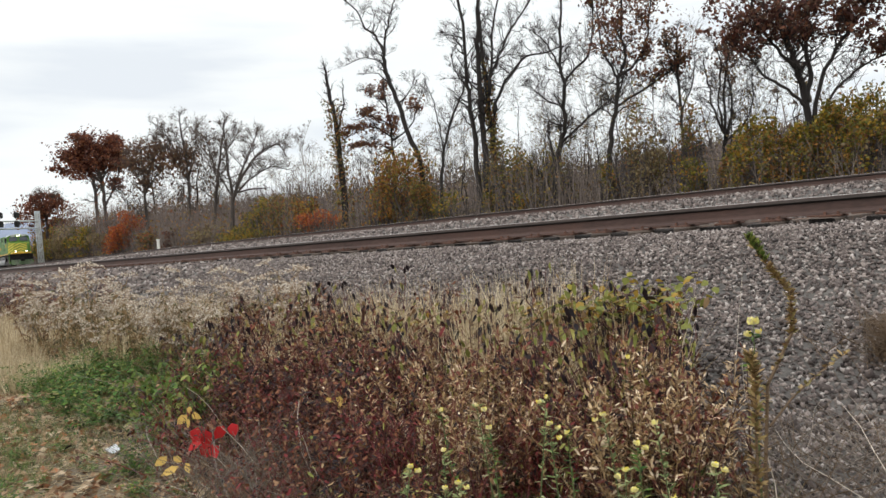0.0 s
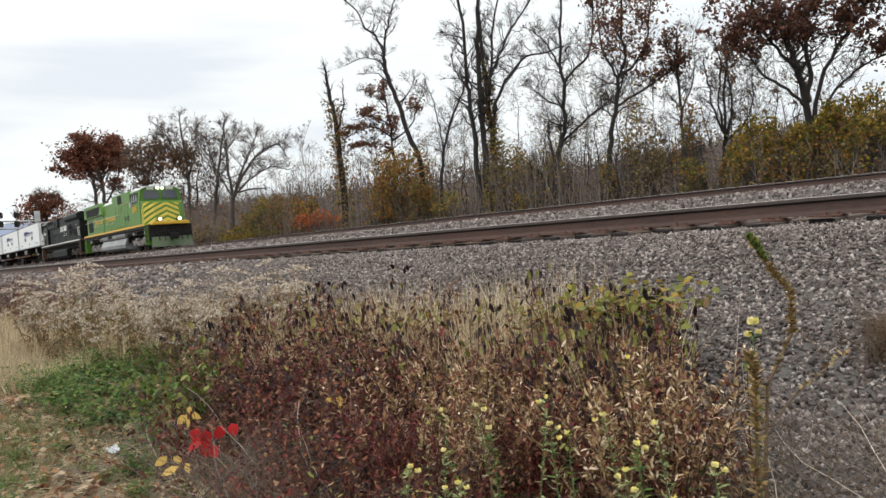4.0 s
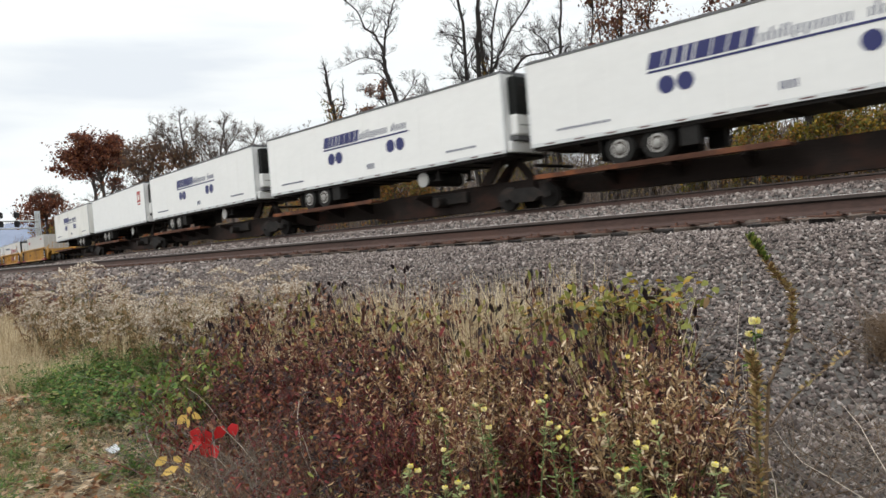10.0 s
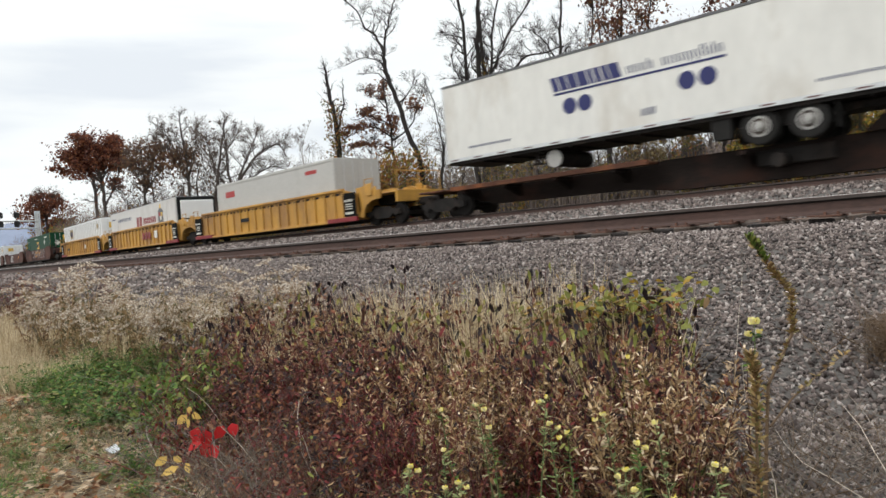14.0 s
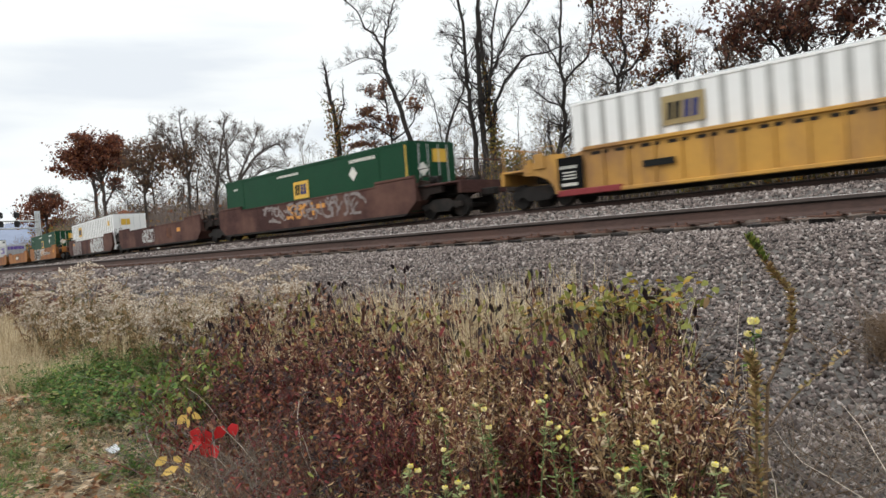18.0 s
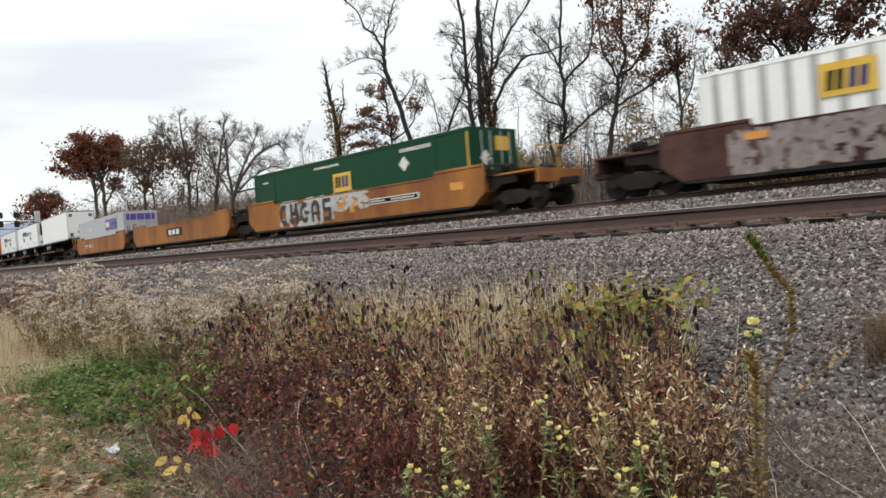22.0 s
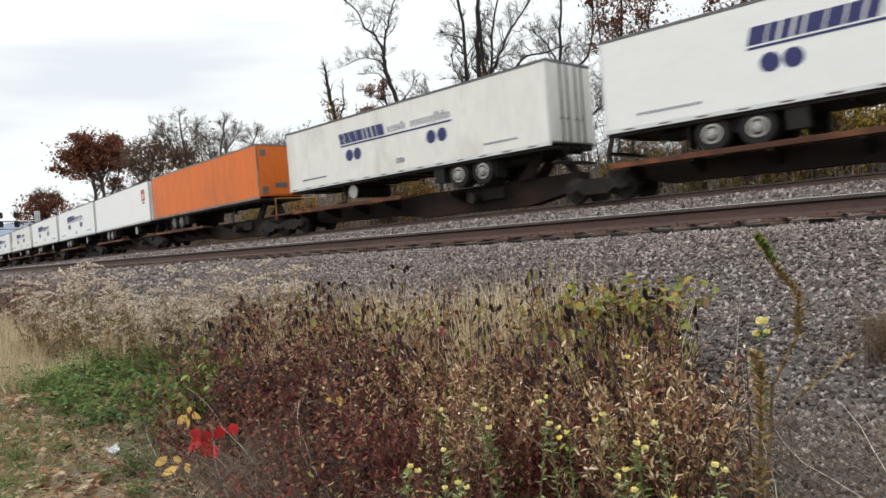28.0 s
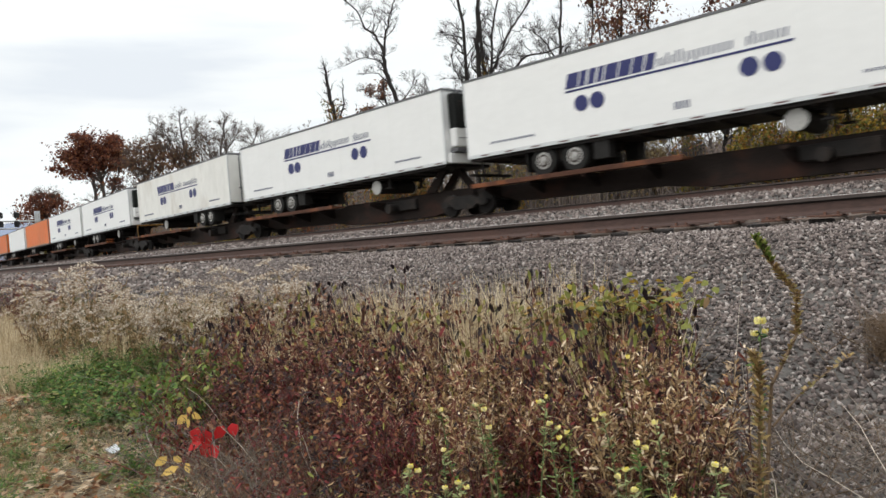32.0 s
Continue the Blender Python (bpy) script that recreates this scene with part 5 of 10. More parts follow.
def container(label, paint, length=16.15, ribs=0, roof=None, tall=2.90):
    """A container standing in a well, its floor 0.36 m above the rails."""
    K = thing("shipping_container", label, "container", "containers on the train")
    h, hw, B = length / 2, 1.29, 0.36
    b = Mesh()
    b.box(-h, h, -hw, hw, B, B + tall - 0.06, 0.015)
    part("box_body", b, paint, K)
    r = Mesh()
    r.box(-h, h, -hw - 0.008, hw + 0.008, B + tall - 0.06, B + tall, 0.02)
    part("roof", r, roof or paint, K)
    for s in (-1, 1):
        for x in (-h + 0.05, -6.1 if length > 14 else None, 6.0 if length > 14 else None, h - 0.17):
            if x is None:
                continue
            p = Mesh()
            p.box(x, x + 0.12, *sorted((s * hw, s * (hw + 0.02))), B, B + tall - 0.05, 0.006)
            part("post", p, paint, K)
        for i in range(ribs):
            x = -h + 0.5 + i * (length - 1.0) / (ribs - 1)
            p = Mesh()
            p.prism([(x - 0.11, s * hw), (x - 0.07, s * (hw + 0.028)), (x + 0.07, s * (hw + 0.028)), (x + 0.11, s * hw)], B + 0.1, B + tall - 0.1, "z")
            part("side_rib", p, M_RIB if ribs > 20 else paint, K)
        rl = Mesh()
        rl.box(-h, h, *sorted((s * (hw - 0.05), s * (hw + 0.022))), B + tall - 0.13, B + tall - 0.05, 0.006)
        rl.box(-h, h, *sorted((s * (hw - 0.05), s * (hw + 0.022))), B, B + 0.12, 0.006)
        part("side_rail", rl, paint, K)
    for s in (-1, 1):
        for t in (-1, 1):
            d = Mesh()
            d.box(*sorted((s * h, s * (h + 0.03))), *sorted((t * 0.015, t * (hw - 0.07))), B + 0.15, B + tall - 0.15, 0.006)
            dr = part("end_door", d, paint, K)
            for o in (0.3, 0.8):
                rod = Mesh()
                rod.cyl((s * (h + 0.05), t * o, B + 0.12), 0.018, tall - 0.25, "z", 6)
                part("lock_rod", rod, M_ALU, dr)
    return K


def patch(parent, name, x0, x1, z0, z1, y, material, label="", lift=0.012):
    m = Mesh()
    m.box(x0, x1, y - lift, y, z0, z1)
    return part(name, m, material, parent, label)


M_SPRAYWHITE = mat("white_spray_paint", (0.46, 0.455, 0.44), 0.7, vary=0.3, scale=5, fine=40, bump=0)
M_SPRAYGREY = mat("grey_spray_paint", (0.22, 0.185, 0.175), 0.7, vary=0.5, scale=5, fine=40, bump=0)
M_SPRAYBLACK = mat("black_spray_paint", (0.03, 0.03, 0.03), 0.7, vary=0.35, scale=5, fine=40, bump=0)
M_PATCH = mat("orange_primer_patch", (0.60, 0.26, 0.05), 0.7, vary=0.3, scale=5, bump=0)

YEL = [well_unit(M_YELLOW, "ribbed", "yellow ribbed container well car with black data panels", a, b) for a, b in ((1, 0), (0, 0), (0, 1))]
RED = [well_unit(M_REDWELL, "smooth", lab, a, b) for lab, a, b in (
    ("faded maroon container well car with scuffed paint", 1, 0), ("empty faded maroon well car with pale sprayed scrawl", 0, 0), ("faded maroon well car with large white sprayed scrawl", 0, 1))]
OCH = [well_unit(M_OCHRE, "smooth", lab, a, b) for lab, a, b in (
    ("faded ochre well car with black and white sprayed scrawl", 1, 0), ("empty faded ochre container well car with a black panel", 0, 0), ("faded ochre container well car streaked with rust", 0, 1))]
for units, spots in ((YEL, (1.75, -17.9, -37.75)), (RED, (-61.6, -81.5, -101.2)), (OCH, (-125.2, -144.7, -164.6))):
    for w, at in zip(units, spots):
        place(w, at)

# markings on the cars
t = Mesh()
side_bars(t, 0.9, 3.0, 0.76, 1.24, -1.575, 3, 0.12, 0.70)
part("side_marking", t, M_DARKRED, YEL[1], "dark red marking on the side")
patch(YEL[1], "white_placard", 3.7, 4.35, 0.75, 1.25, -1.575, M_OFFWHITE)
patch(YEL[2], "white_placard", 2.4, 2.85, 0.8, 1.15, -1.575, M_OFFWHITE)
patch(YEL[2], "number_panel", -5.4, -4.4, 0.85, 1.05, -1.575, M_LOCOBLACK)
patch(YEL[0], "number_panel", -2.4, -1.5, 0.9, 1.1, -1.575, M_LOCOBLACK)
spray(RED[0], M_SPRAYGREY, -3.5, 5.5, 0.6, 1.45, -1.506, 3, 46)
spray(RED[0], M_PATCH, -1.4, 1.2, 0.75, 1.35, -1.51, 31, 8, 0.12)
spray(RED[1], M_SPRAYGREY, -2.8, 0.0, 0.55, 1.40, -1.506, 4, 26, 0.11)
spray(RED[1], M_SPRAYWHITE, -2.7, -0.1, 0.6, 1.35, -1.52, 5, 14)
patch(RED[1], "primer_patch", 4.6, 5.2, 0.95, 1.2, -1.506, M_PATCH)
patch(RED[1], "primer_patch", 2.6, 3.5, 0.6, 1.3, -1.506, M_SPINETOP)
patch(RED[0], "primer_patch", 1.5, 2.2, 1.05, 1.25, -1.506, M_PATCH)
spray(RED[2], M_SPRAYWHITE, 0.9, 5.6, 0.40, 1.45, -1.506, 6, 56, 0.13)
spray(RED[2], M_SPRAYGREY, -6.6, -2.9, 0.40, 1.45, -1.506, 7, 60, 0.15)
patch(RED[2], "primer_patch", -6.2, -5.6, 1.2, 1.4, -1.54, M_PATCH)
spray(OCH[0], M_SPRAYWHITE, -5.4, -0.6, 0.40, 1.48, -1.506, 8, 44, 0.20)
spray(OCH[0], M_SPRAYWHITE, -0.8, 1.9, 0.85, 1.48, -1.506, 9, 26, 0.15)
spray(OCH[0], M_PATCH, -0.4, 1.6, 0.7, 1.40, -1.52, 91, 6, 0.10)
for i in range(5):           # fat black sprayed shapes, rounded
    x = -5.45 + i * 0.94
    m = Mesh()
    arc = ((50, 310), (0, 0), (50, 320), (10, 170), (0, 0))[i]
    if arc[0] != arc[1]:
        rim = [(math.radians(arc[0] + (arc[1] - arc[0]) * k / 10)) for k in range(11)]
        for a, b in zip(rim, rim[1:]):
            m.prism([(x + 0.4 + r * 0.40 * math.cos(w), 0.94 + r * 0.52 * math.sin(w)) for r, w in ((0.52, a), (1.0, a), (1.0, b), (0.52, b))], -1.536, -1.53)
    for u0, u1, z0, z1 in (((0.0, 0.0, 0, 0),), ((0.06, 0.28, 0.44, 1.46), (0.52, 0.74, 0.44, 1.46), (0.2, 0.6, 0.86, 1.06)), ((0.4, 0.8, 0.84, 1.0),), ((0.04, 0.24, 0.44, 1.1), (0.56, 0.76, 0.44, 1.1), (0.2, 0.6, 0.76, 0.9)), ((0.1, 0.74, 1.26, 1.46), (0.06, 0.28, 0.96, 1.36), (0.1, 0.74, 0.86, 1.04), (0.52, 0.76, 0.52, 0.96), (0.06, 0.7, 0.44, 0.62)))[i]:
        if u1 > u0:
            m.box(x + u0, x + u1, -1.537, -1.531, z0, z1)
    part("sprayed_shape", m, M_SPRAYBLACK, OCH[0], "black sprayed outline")
p = patch(OCH[0], "number_panel", 1.9, 5.1, 0.86, 1.10, -1.506, M_OFFWHITE, "black number strip with a pale border")
patch(p, "strip", 1.96, 5.04, 0.90, 1.06, -1.518, M_DEEPBLACK, "", 0.006)
t = Mesh()
side_bars(t, 2.1, 3.0, 0.94, 1.02, -1.524, 4, 0, 0.6)
side_bars(t, 3.4, 4.9, 0.94, 1.02, -1.524, 7, 0, 0.6)
part("panel_text", t, M_OFFWHITE, p)["kind"] = "stuff"
patch(OCH[0], "primer_patch", 6.9, 7.6, 0.95, 1.25, -1.506, M_PATCH)
patch(OCH[1], "black_panel", -1.5, 1.3, 0.70, 1.22, -1.506, M_LOCOBLACK, "black panel with white bars")
t = Mesh()
side_bars(t, -1.1, 1.0, 0.80, 1.12, -1.518, 3, 0.1, 0.7)
part("panel_text", t, M_OFFWHITE, OCH[1])["kind"] = "stuff"
p = patch(OCH[2], "number_panel", -5.0, -2.1, 0.80, 1.06, -1.506, M_OFFWHITE, "black number strip with a pale border")
patch(p, "strip", -4.94, -2.16, 0.84, 1.02, -1.518, M_DEEPBLACK, "", 0.006)
t = Mesh()
side_bars(t, -4.8, -3.9, 0.89, 0.98, -1.524, 4, 0, 0.6)
side_bars(t, -3.6, -2.3, 0.89, 0.98, -1.524, 7, 0, 0.6)
part("panel_text", t, M_OFFWHITE, p)["kind"] = "stuff"

# containers
K = container("pale grey shipping container with small red marks", M_PALEBOX, 12.19, 0)
patch(K, "red_mark", -5.0, -3.9, 2.42, 2.75, -1.29, M_RED)
patch(K, "red_mark", 3.6, 4.6, 2.72, 2.9, -1.29, M_RED)
place(K, 2.2)
K = container("white insulated container with red script and a coat of arms", M_DULLWHITE, 16.15, 0, M_DARKRAIL)
t = Mesh()
side_bars(t, -0.9, 0.6, 1.80, 2.48, -1.29, 2, 0.1, 0.72)
side_bars(t, 0.8, 3.8, 1.88, 2.32, -1.29, 7, 0.1, 0.66)
part("side_marking", t, M_DARKRED, K, "dark red marking on the side")["kind"] = "stuff"
t = Mesh()
t.prism([(4.25, 1.75), (5.35, 1.75), (5.3, 2.6), (5.0, 2.75), (4.6, 2.75), (4.3, 2.6)], -1.30, -1.29)
ar = part("coat_of_arms", t, M_DARKRAIL, K, "coat of arms in blue, red and gold")
for x, z, mm in ((4.45, 2.2, M_RED), (4.95, 2.2, M_GOLDBLOCK), (4.7, 2.75, M_GOLDBLOCK), (4.7, 1.95, M_OFFWHITE)):
    patch(ar, "emblem_field", x, x + 0.26, z, z + 0.28, -1.301, mm)
u = Mesh()
u.box(8.10, 8.24, -1.26, 1.26, 0.50, 3.20, 0.03)
cu = part("cooling_unit", u, M_LOCOBLACK, K, "black framed refrigeration unit on the nose")
for z0, z1 in ((0.62, 1.72), (1.80, 2.98)):
    u = Mesh()
    u.box(8.24, 8.40, -1.08, 1.08, z0, z1, 0.03)
    part("cover", u, M_WHITE, cu)
t = Mesh()
side_bars(t, -5.9, -2.2, 2.46, 2.66, -1.29, 20, 0.3, 0.42)
side_bars(t, -7.6, -6.6, 2.66, 2.76, -1.29, 8, 0.1, 0.5)
t.box(-5.95, -2.2, -1.30, -1.29, 2.40, 2.43)
part("blue_lettering", t, M_BLUEGREY, K)
place(K, -18.2)


def ribbed_white(at, label, gold):
    K = container(label, M_WHITE, 16.15, 25, M_ALU)
    p = patch(K, "golden_panel", -4.95, -3.65, 2.0, 2.85, -1.325, gold, "square panel with dark bars", 0.02)
    for k, mm in ((0, M_LOCOBLACK), (1, M_BLUE)):
        t = Mesh()
        side_bars(t, -4.8 + 0.5 * k, -4.35 + 0.55 * k, 2.15, 2.65, -1.345, 2, 0.1, 0.7)
        part("panel_mark", t, mm, p)
    patch(K, "end_panel", 6.3, 6.9, 2.4, 2.8, -1.325, gold)
    g = Mesh()
    g.box(8.11, 8.13, -0.7, 0.0, 2.35, 2.85)
    part("door_panel", g, M_GOLDBLOCK, K)
    place(K, at)


def green_box(at):
    K = container("dark green container with a golden panel and white diamonds", M_GREENBOX, 16.15, 0)
    p = patch(K, "golden_panel", -0.8, 0.55, 1.66, 2.5, -1.312, M_GOLDBLOCK, "golden panel with dark bars")
    for k, mm in ((0, M_LOCOBLACK), (1, M_BLUE)):
        t = Mesh()
        side_bars(t, -0.65 + 0.5 * k, -0.2 + 0.6 * k, 1.85, 2.35, -1.325, 2, 0.1, 0.7)
        part("panel_mark", t, mm, p)
    for x, z in ((4.2, 2.35), (8.0, 0)):
        if z:
            d = Mesh()
            d.prism([(x - 0.31, z), (x, z - 0.31), (x + 0.31, z), (x, z + 0.31)], -1.305, -1.29)
            part("white_diamond", d, M_OFFWHITE, K, "white diamond placard")
    d = Mesh()
    d.prism([(-0.9, 2.1), (-0.6, 1.8), (-0.3, 2.1), (-0.6, 2.4)], 8.08, 8.115, "x")
    part("white_diamond", d, M_OFFWHITE, K, "white diamond placard")
    d = Mesh()
    d.box(8.08, 8.115, 0.0, 0.75, 2.4, 2.95)
    part("door_panel", d, M_GOLDBLOCK, K)
    t = Mesh()
    side_bars(t, -2.3, -0.3, 2.86, 2.97, -1.29, 14, 0, 0.6)
    side_bars(t, 4.0, 5.9, 2.82, 2.97, -1.29, 12, 0, 0.6)
    side_bars(t, -7.1, -6.6, 2.7, 2.8, -1.29, 3, 0, 0.6)
    part("code_lettering", t, M_OFFWHITE, K)["kind"] = "stuff"
    t = Mesh()
    t.box(7.85, 7.92, -1.318, -1.31, 0.5, 3.1)
    part("yellow_edge", t, M_GOLDBLOCK, K)
    place(K, at)


ribbed_white(-37.6, "white ribbed aluminium container with a faded square panel", M_DULLGOLD)
green_box(-61.5)
ribbed_white(-100.6, "white ribbed aluminium container with a golden square panel", M_GOLDBLOCK)
green_box(-125.3)
K = container("grey container with a purple company panel", M_GREYBOX, 16.15, 0)
p = patch(K, "purple_panel", 2.3, 5.9, 2.05, 2.92, -1.312, M_PURPLE, "purple panel with white bars")
t = Mesh()
side_bars(t, 2.5, 3.7, 2.3, 2.72, -1.324, 5, 0, 0.7)
part("white_mark", t, M_OFFWHITE, p)
t = Mesh()
side_bars(t, 3.8, 5.7, 2.36, 2.62, -1.324, 9, 0, 0.6)
part("faint_mark", t, M_BLUEGREY, p)["kind"] = "stuff"
g = Mesh()
g.box(8.10, 8.12, -1.1, 1.1, 2.55, 3.05)
part("door_panel", g, M_PURPLE, K)
for x in (-3.6, -3.15):
    t = Mesh()
    t.cyl((x, -1.29, 2.45), 0.14, -0.012, "y", 12)
    part("round_placard", t, M_OFFWHITE, K)
place(K, -164.7)

# ---------------------------------------------------------------- leaves, twigs and stones in bulk


def leaf_mat(name, colours, rough=0.65, through=0.25):
    """Leaves whose colour differs from one to the next."""
    m = bpy.data.materials.new(name)
    m.use_nodes = True
    n, l = m.node_tree.nodes, m.node_tree.links
    bsdf = n["Principled BSDF"]
    geo = n.new("ShaderNodeNewGeometry")
    ramp = n.new("ShaderNodeValToRGB")
    ramp.color_ramp.interpolation = "CONSTANT"
    els = ramp.color_ramp.elements
    while len(els) < len(colours):
        els.new(0.5)
    for i, c in enumerate(colours):
        els[i].position, els[i].color = i / len(colours), (*c, 1)
    l.new(geo.outputs["Random Per Island"], ramp.inputs["Fac"])
    tex = n.new("ShaderNodeTexNoise")
    tex.inputs["Scale"].default_value = 35.0
    mul = n.new("ShaderNodeMapRange")
    mul.inputs["To Min"].default_value, mul.inputs["To Max"].default_value = 0.6, 1.4
    l.new(tex.outputs["Fac"], mul.inputs["Value"])
    sc = n.new("ShaderNodeVectorMath")
    sc.operation = "SCALE"
    l.new(ramp.outputs["Color"], sc.inputs[0])
    l.new(mul.outputs["Result"], sc.inputs["Scale"])
    l.new(sc.outputs["Vector"], bsdf.inputs["Base Color"])
    bsdf.inputs["Roughness"].default_value = rough
    bsdf.inputs["Specular IOR Level"].default_value = 0.25
    if through:
        tr_ = n.new("ShaderNodeBsdfTranslucent")
        l.new(sc.outputs["Vector"], tr_.inputs["Color"])
        mx = n.new("ShaderNodeMixShader")
        mx.inputs["Fac"].default_value = through
        l.new(bsdf.outputs["BSDF"], mx.inputs[1])
        l.new(tr_.outputs["BSDF"], mx.inputs[2])
        l.new(mx.outputs["Shader"], n["Material Output"].inputs["Surface"])
    return m


M_BARK = mat("grey_brown_bark", (0.024, 0.019, 0.0165), 0.9, vary=0.4, scale=3, fine=25, bump=0.7, streak=(1, 1, 0.3))
M_TWIG = mat("grey_twigs", (0.036, 0.027, 0.0235), 0.9, vary=0.3, scale=3, bump=0, island=0.35)
M_PALEBARK = mat("pale_birch_bark", (0.34, 0.31, 0.28), 0.85, vary=0.3, scale=4, fine=25, bump=0.3)
# distance haze is painted into these three paler wood colours
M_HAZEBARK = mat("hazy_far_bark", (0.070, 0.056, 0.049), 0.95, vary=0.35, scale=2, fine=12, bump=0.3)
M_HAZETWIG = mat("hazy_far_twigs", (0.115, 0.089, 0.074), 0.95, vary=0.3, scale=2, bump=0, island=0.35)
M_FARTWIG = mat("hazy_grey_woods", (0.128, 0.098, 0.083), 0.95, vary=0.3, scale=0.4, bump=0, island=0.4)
L_RUST = leaf_mat("rust_brown_oak_leaves", [(0.070, 0.028, 0.022), (0.13, 0.048, 0.032), (0.19, 0.080, 0.045), (0.10, 0.045, 0.035), (0.15, 0.09, 0.06)], through=0.35)
L_RUSTLIGHT = leaf_mat("orange_brown_leaves", [(0.11, 0.045, 0.032), (0.21, 0.085, 0.040), (0.15, 0.058, 0.036), (0.26, 0.13, 0.055), (0.12, 0.075, 0.055)], through=0.35)
L_YELLOW = leaf_mat("yellow_olive_vine_leaves", [(0.10, 0.10, 0.022), (0.22, 0.180, 0.026), (0.38, 0.25, 0.028), (0.14, 0.135, 0.028), (0.30, 0.145, 0.026), (0.12, 0.095, 0.035)], through=0.35)
L_ORANGE = leaf_mat("orange_autumn_leaves", [(0.30, 0.12, 0.032), (0.42, 0.21, 0.036), (0.26, 0.19, 0.036), (0.20, 0.09, 0.032), (0.17, 0.16, 0.04), (0.14, 0.09, 0.05)], through=0.35)
L_VINE = leaf_mat("olive_and_orange_vine_leaves", [(0.14, 0.115, 0.038), (0.27, 0.16, 0.042), (0.12, 0.11, 0.036), (0.34, 0.15, 0.036), (0.18, 0.085, 0.04), (0.22, 0.18, 0.04)], through=0.3)
L_REDBUSH = leaf_mat("red_autumn_leaves", [(0.34, 0.075, 0.028), (0.46, 0.15, 0.035), (0.26, 0.08, 0.03)], through=0.35)
L_BRUSH = leaf_mat("dull_brown_brush_leaves", [(0.190, 0.140, 0.078), (0.269, 0.196, 0.099), (0.224, 0.185, 0.073), (0.179, 0.118, 0.067)], through=0.3)

L_OAK = leaf_mat("bright_rust_oak_leaves", [(0.095, 0.036, 0.026), (0.19, 0.062, 0.034), (0.27, 0.105, 0.050), (0.14, 0.056, 0.038)], through=0.4)
L_THICKET = leaf_mat("rust_and_yellow_thicket_leaves", [(0.12, 0.07, 0.04), (0.24, 0.13, 0.05), (0.30, 0.19, 0.04), (0.17, 0.10, 0.055), (0.30, 0.10, 0.035), (0.13, 0.11, 0.05)], through=0.3)
L_DULL = leaf_mat("dull_brown_oak_leaves", [(0.10, 0.055, 0.04), (0.17, 0.09, 0.055), (0.21, 0.12, 0.06), (0.13, 0.085, 0.06)], through=0.35)
# leaf colours greyed and lifted to stand in for distance haze
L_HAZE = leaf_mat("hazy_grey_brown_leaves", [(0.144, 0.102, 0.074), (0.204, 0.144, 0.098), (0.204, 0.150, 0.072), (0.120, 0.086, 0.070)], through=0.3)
M_STONE = leaf_mat("crushed_stone", [(0.048, 0.040, 0.038), (0.126, 0.103, 0.095), (0.205, 0.168, 0.153), (0.139, 0.111, 0.102), (0.247, 0.206, 0.185), (0.074, 0.059, 0.054), (0.278, 0.233, 0.210), (0.168, 0.135, 0.124), (0.378, 0.336, 0.310), (0.152, 0.123, 0.113)], 0.9, 0.0)


def cloud(pts, size, rnd, flat=0.0, aspect=0.55):
    """Verts and faces of small folded leaves at the given points (an n x 3 array)."""
    n = len(pts)
    a = rnd.normal(size=(n, 3))
    a[:, 2] *= 1.0 - flat
    a /= np.linalg.norm(a, axis=1, keepdims=True) + 1e-9
    b = rnd.normal(size=(n, 3))
    b -= a * (a * b).sum(1, keepdims=True)
    b /= np.linalg.norm(b, axis=1, keepdims=True) + 1e-9
    c = np.cross(a, b)
    s = (size * rnd.uniform(0.6, 1.4, n))[:, None]
    p0, p2 = pts - a * s * 0.5, pts + a * s * 0.5
    p1 = pts + b * s * aspect * 0.5 + c * s * 0.12
    p3 = pts - b * s * aspect * 0.5 + c * s * 0.12
    v = np.stack([p0, p1, p2, p3], 1).reshape(-1, 3)
    i = np.arange(n)[:, None] * 4
    return v, np.concatenate([i + [0, 1, 2], i + [0, 2, 3]], 0)


def spikes(base, tip, radius, rnd):
    """Three-sided tapering twigs from base to tip (n x 3 arrays)."""
    n = len(base)
    d = tip - base
    a = np.cross(d, rnd.normal(size=(n, 3)))
    a /= np.linalg.norm(a, axis=1, keepdims=True) + 1e-9
    b = np.cross(d, a)
    b /= np.linalg.norm(b, axis=1, keepdims=True) + 1e-9
    r = np.broadcast_to(np.asarray(radius, float), (n,))[:, None]
    ring = [base + r * (a * math.cos(w) + b * math.sin(w)) for w in (0, 2.0944, 4.1888)]
    v = np.stack([*ring, tip], 1).reshape(-1, 3)
    i = np.arange(n)[:, None] * 4
    return v, np.concatenate([i + [0, 1, 3], i + [1, 2, 3], i + [2, 0, 3]], 0)


def raw(name, pieces, material, smooth=False):
    """Mesh data from (verts, triangles) arrays."""
    vs, fs, k = [], [], 0
    for v, f in pieces:
        vs.append(v)
        fs.append(f + k)
        k += len(v)
    v, f = np.concatenate(vs), np.concatenate(fs).astype(np.int32)
    me = bpy.data.meshes.new(name)
    me.vertices.add(len(v))
    me.vertices.foreach_set("co", v.astype(np.float32).ravel())
    me.loops.add(len(f) * 3)
    me.loops.foreach_set("vertex_index", f.ravel())
    me.polygons.add(len(f))
    me.polygons.foreach_set("loop_start", np.arange(0, len(f) * 3, 3, dtype=np.int32))
    me.materials.append(material)
    me.update()
    me.validate()
    return me


def stuff(name, pieces, material, label, category):
    return tagged(new(name, raw(name, pieces, material)), label, category, "", "stuff")


# ---------------------------------------------------------------- trees
SIDE = Vector((math.cos(YAW), -math.sin(YAW), 0))       # to the right as the camera sees it
BACK = Vector((math.sin(YAW), math.cos(YAW), 0))


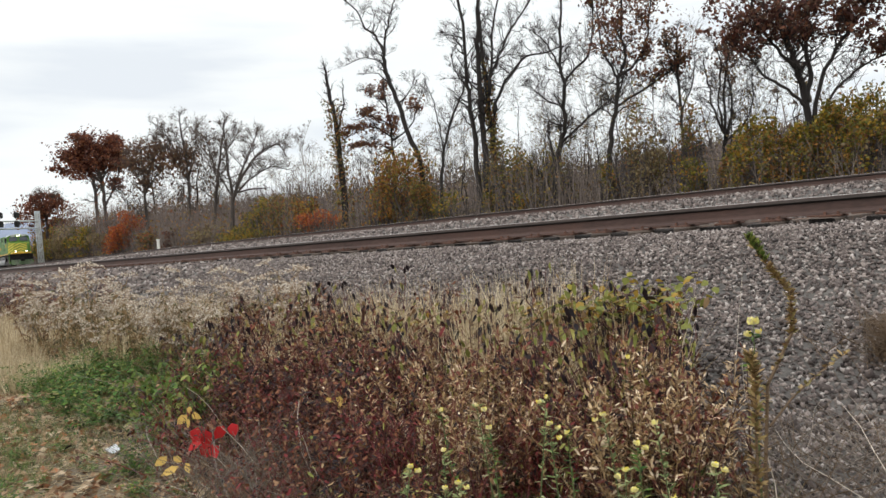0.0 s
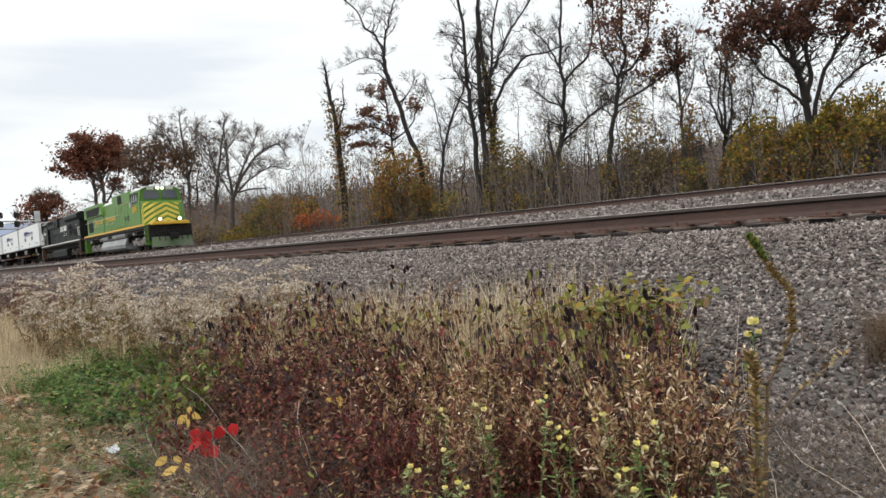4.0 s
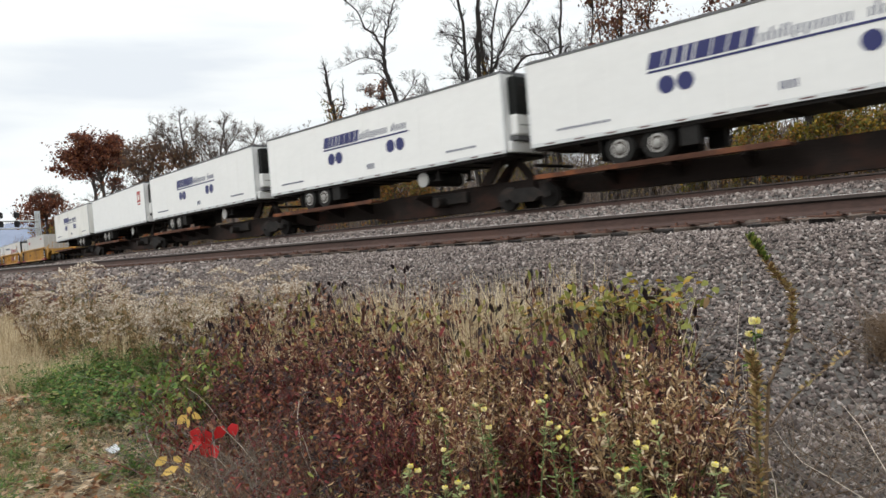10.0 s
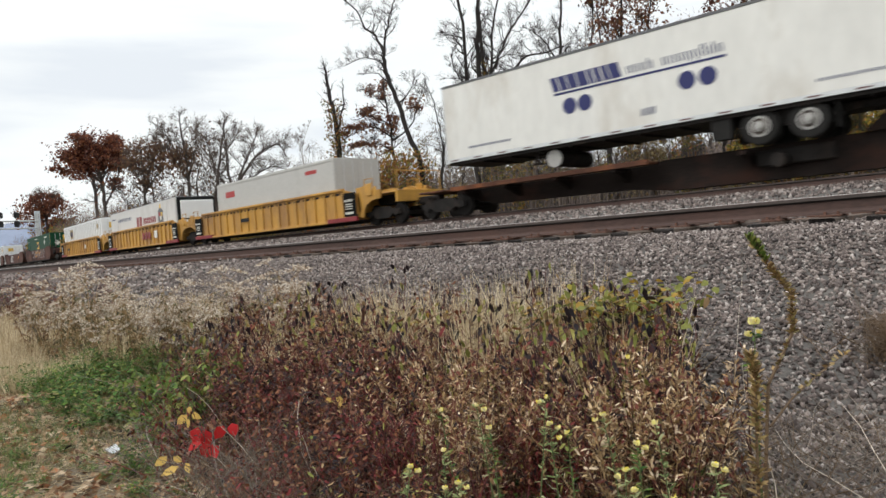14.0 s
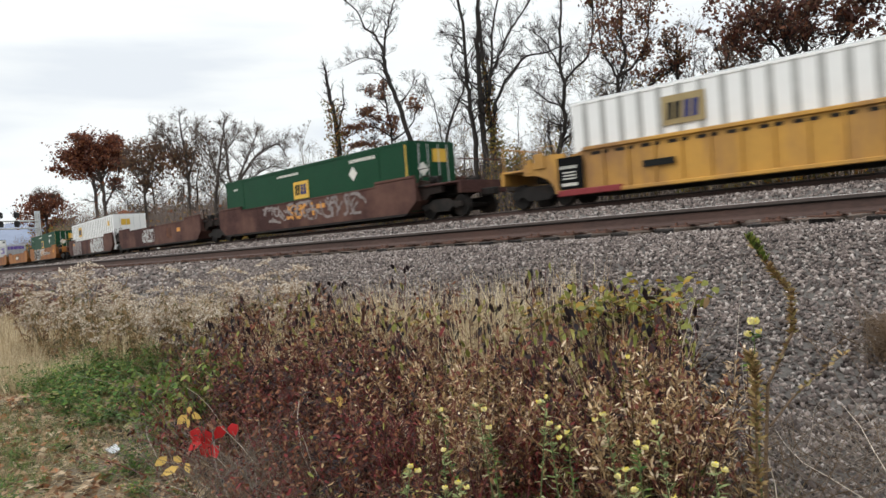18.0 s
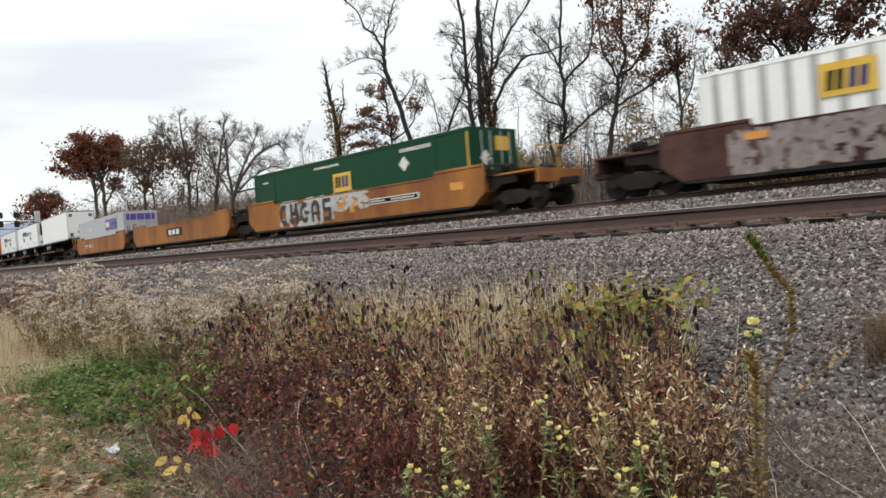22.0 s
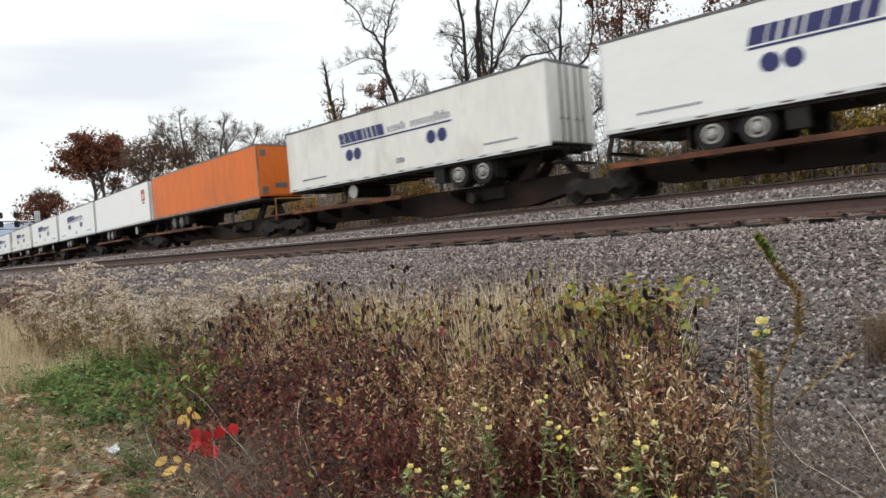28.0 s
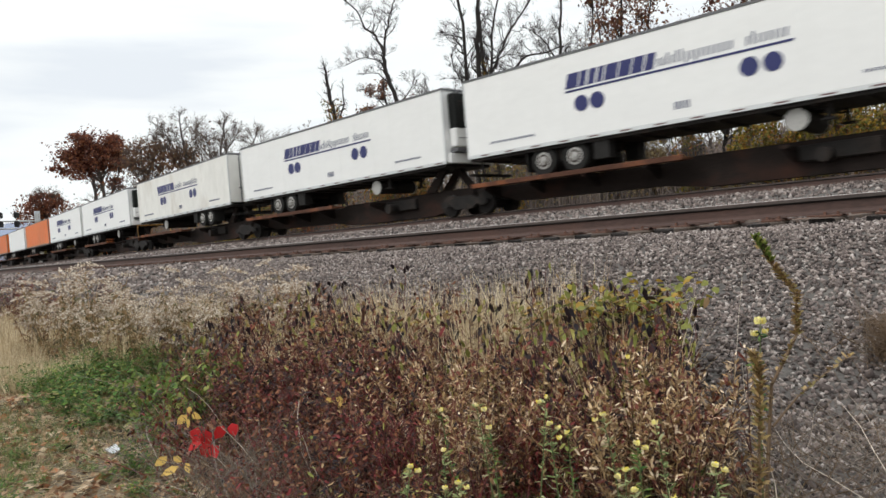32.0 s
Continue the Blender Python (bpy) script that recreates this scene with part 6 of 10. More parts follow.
class Grower:
    def __init__(self, seed):
        self.rnd = random.Random(seed)
        self.np = np.random.RandomState(seed)
        self.wood, self.tips, self.twb, self.twt, self.twr = Mesh(), [], [], [], []

    def limb(self, pts, r0, r1, sides=6):
        n = len(pts)
        self.wood.tube(pts, [r0 + (r1 - r0) * i / (n - 1) for i in range(n)], sides)

    def branch(self, p, d, length, r, depth, rise=0.25, wild=0.35):
        """One branch that wanders, forks, and ends in fine twigs."""
        rnd = self.rnd
        n = 5 if depth > 1 else 4
        pts = [p.copy()]
        for i in range(n):
            d = (d + Vector((rnd.gauss(0, wild), rnd.gauss(0, wild), rnd.gauss(0, wild) + rise * 0.35)) * 0.5).normalized()
            p = p + d * (length / n)
            pts.append(p.copy())
        if depth >= 1:
            self.limb(pts, r, r * 0.35, 5 if depth > 1 else 4)
        else:
            self.limb(pts[::2] + ([pts[-1]] if len(pts) % 2 == 0 else []), r, r * 0.3, 3)
        if depth == 0:
            self.tips.append(pts[-1])
            self.tips.append(pts[2])
            for k in range(6):
                q = pts[rnd.randint(1, n)]
                t = (d + Vector((rnd.gauss(0, 0.7), rnd.gauss(0, 0.7), rnd.gauss(0.25, 0.6)))).normalized()
                e = q + t * length * rnd.uniform(0.4, 1.0)
                self.twb.append(q)
                self.twt.append(e)
                self.twr.append(0.0075)
                f = q.lerp(e, rnd.uniform(0.3, 0.7))
                self.twb.append(f)
                self.twt.append(f + (t + Vector((rnd.gauss(0, 0.8), rnd.gauss(0, 0.8), rnd.gauss(0.2, 0.6)))).normalized() * length * rnd.uniform(0.2, 0.5))
                self.twr.append(0.006)
            return
        m = rnd.randint(4, 6)
        for k in range(m):
            i = rnd.randint(2, n) if k else n
            q = pts[i]
            t = (d + Vector((rnd.gauss(0, 0.75), rnd.gauss(0, 0.75), rnd.gauss(0.15, 0.5)))).normalized()
            self.branch(q, t, length * rnd.uniform(0.45, 0.72), max(0.008, r * rnd.uniform(0.36, 0.55)), depth - 1, rise, wild)


def tree(name, label, x, y, height, bends, radius, seed, first=0.35, limbs=9, reach=0.34, depth=2, rise=0.3,
         crown=None, crown_n=0, leaf=0.2, puff=0.55, low=0.0, ivy=None, ivy_to=0.0, ivy_n=0, side_bias=0.0, base_z=None, trunks=((0.0, 0.0, 1.0),)):
    """A tree: tapered trunk, limbs, twigs, and a crown of single leaves in ragged clumps. bends: how far the trunk has gone
    sideways at each quarter of its height. trunks: sideways start, sideways end and share of the height for each stem."""
    T = thing(name, label, "tree", "trees beyond the tracks")
    g = Grower(seed)
    z0 = (ground_z(x, y) if base_z is None else base_z) - 0.3
    ivy_pts = []
    for sx, ex, share in trunks:
        h = height * share
        pts = []
        n = 9
        for i in range(n + 1):
            u = i / n
            k = u * (len(bends) - 1)
            j = min(int(k), len(bends) - 2)
            off = bends[j] + (bends[j + 1] - bends[j]) * (k - j) + sx + (ex - sx) * u + g.rnd.gauss(0, 0.012) * height
            off = off if i else sx
            pts.append(Vector((x, y, z0)) + SIDE * off + BACK * g.rnd.gauss(0, 0.02 * height) * u + Vector((0, 0, h * u)))
        g.wood.tube(pts, [radius * 0.88 * share * (1.25 if i == 0 else 1.0 - 0.85 * i / n) for i in range(n + 1)], 9)
        for k in range(limbs):
            u = first + (1 - first) * (k + g.rnd.random()) / limbs
            f = u * n
            i = min(int(f), n - 1)
            p = pts[i].lerp(pts[i + 1], f - i)
            a = g.rnd.uniform(0, 6.28)
            d = SIDE * (math.cos(a) + side_bias) + BACK * math.sin(a) + Vector((0, 0, g.rnd.uniform(0.25, 0.9)))
            g.branch(p, d.normalized(), height * reach * (1.15 - 0.6 * u) * g.rnd.uniform(0.7, 1.2), max(0.016, radius * 0.34 * (1.1 - u)), depth, rise)
        g.branch(pts[-1], Vector((0, 0, 1)), height * reach * 0.5, max(0.02, radius * 0.2), depth, rise)
        if ivy:
            for k in range(int(ivy_n * share)):
                u = g.rnd.random() ** 1.3 * ivy_to
                f = u * n
                i = min(int(f), n - 1)
                p = pts[i].lerp(pts[i + 1], f - i)
                w = radius * 1.1 + 0.22 * (1.2 - u) * abs(g.rnd.gauss(0, 1)) * (1 + 0.5 * math.sin(u * 31 + seed))
                a = g.rnd.uniform(0, 6.28)
                ivy_pts.append(p + SIDE * w * math.cos(a) + BACK * w * math.sin(a))
    part("trunk", g.wood, M_BARK, T, "", True)
    tw = raw("twig", [spikes(np.array([tuple(p) for p in g.twb]), np.array([tuple(p) for p in g.twt]), np.array(g.twr) * max(0.8, math.hypot(x, y) / 62.0), g.np)], M_TWIG)
    ob = part("twig", tw, None, T)
    ob["kind"] = "stuff"
    if crown and crown_n:
        tips = np.array([tuple(p) for p in g.tips])
        if low:
            tips = tips[tips[:, 2] > z0 + height * low]
        pick = tips[g.np.randint(0, len(tips), crown_n)]
        pts = pick + np.clip(g.np.normal(size=(crown_n, 3)), -1.3, 1.3) * puff * g.np.uniform(0.25, 0.8, (crown_n, 1))
        ob = part("crown", raw("crown", [cloud(pts, leaf, g.np)], crown), None, T)
        ob["kind"] = "stuff"
    if ivy_pts:
        ob = part("climbing_vine", raw("climbing_vine", [cloud(np.array([tuple(p) for p in ivy_pts]), 0.2, g.np, 0, 0.8)], ivy), None, T, "climbing vine with autumn leaves")
        ob["kind"] = "stuff"
    return T


BARE = "bare grey-brown deciduous tree beyond the tracks"


def bow(pts, n, rnd, wob):
    """A smooth crooked line of n steps through (side, height, depth) marks."""
    out = []
    k = len(pts) - 1
    for i in range(n + 1):
        f = i / n * k
        j = min(int(f), k - 1)
        u = f - j
        p0, p1, p2, p3 = (pts[max(0, min(k, j + d))] for d in (-1, 0, 1, 2))
        q = [0.5 * (2 * p1[c] + (p2[c] - p0[c]) * u + (2 * p0[c] - 5 * p1[c] + 4 * p2[c] - p3[c]) * u * u + (3 * p1[c] - p0[c] - 3 * p2[c] + p3[c]) * u ** 3) for c in range(3)]
        out.append(Vector(q) + Vector((rnd.gauss(0, wob), 0, rnd.gauss(0, wob))) * (1 if 0 < i < n else 0))
    return out


def grown(name, label, x, y, seed, stems, crown=None, clumps=(), crown_n=0, leaf=0.2, puff=0.35, vine=None, vine_n=0, vine_to=5.0, vine_on=(0,), vine_w=0.3, depth=1, wood=None):
    """A tree of given habit. stems: (radius at foot, radius at tip, share of its length that is bare, number of branches, their
    length, then (side, height) marks up the stem). clumps: (side, height, half width, half height) where leaves are left."""
    T = thing(name, label, "tree", "trees beyond the tracks")
    g = Grower(seed)
    rnd = g.rnd
    z0 = ground_z(x, y)

    def at(p):
        return Vector((x, y, z0)) + SIDE * p[0] + BACK * p[2] + Vector((0, 0, p[1]))
    vine_pts = []
    for si, (r0, r1, bare, count, reach, *marks) in enumerate(stems):
        lean = rnd.gauss(0, 0.12)
        m3 = [(a_, b_, lean * max(0.0, b_ - marks[0][1]) * (0.15 if si == 0 else 1.0)) for a_, b_ in marks]
        if si == 0 or marks[0][1] < 1.5:
            m3.insert(0, (marks[0][0], -0.4, 0.0))
        n = 4 * (len(m3) - 1)
        line = [at(p) for p in bow(m3, n, rnd, 0.035)]
        g.wood.tube(line, [(r0 + (r1 - r0) * (i / n) ** 0.8) * (1.3 if i == 0 and si == 0 else 1.0) * rnd.uniform(0.93, 1.07) for i in range(n + 1)], 8)
        count, r0, r1 = int(count * 2.3), r0 * 1.18, r1 * 1.1
        for k in range(count):
            u = bare + (1 - bare) * (k + rnd.random()) / count
            f = u * n
            i = min(int(f), n - 1)
            p = line[i].lerp(line[i + 1], f - i)
            t = (line[i + 1] - line[i]).normalized()
            w = rnd.uniform(0, 6.283)
            d = t * 0.45 + SIDE * math.cos(w) + BACK * math.sin(w) * 0.7 + Vector((0, 0, rnd.uniform(0.1, 0.7)))
            g.branch(p, d.normalized(), reach * rnd.uniform(0.5, 1.15) * (1.2 - 0.65 * u), max(0.014, (r0 + (r1 - r0) * u) * 0.42), depth, 0.35, 0.42)
        g.branch(line[-1], (line[-1] - line[-2]).normalized(), reach * 0.45, max(0.014, r1), depth, 0.2, 0.35)
        if vine and si in vine_on:
            for k in range(vine_n):
                h = rnd.random() ** 1.2
                f = h * n
                i = min(int(f), n - 1)
                p = line[i].lerp(line[i + 1], f - i)
                if p.z - z0 > vine_to * (1.0 + 0.12 * math.sin(k)):
                    continue
                w = r0 * 0.8 + vine_w * abs(rnd.gauss(0, 1)) * (0.45 + 0.55 * abs(math.sin(p.z * 1.7 + seed)))
                an = rnd.uniform(0, 6.283)
                vine_pts.append(p + SIDE * w * math.cos(an) + BACK * w * math.sin(an) + Vector((0, 0, rnd.gauss(0, 0.1))))
    # beyond 55 m bark and twigs take the colours with painted haze
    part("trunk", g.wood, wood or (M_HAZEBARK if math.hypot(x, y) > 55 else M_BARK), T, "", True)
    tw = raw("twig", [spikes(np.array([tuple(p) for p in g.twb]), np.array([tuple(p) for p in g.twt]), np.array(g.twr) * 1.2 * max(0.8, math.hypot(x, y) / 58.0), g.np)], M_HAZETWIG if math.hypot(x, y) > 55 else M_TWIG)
    part("twig", tw, None, T)["kind"] = "stuff"
    if crown and clumps:
        tips = np.array([tuple(p) for p in g.tips + g.twt[::5]])
        side = (tips - [x, y, 0]) @ np.array(SIDE)
        high = tips[:, 2] - z0
        pools = []
        for cs, ch, ws, wh in clumps:
            near = ((side - cs) / ws) ** 2 + ((high - ch) / wh) ** 2 < 1.0
            own = tips[near]
            m = max(12, int(40 * ws * wh))
            a_, q_ = g.np.uniform(0, 6.283, m), g.np.uniform(0, 1, m) ** 0.5 * g.np.uniform(0.7, 1.35, m)
            extra = np.array([x, y, z0]) + np.outer(cs + ws * q_ * np.cos(a_), np.array(SIDE)) + np.outer(g.np.normal(0, ws * 0.5, m), np.array(BACK)) + np.outer(ch + wh * q_ * np.sin(a_), [0, 0, 1])
            pools.append(np.concatenate([own, extra]))
        size = np.array([c[2] * c[3] for c in clumps])
        share = np.maximum(1, (crown_n * size / size.sum()).astype(int))
        pts = []
        for pool, m in zip(pools, share):
            pool = pool[g.np.permutation(len(pool))[:max(5, int(len(pool) * 0.8))]]
            pts.append(pool[g.np.randint(0, len(pool), m)] + np.clip(g.np.normal(size=(m, 3)), -1.6, 1.6) * puff * g.np.uniform(0.2, 1.0, (m, 1)) * [1, 1, 0.6])
        part("crown", raw("crown", [cloud(np.concatenate(pts), leaf, g.np)], crown), None, T)["kind"] = "stuff"
    if vine_pts:
        part("climbing_vine", raw("climbing_vine", [cloud(np.array([tuple(p) for p in vine_pts]), 0.17, g.np, 0, 0.8)], vine), None, T, "climbing vine with autumn leaves")["kind"] = "stuff"
    return T


grown("dead_tree", "dead snag wrapped in orange-green climbing vine", -38.6, 32.8, 11, (
    (0.34, 0.05, 0.5, 14, 0.9, (0.0, 1.1), (0.0, 5.1), (-0.1, 7.5), (-0.2, 9.1), (-0.4, 10.3), (-0.5, 11.8), (-0.6, 12.4)),
    (0.09, 0.03, 0.2, 4, 0.7, (-0.1, 7.3), (0.3, 8.9), (0.6, 9.8), (0.6, 11.0)), (0.05, 0.02, 0.4, 2, 0.5, (-0.2, 9.1), (0.2, 9.5), (0.6, 9.6))),
    vine=L_VINE, vine_n=3200, vine_to=9.0, vine_w=0.34, depth=0)
grown("leaning_tree", "bare tree leaning over with a high forked crown", -30.8, 32.5, 12, (
    (0.20, 0.11, 0.55, 5, 0.8, (0.0, 1.1), (0.1, 4.5), (-0.5, 6.3), (-0.9, 8.1), (-1.3, 9.3), (-1.6, 10.7), (-1.6, 11.6)),
    (0.09, 0.03, 0.15, 7, 1.1, (-1.6, 11.6), (-2.0, 12.6), (-2.6, 13.1), (-3.1, 14.2), (-3.7, 14.8)), (0.09, 0.03, 0.15, 7, 1.1, (-1.6, 11.6), (-1.4, 13.0), (-1.0, 14.2), (-0.7, 15.1)),
    (0.06, 0.02, 0.2, 6, 0.9, (-1.5, 10.4), (-2.0, 11.1), (-3.0, 11.4), (-4.1, 11.0)), (0.05, 0.02, 0.3, 3, 0.7, (-1.4, 9.6), (-2.1, 10.3), (-2.7, 10.4)),
    (0.05, 0.02, 0.3, 4, 0.8, (-0.9, 8.1), (-0.3, 8.9), (0.2, 9.8))), vine=L_VINE, vine_n=1500, vine_to=5.2, vine_w=0.55)
grown("rust_leaved_tree", "small tree with tiers of thin rust-brown leaves", -36.1, 35.0, 13, (
    (0.16, 0.04, 0.3, 9, 1.0, (0.0, 1.4), (0.4, 4.8), (0.4, 7.2), (0.2, 9.2), (0.1, 10.8)), (0.06, 0.02, 0.3, 5, 0.8, (0.5, 6.0), (-0.8, 6.7), (-2.4, 6.5)),
    (0.06, 0.02, 0.3, 5, 0.8, (0.4, 7.0), (-0.9, 7.9), (-2.7, 7.3)), (0.05, 0.02, 0.3, 4, 0.8, (0.3, 8.0), (-1.0, 8.7), (-1.9, 8.5)),
    (0.05, 0.02, 0.3, 4, 0.7, (0.3, 9.0), (-0.7, 10.1), (-1.3, 10.5)), (0.07, 0.02, 0.3, 7, 0.9, (0.4, 6.8), (1.7, 7.7), (2.5, 9.4), (2.8, 10.2))),
    L_RUSTLIGHT, ((-1.9, 7.7, 1.3, 0.45), (-0.6, 8.9, 1.0, 0.5), (-0.2, 10.4, 0.9, 0.6), (-1.9, 6.5, 0.9, 0.3), (0.3, 8.0, 0.8, 0.7), (2.2, 9.3, 1.0, 0.4), (-0.5, 6.4, 0.7, 0.4)), 2600, 0.21, 0.3,
    vine=L_ORANGE, vine_n=1300, vine_to=5.6, vine_w=0.75)
grown("forked_tree", "slender forked bare tree leaning aside", -28.5, 31.7, 14, (
    (0.12, 0.05, 0.35, 8, 1.1, (0.0, 0.9), (0.3, 4.1), (0.7, 5.8), (1.2, 7.0), (1.7, 8.0), (2.0, 8.8)), (0.05, 0.02, 0.3, 5, 0.9, (0.4, 5.0), (0.3, 6.3), (0.1, 7.9), (-0.3, 8.9))))
grown("large_tree", "large many-stemmed dark tree with yellow vine on one trunk", -25.3, 32.0, 15, (
    (0.20, 0.07, 0.35, 11, 1.3, (-0.2, 0.7), (-0.3, 3.5), (-0.3, 5.4), (-0.4, 6.9), (-0.5, 8.3), (-0.5, 10.0), (-0.5, 11.9), (-0.9, 15.0)),
    (0.24, 0.09, 0.40, 11, 1.3, (0.0, 0.7), (0.2, 3.4), (0.2, 5.7), (0.2, 7.6), (0.2, 9.9), (0.3, 11.5), (0.7, 15.5)),
    (0.24, 0.09, 0.42, 11, 1.3, (0.6, 0.6), (0.7, 3.4), (0.8, 5.7), (0.7, 7.3), (0.7, 8.9), (0.6, 10.5), (0.7, 16.0)),
    (0.11, 0.03, 0.2, 10, 1.2, (0.9, 6.6), (1.4, 7.9), (2.1, 8.8), (3.0, 9.7), (4.0, 9.8), (5.0, 10.1)), (0.10, 0.04, 0.2, 9, 1.2, (0.8, 8.7), (1.3, 9.5), (2.0, 11.0), (2.7, 11.9), (3.9, 13.6)),
    (0.10, 0.04, 0.2, 8, 1.2, (0.7, 7.6), (1.0, 9.8), (1.2, 11.4), (2.0, 14.5)), (0.06, 0.02, 0.2, 5, 0.8, (-0.5, 8.3), (-1.1, 9.0), (-1.3, 10.0)), (0.05, 0.02, 0.2, 5, 0.8, (-0.5, 10.0), (-1.0, 11.0), (-1.6, 11.2))),
    vine=L_VINE, vine_n=1900, vine_to=9.4, vine_on=(2,), vine_w=0.2)
grown("forked_tree", "dark crooked tree with wide bare forks", -20.5, 31.6, 17, (
    (0.19, 0.05, 0.35, 12, 1.2, (0.0, 0.3), (0.3, 2.5), (0.6, 4.0), (0.9, 5.0), (1.0, 6.9), (0.9, 8.1), (1.0, 9.9), (1.4, 13.5)),
    (0.09, 0.03, 0.2, 9, 1.0, (0.6, 4.1), (1.5, 4.8), (2.6, 5.7), (3.4, 6.0)), (0.08, 0.03, 0.2, 9, 1.0, (1.1, 7.2), (1.6, 7.9), (2.4, 8.6), (2.8, 10.3), (2.8, 12.5)),
    (0.09, 0.05, 0.5, 3, 0.5, (0.3, 2.8), (0.1, 4.3), (0.0, 4.9)), (0.05, 0.02, 0.3, 5, 0.9, (0.0, 1.6), (-0.3, 2.3), (-0.9, 3.0)),
    (0.06, 0.02, 0.2, 7, 1.0, (1.0, 6.0), (0.0, 6.5), (-0.8, 7.3)), (0.06, 0.02, 0.2, 7, 1.0, (0.9, 8.1), (0.3, 9.3), (-0.4, 10.0))))
grown("rust_crowned_tree", "tree with a thin rust and orange crown", -17.8, 32.0, 18, (
    (0.17, 0.05, 0.4, 10, 1.2, (0.0, 0.1), (0.5, 2.8), (0.8, 4.7), (1.1, 5.8), (1.3, 7.0), (1.7, 8.1), (1.6, 9.5), (2.0, 13.0)),
    (0.08, 0.03, 0.25, 8, 0.9, (1.1, 5.6), (2.2, 6.2), (3.3, 6.8), (4.3, 7.4)), (0.05, 0.02, 0.2, 5, 0.7, (1.2, 6.7), (0.6, 6.8), (0.0, 6.5)),
    (0.08, 0.03, 0.25, 8, 1.0, (1.3, 7.1), (2.2, 7.7), (2.9, 9.1), (3.3, 11.5)), (0.07, 0.03, 0.25, 7, 1.0, (1.3, 7.0), (0.7, 8.4), (0.6, 10.8))),
    L_RUSTLIGHT, ((2.3, 8.0, 1.1, 0.9), (0.8, 9.3, 1.0, 1.0), (2.2, 10.3, 1.5, 1.1), (3.0, 7.0, 0.8, 0.5), (1.5, 12.0, 2.2, 1.2), (4.3, 8.3, 0.9, 1.4)), 3300, 0.2, 0.3)
grown("bare_tree", "slim bare tree with a few brown leaves at the top", -14.8, 34.3, 19, (
    (0.13, 0.04, 0.45, 9, 0.9, (0.0, 0.2), (0.3, 2.7), (0.4, 5.0), (0.4, 7.0), (0.4, 8.9)), (0.05, 0.02, 0.2, 6, 0.8, (0.4, 5.0), (1.1, 6.3), (1.4, 7.6)), (0.05, 0.02, 0.2, 6, 0.8, (0.4, 6.4), (-0.1, 7.6), (-0.3, 8.4))),
    L_DULL, ((0.1, 8.3, 0.9, 0.9),), 350, 0.18, 0.3)
grown("bare_tree", "many-stemmed bare tree beyond the tracks", -12.4, 33.7, 20, (
    (0.12, 0.03, 0.4, 9, 0.8, (-0.1, 0.2), (0.1, 2.1), (0.3, 3.3), (0.4, 5.3), (0.7, 6.9), (0.7, 8.2)), (0.06, 0.02, 0.2, 7, 0.8, (0.3, 3.3), (-0.2, 4.6), (-0.5, 5.9), (-0.7, 7.0)),
    (0.07, 0.02, 0.25, 8, 0.8, (0.3, 3.3), (0.8, 4.8), (0.9, 6.6), (1.1, 7.9)), (0.06, 0.02, 0.25, 7, 0.8, (0.3, 3.5), (0.1, 4.8), (0.2, 6.7), (0.0, 7.7)), (0.06, 0.02, 0.25, 7, 0.8, (0.3, 3.2), (1.1, 3.8), (1.8, 4.9), (2.0, 6.5))),
    L_DULL, ((0.6, 6.9, 0.7, 1.0),), 400, 0.17, 0.3)
grown("oak_tree", "spreading oak with a rust-brown crown above dark limbs", -8.2, 32.1, 121, (
    (0.21, 0.08, 0.5, 12, 1.2, (0.0, 0.0), (0.2, 2.3), (0.1, 3.9), (-0.1, 5.1), (-0.3, 6.0), (-0.6, 7.2), (-0.9, 10.5)),
    (0.08, 0.03, 0.35, 9, 0.9, (0.1, 3.9), (-0.7, 4.7), (-1.7, 5.4), (-2.2, 6.2), (-2.8, 6.5)), (0.12, 0.05, 0.35, 11, 1.1, (0.1, 4.1), (0.5, 5.3), (0.5, 6.4), (0.8, 7.8), (1.2, 10.5)),
    (0.10, 0.04, 0.35, 11, 1.1, (0.3, 3.2), (0.7, 5.0), (1.7, 6.5), (2.6, 7.6), (3.4, 9.5)), (0.08, 0.03, 0.3, 9, 1.0, (-0.2, 5.6), (-1.0, 6.4), (-1.5, 7.5), (-2.0, 9.5)),
    (0.07, 0.03, 0.3, 9, 0.9, (0.2, 2.7), (1.2, 4.5), (2.2, 5.3), (3.3, 5.8))),
    L_RUST, ((-1.9, 7.2, 1.2, 0.9), (-0.5, 7.6, 1.5, 1.1), (1.2, 7.5, 1.6, 1.1), (2.9, 7.6, 1.3, 1.3), (0.5, 9.3, 3.4, 1.5), (-3.0, 8.2, 0.8, 1.2), (3.4, 5.9, 0.9, 0.6), (-2.6, 6.4, 0.5, 0.4)), 7800, 0.2, 0.3)
grown("oak_tree", "spreading oak with a rust-brown crown", -2.6, 34.2, 22, (
    (0.22, 0.07, 0.35, 14, 1.6, (0.0, 0.0), (0.1, 3.0), (-0.2, 6.0), (0.0, 9.0), (0.1, 12.0)), (0.10, 0.03, 0.25, 9, 1.3, (0.0, 4.2), (-1.3, 5.9), (-2.4, 8.0)), (0.10, 0.03, 0.25, 9, 1.3, (0.0, 5.0), (1.4, 7.0), (2.2, 9.0))),
    L_RUST, ((-1.6, 7.8, 1.5, 1.6), (1.2, 8.8, 1.6, 1.6), (0.0, 11.0, 2.6, 1.8)), 4200, 0.22, 0.35)
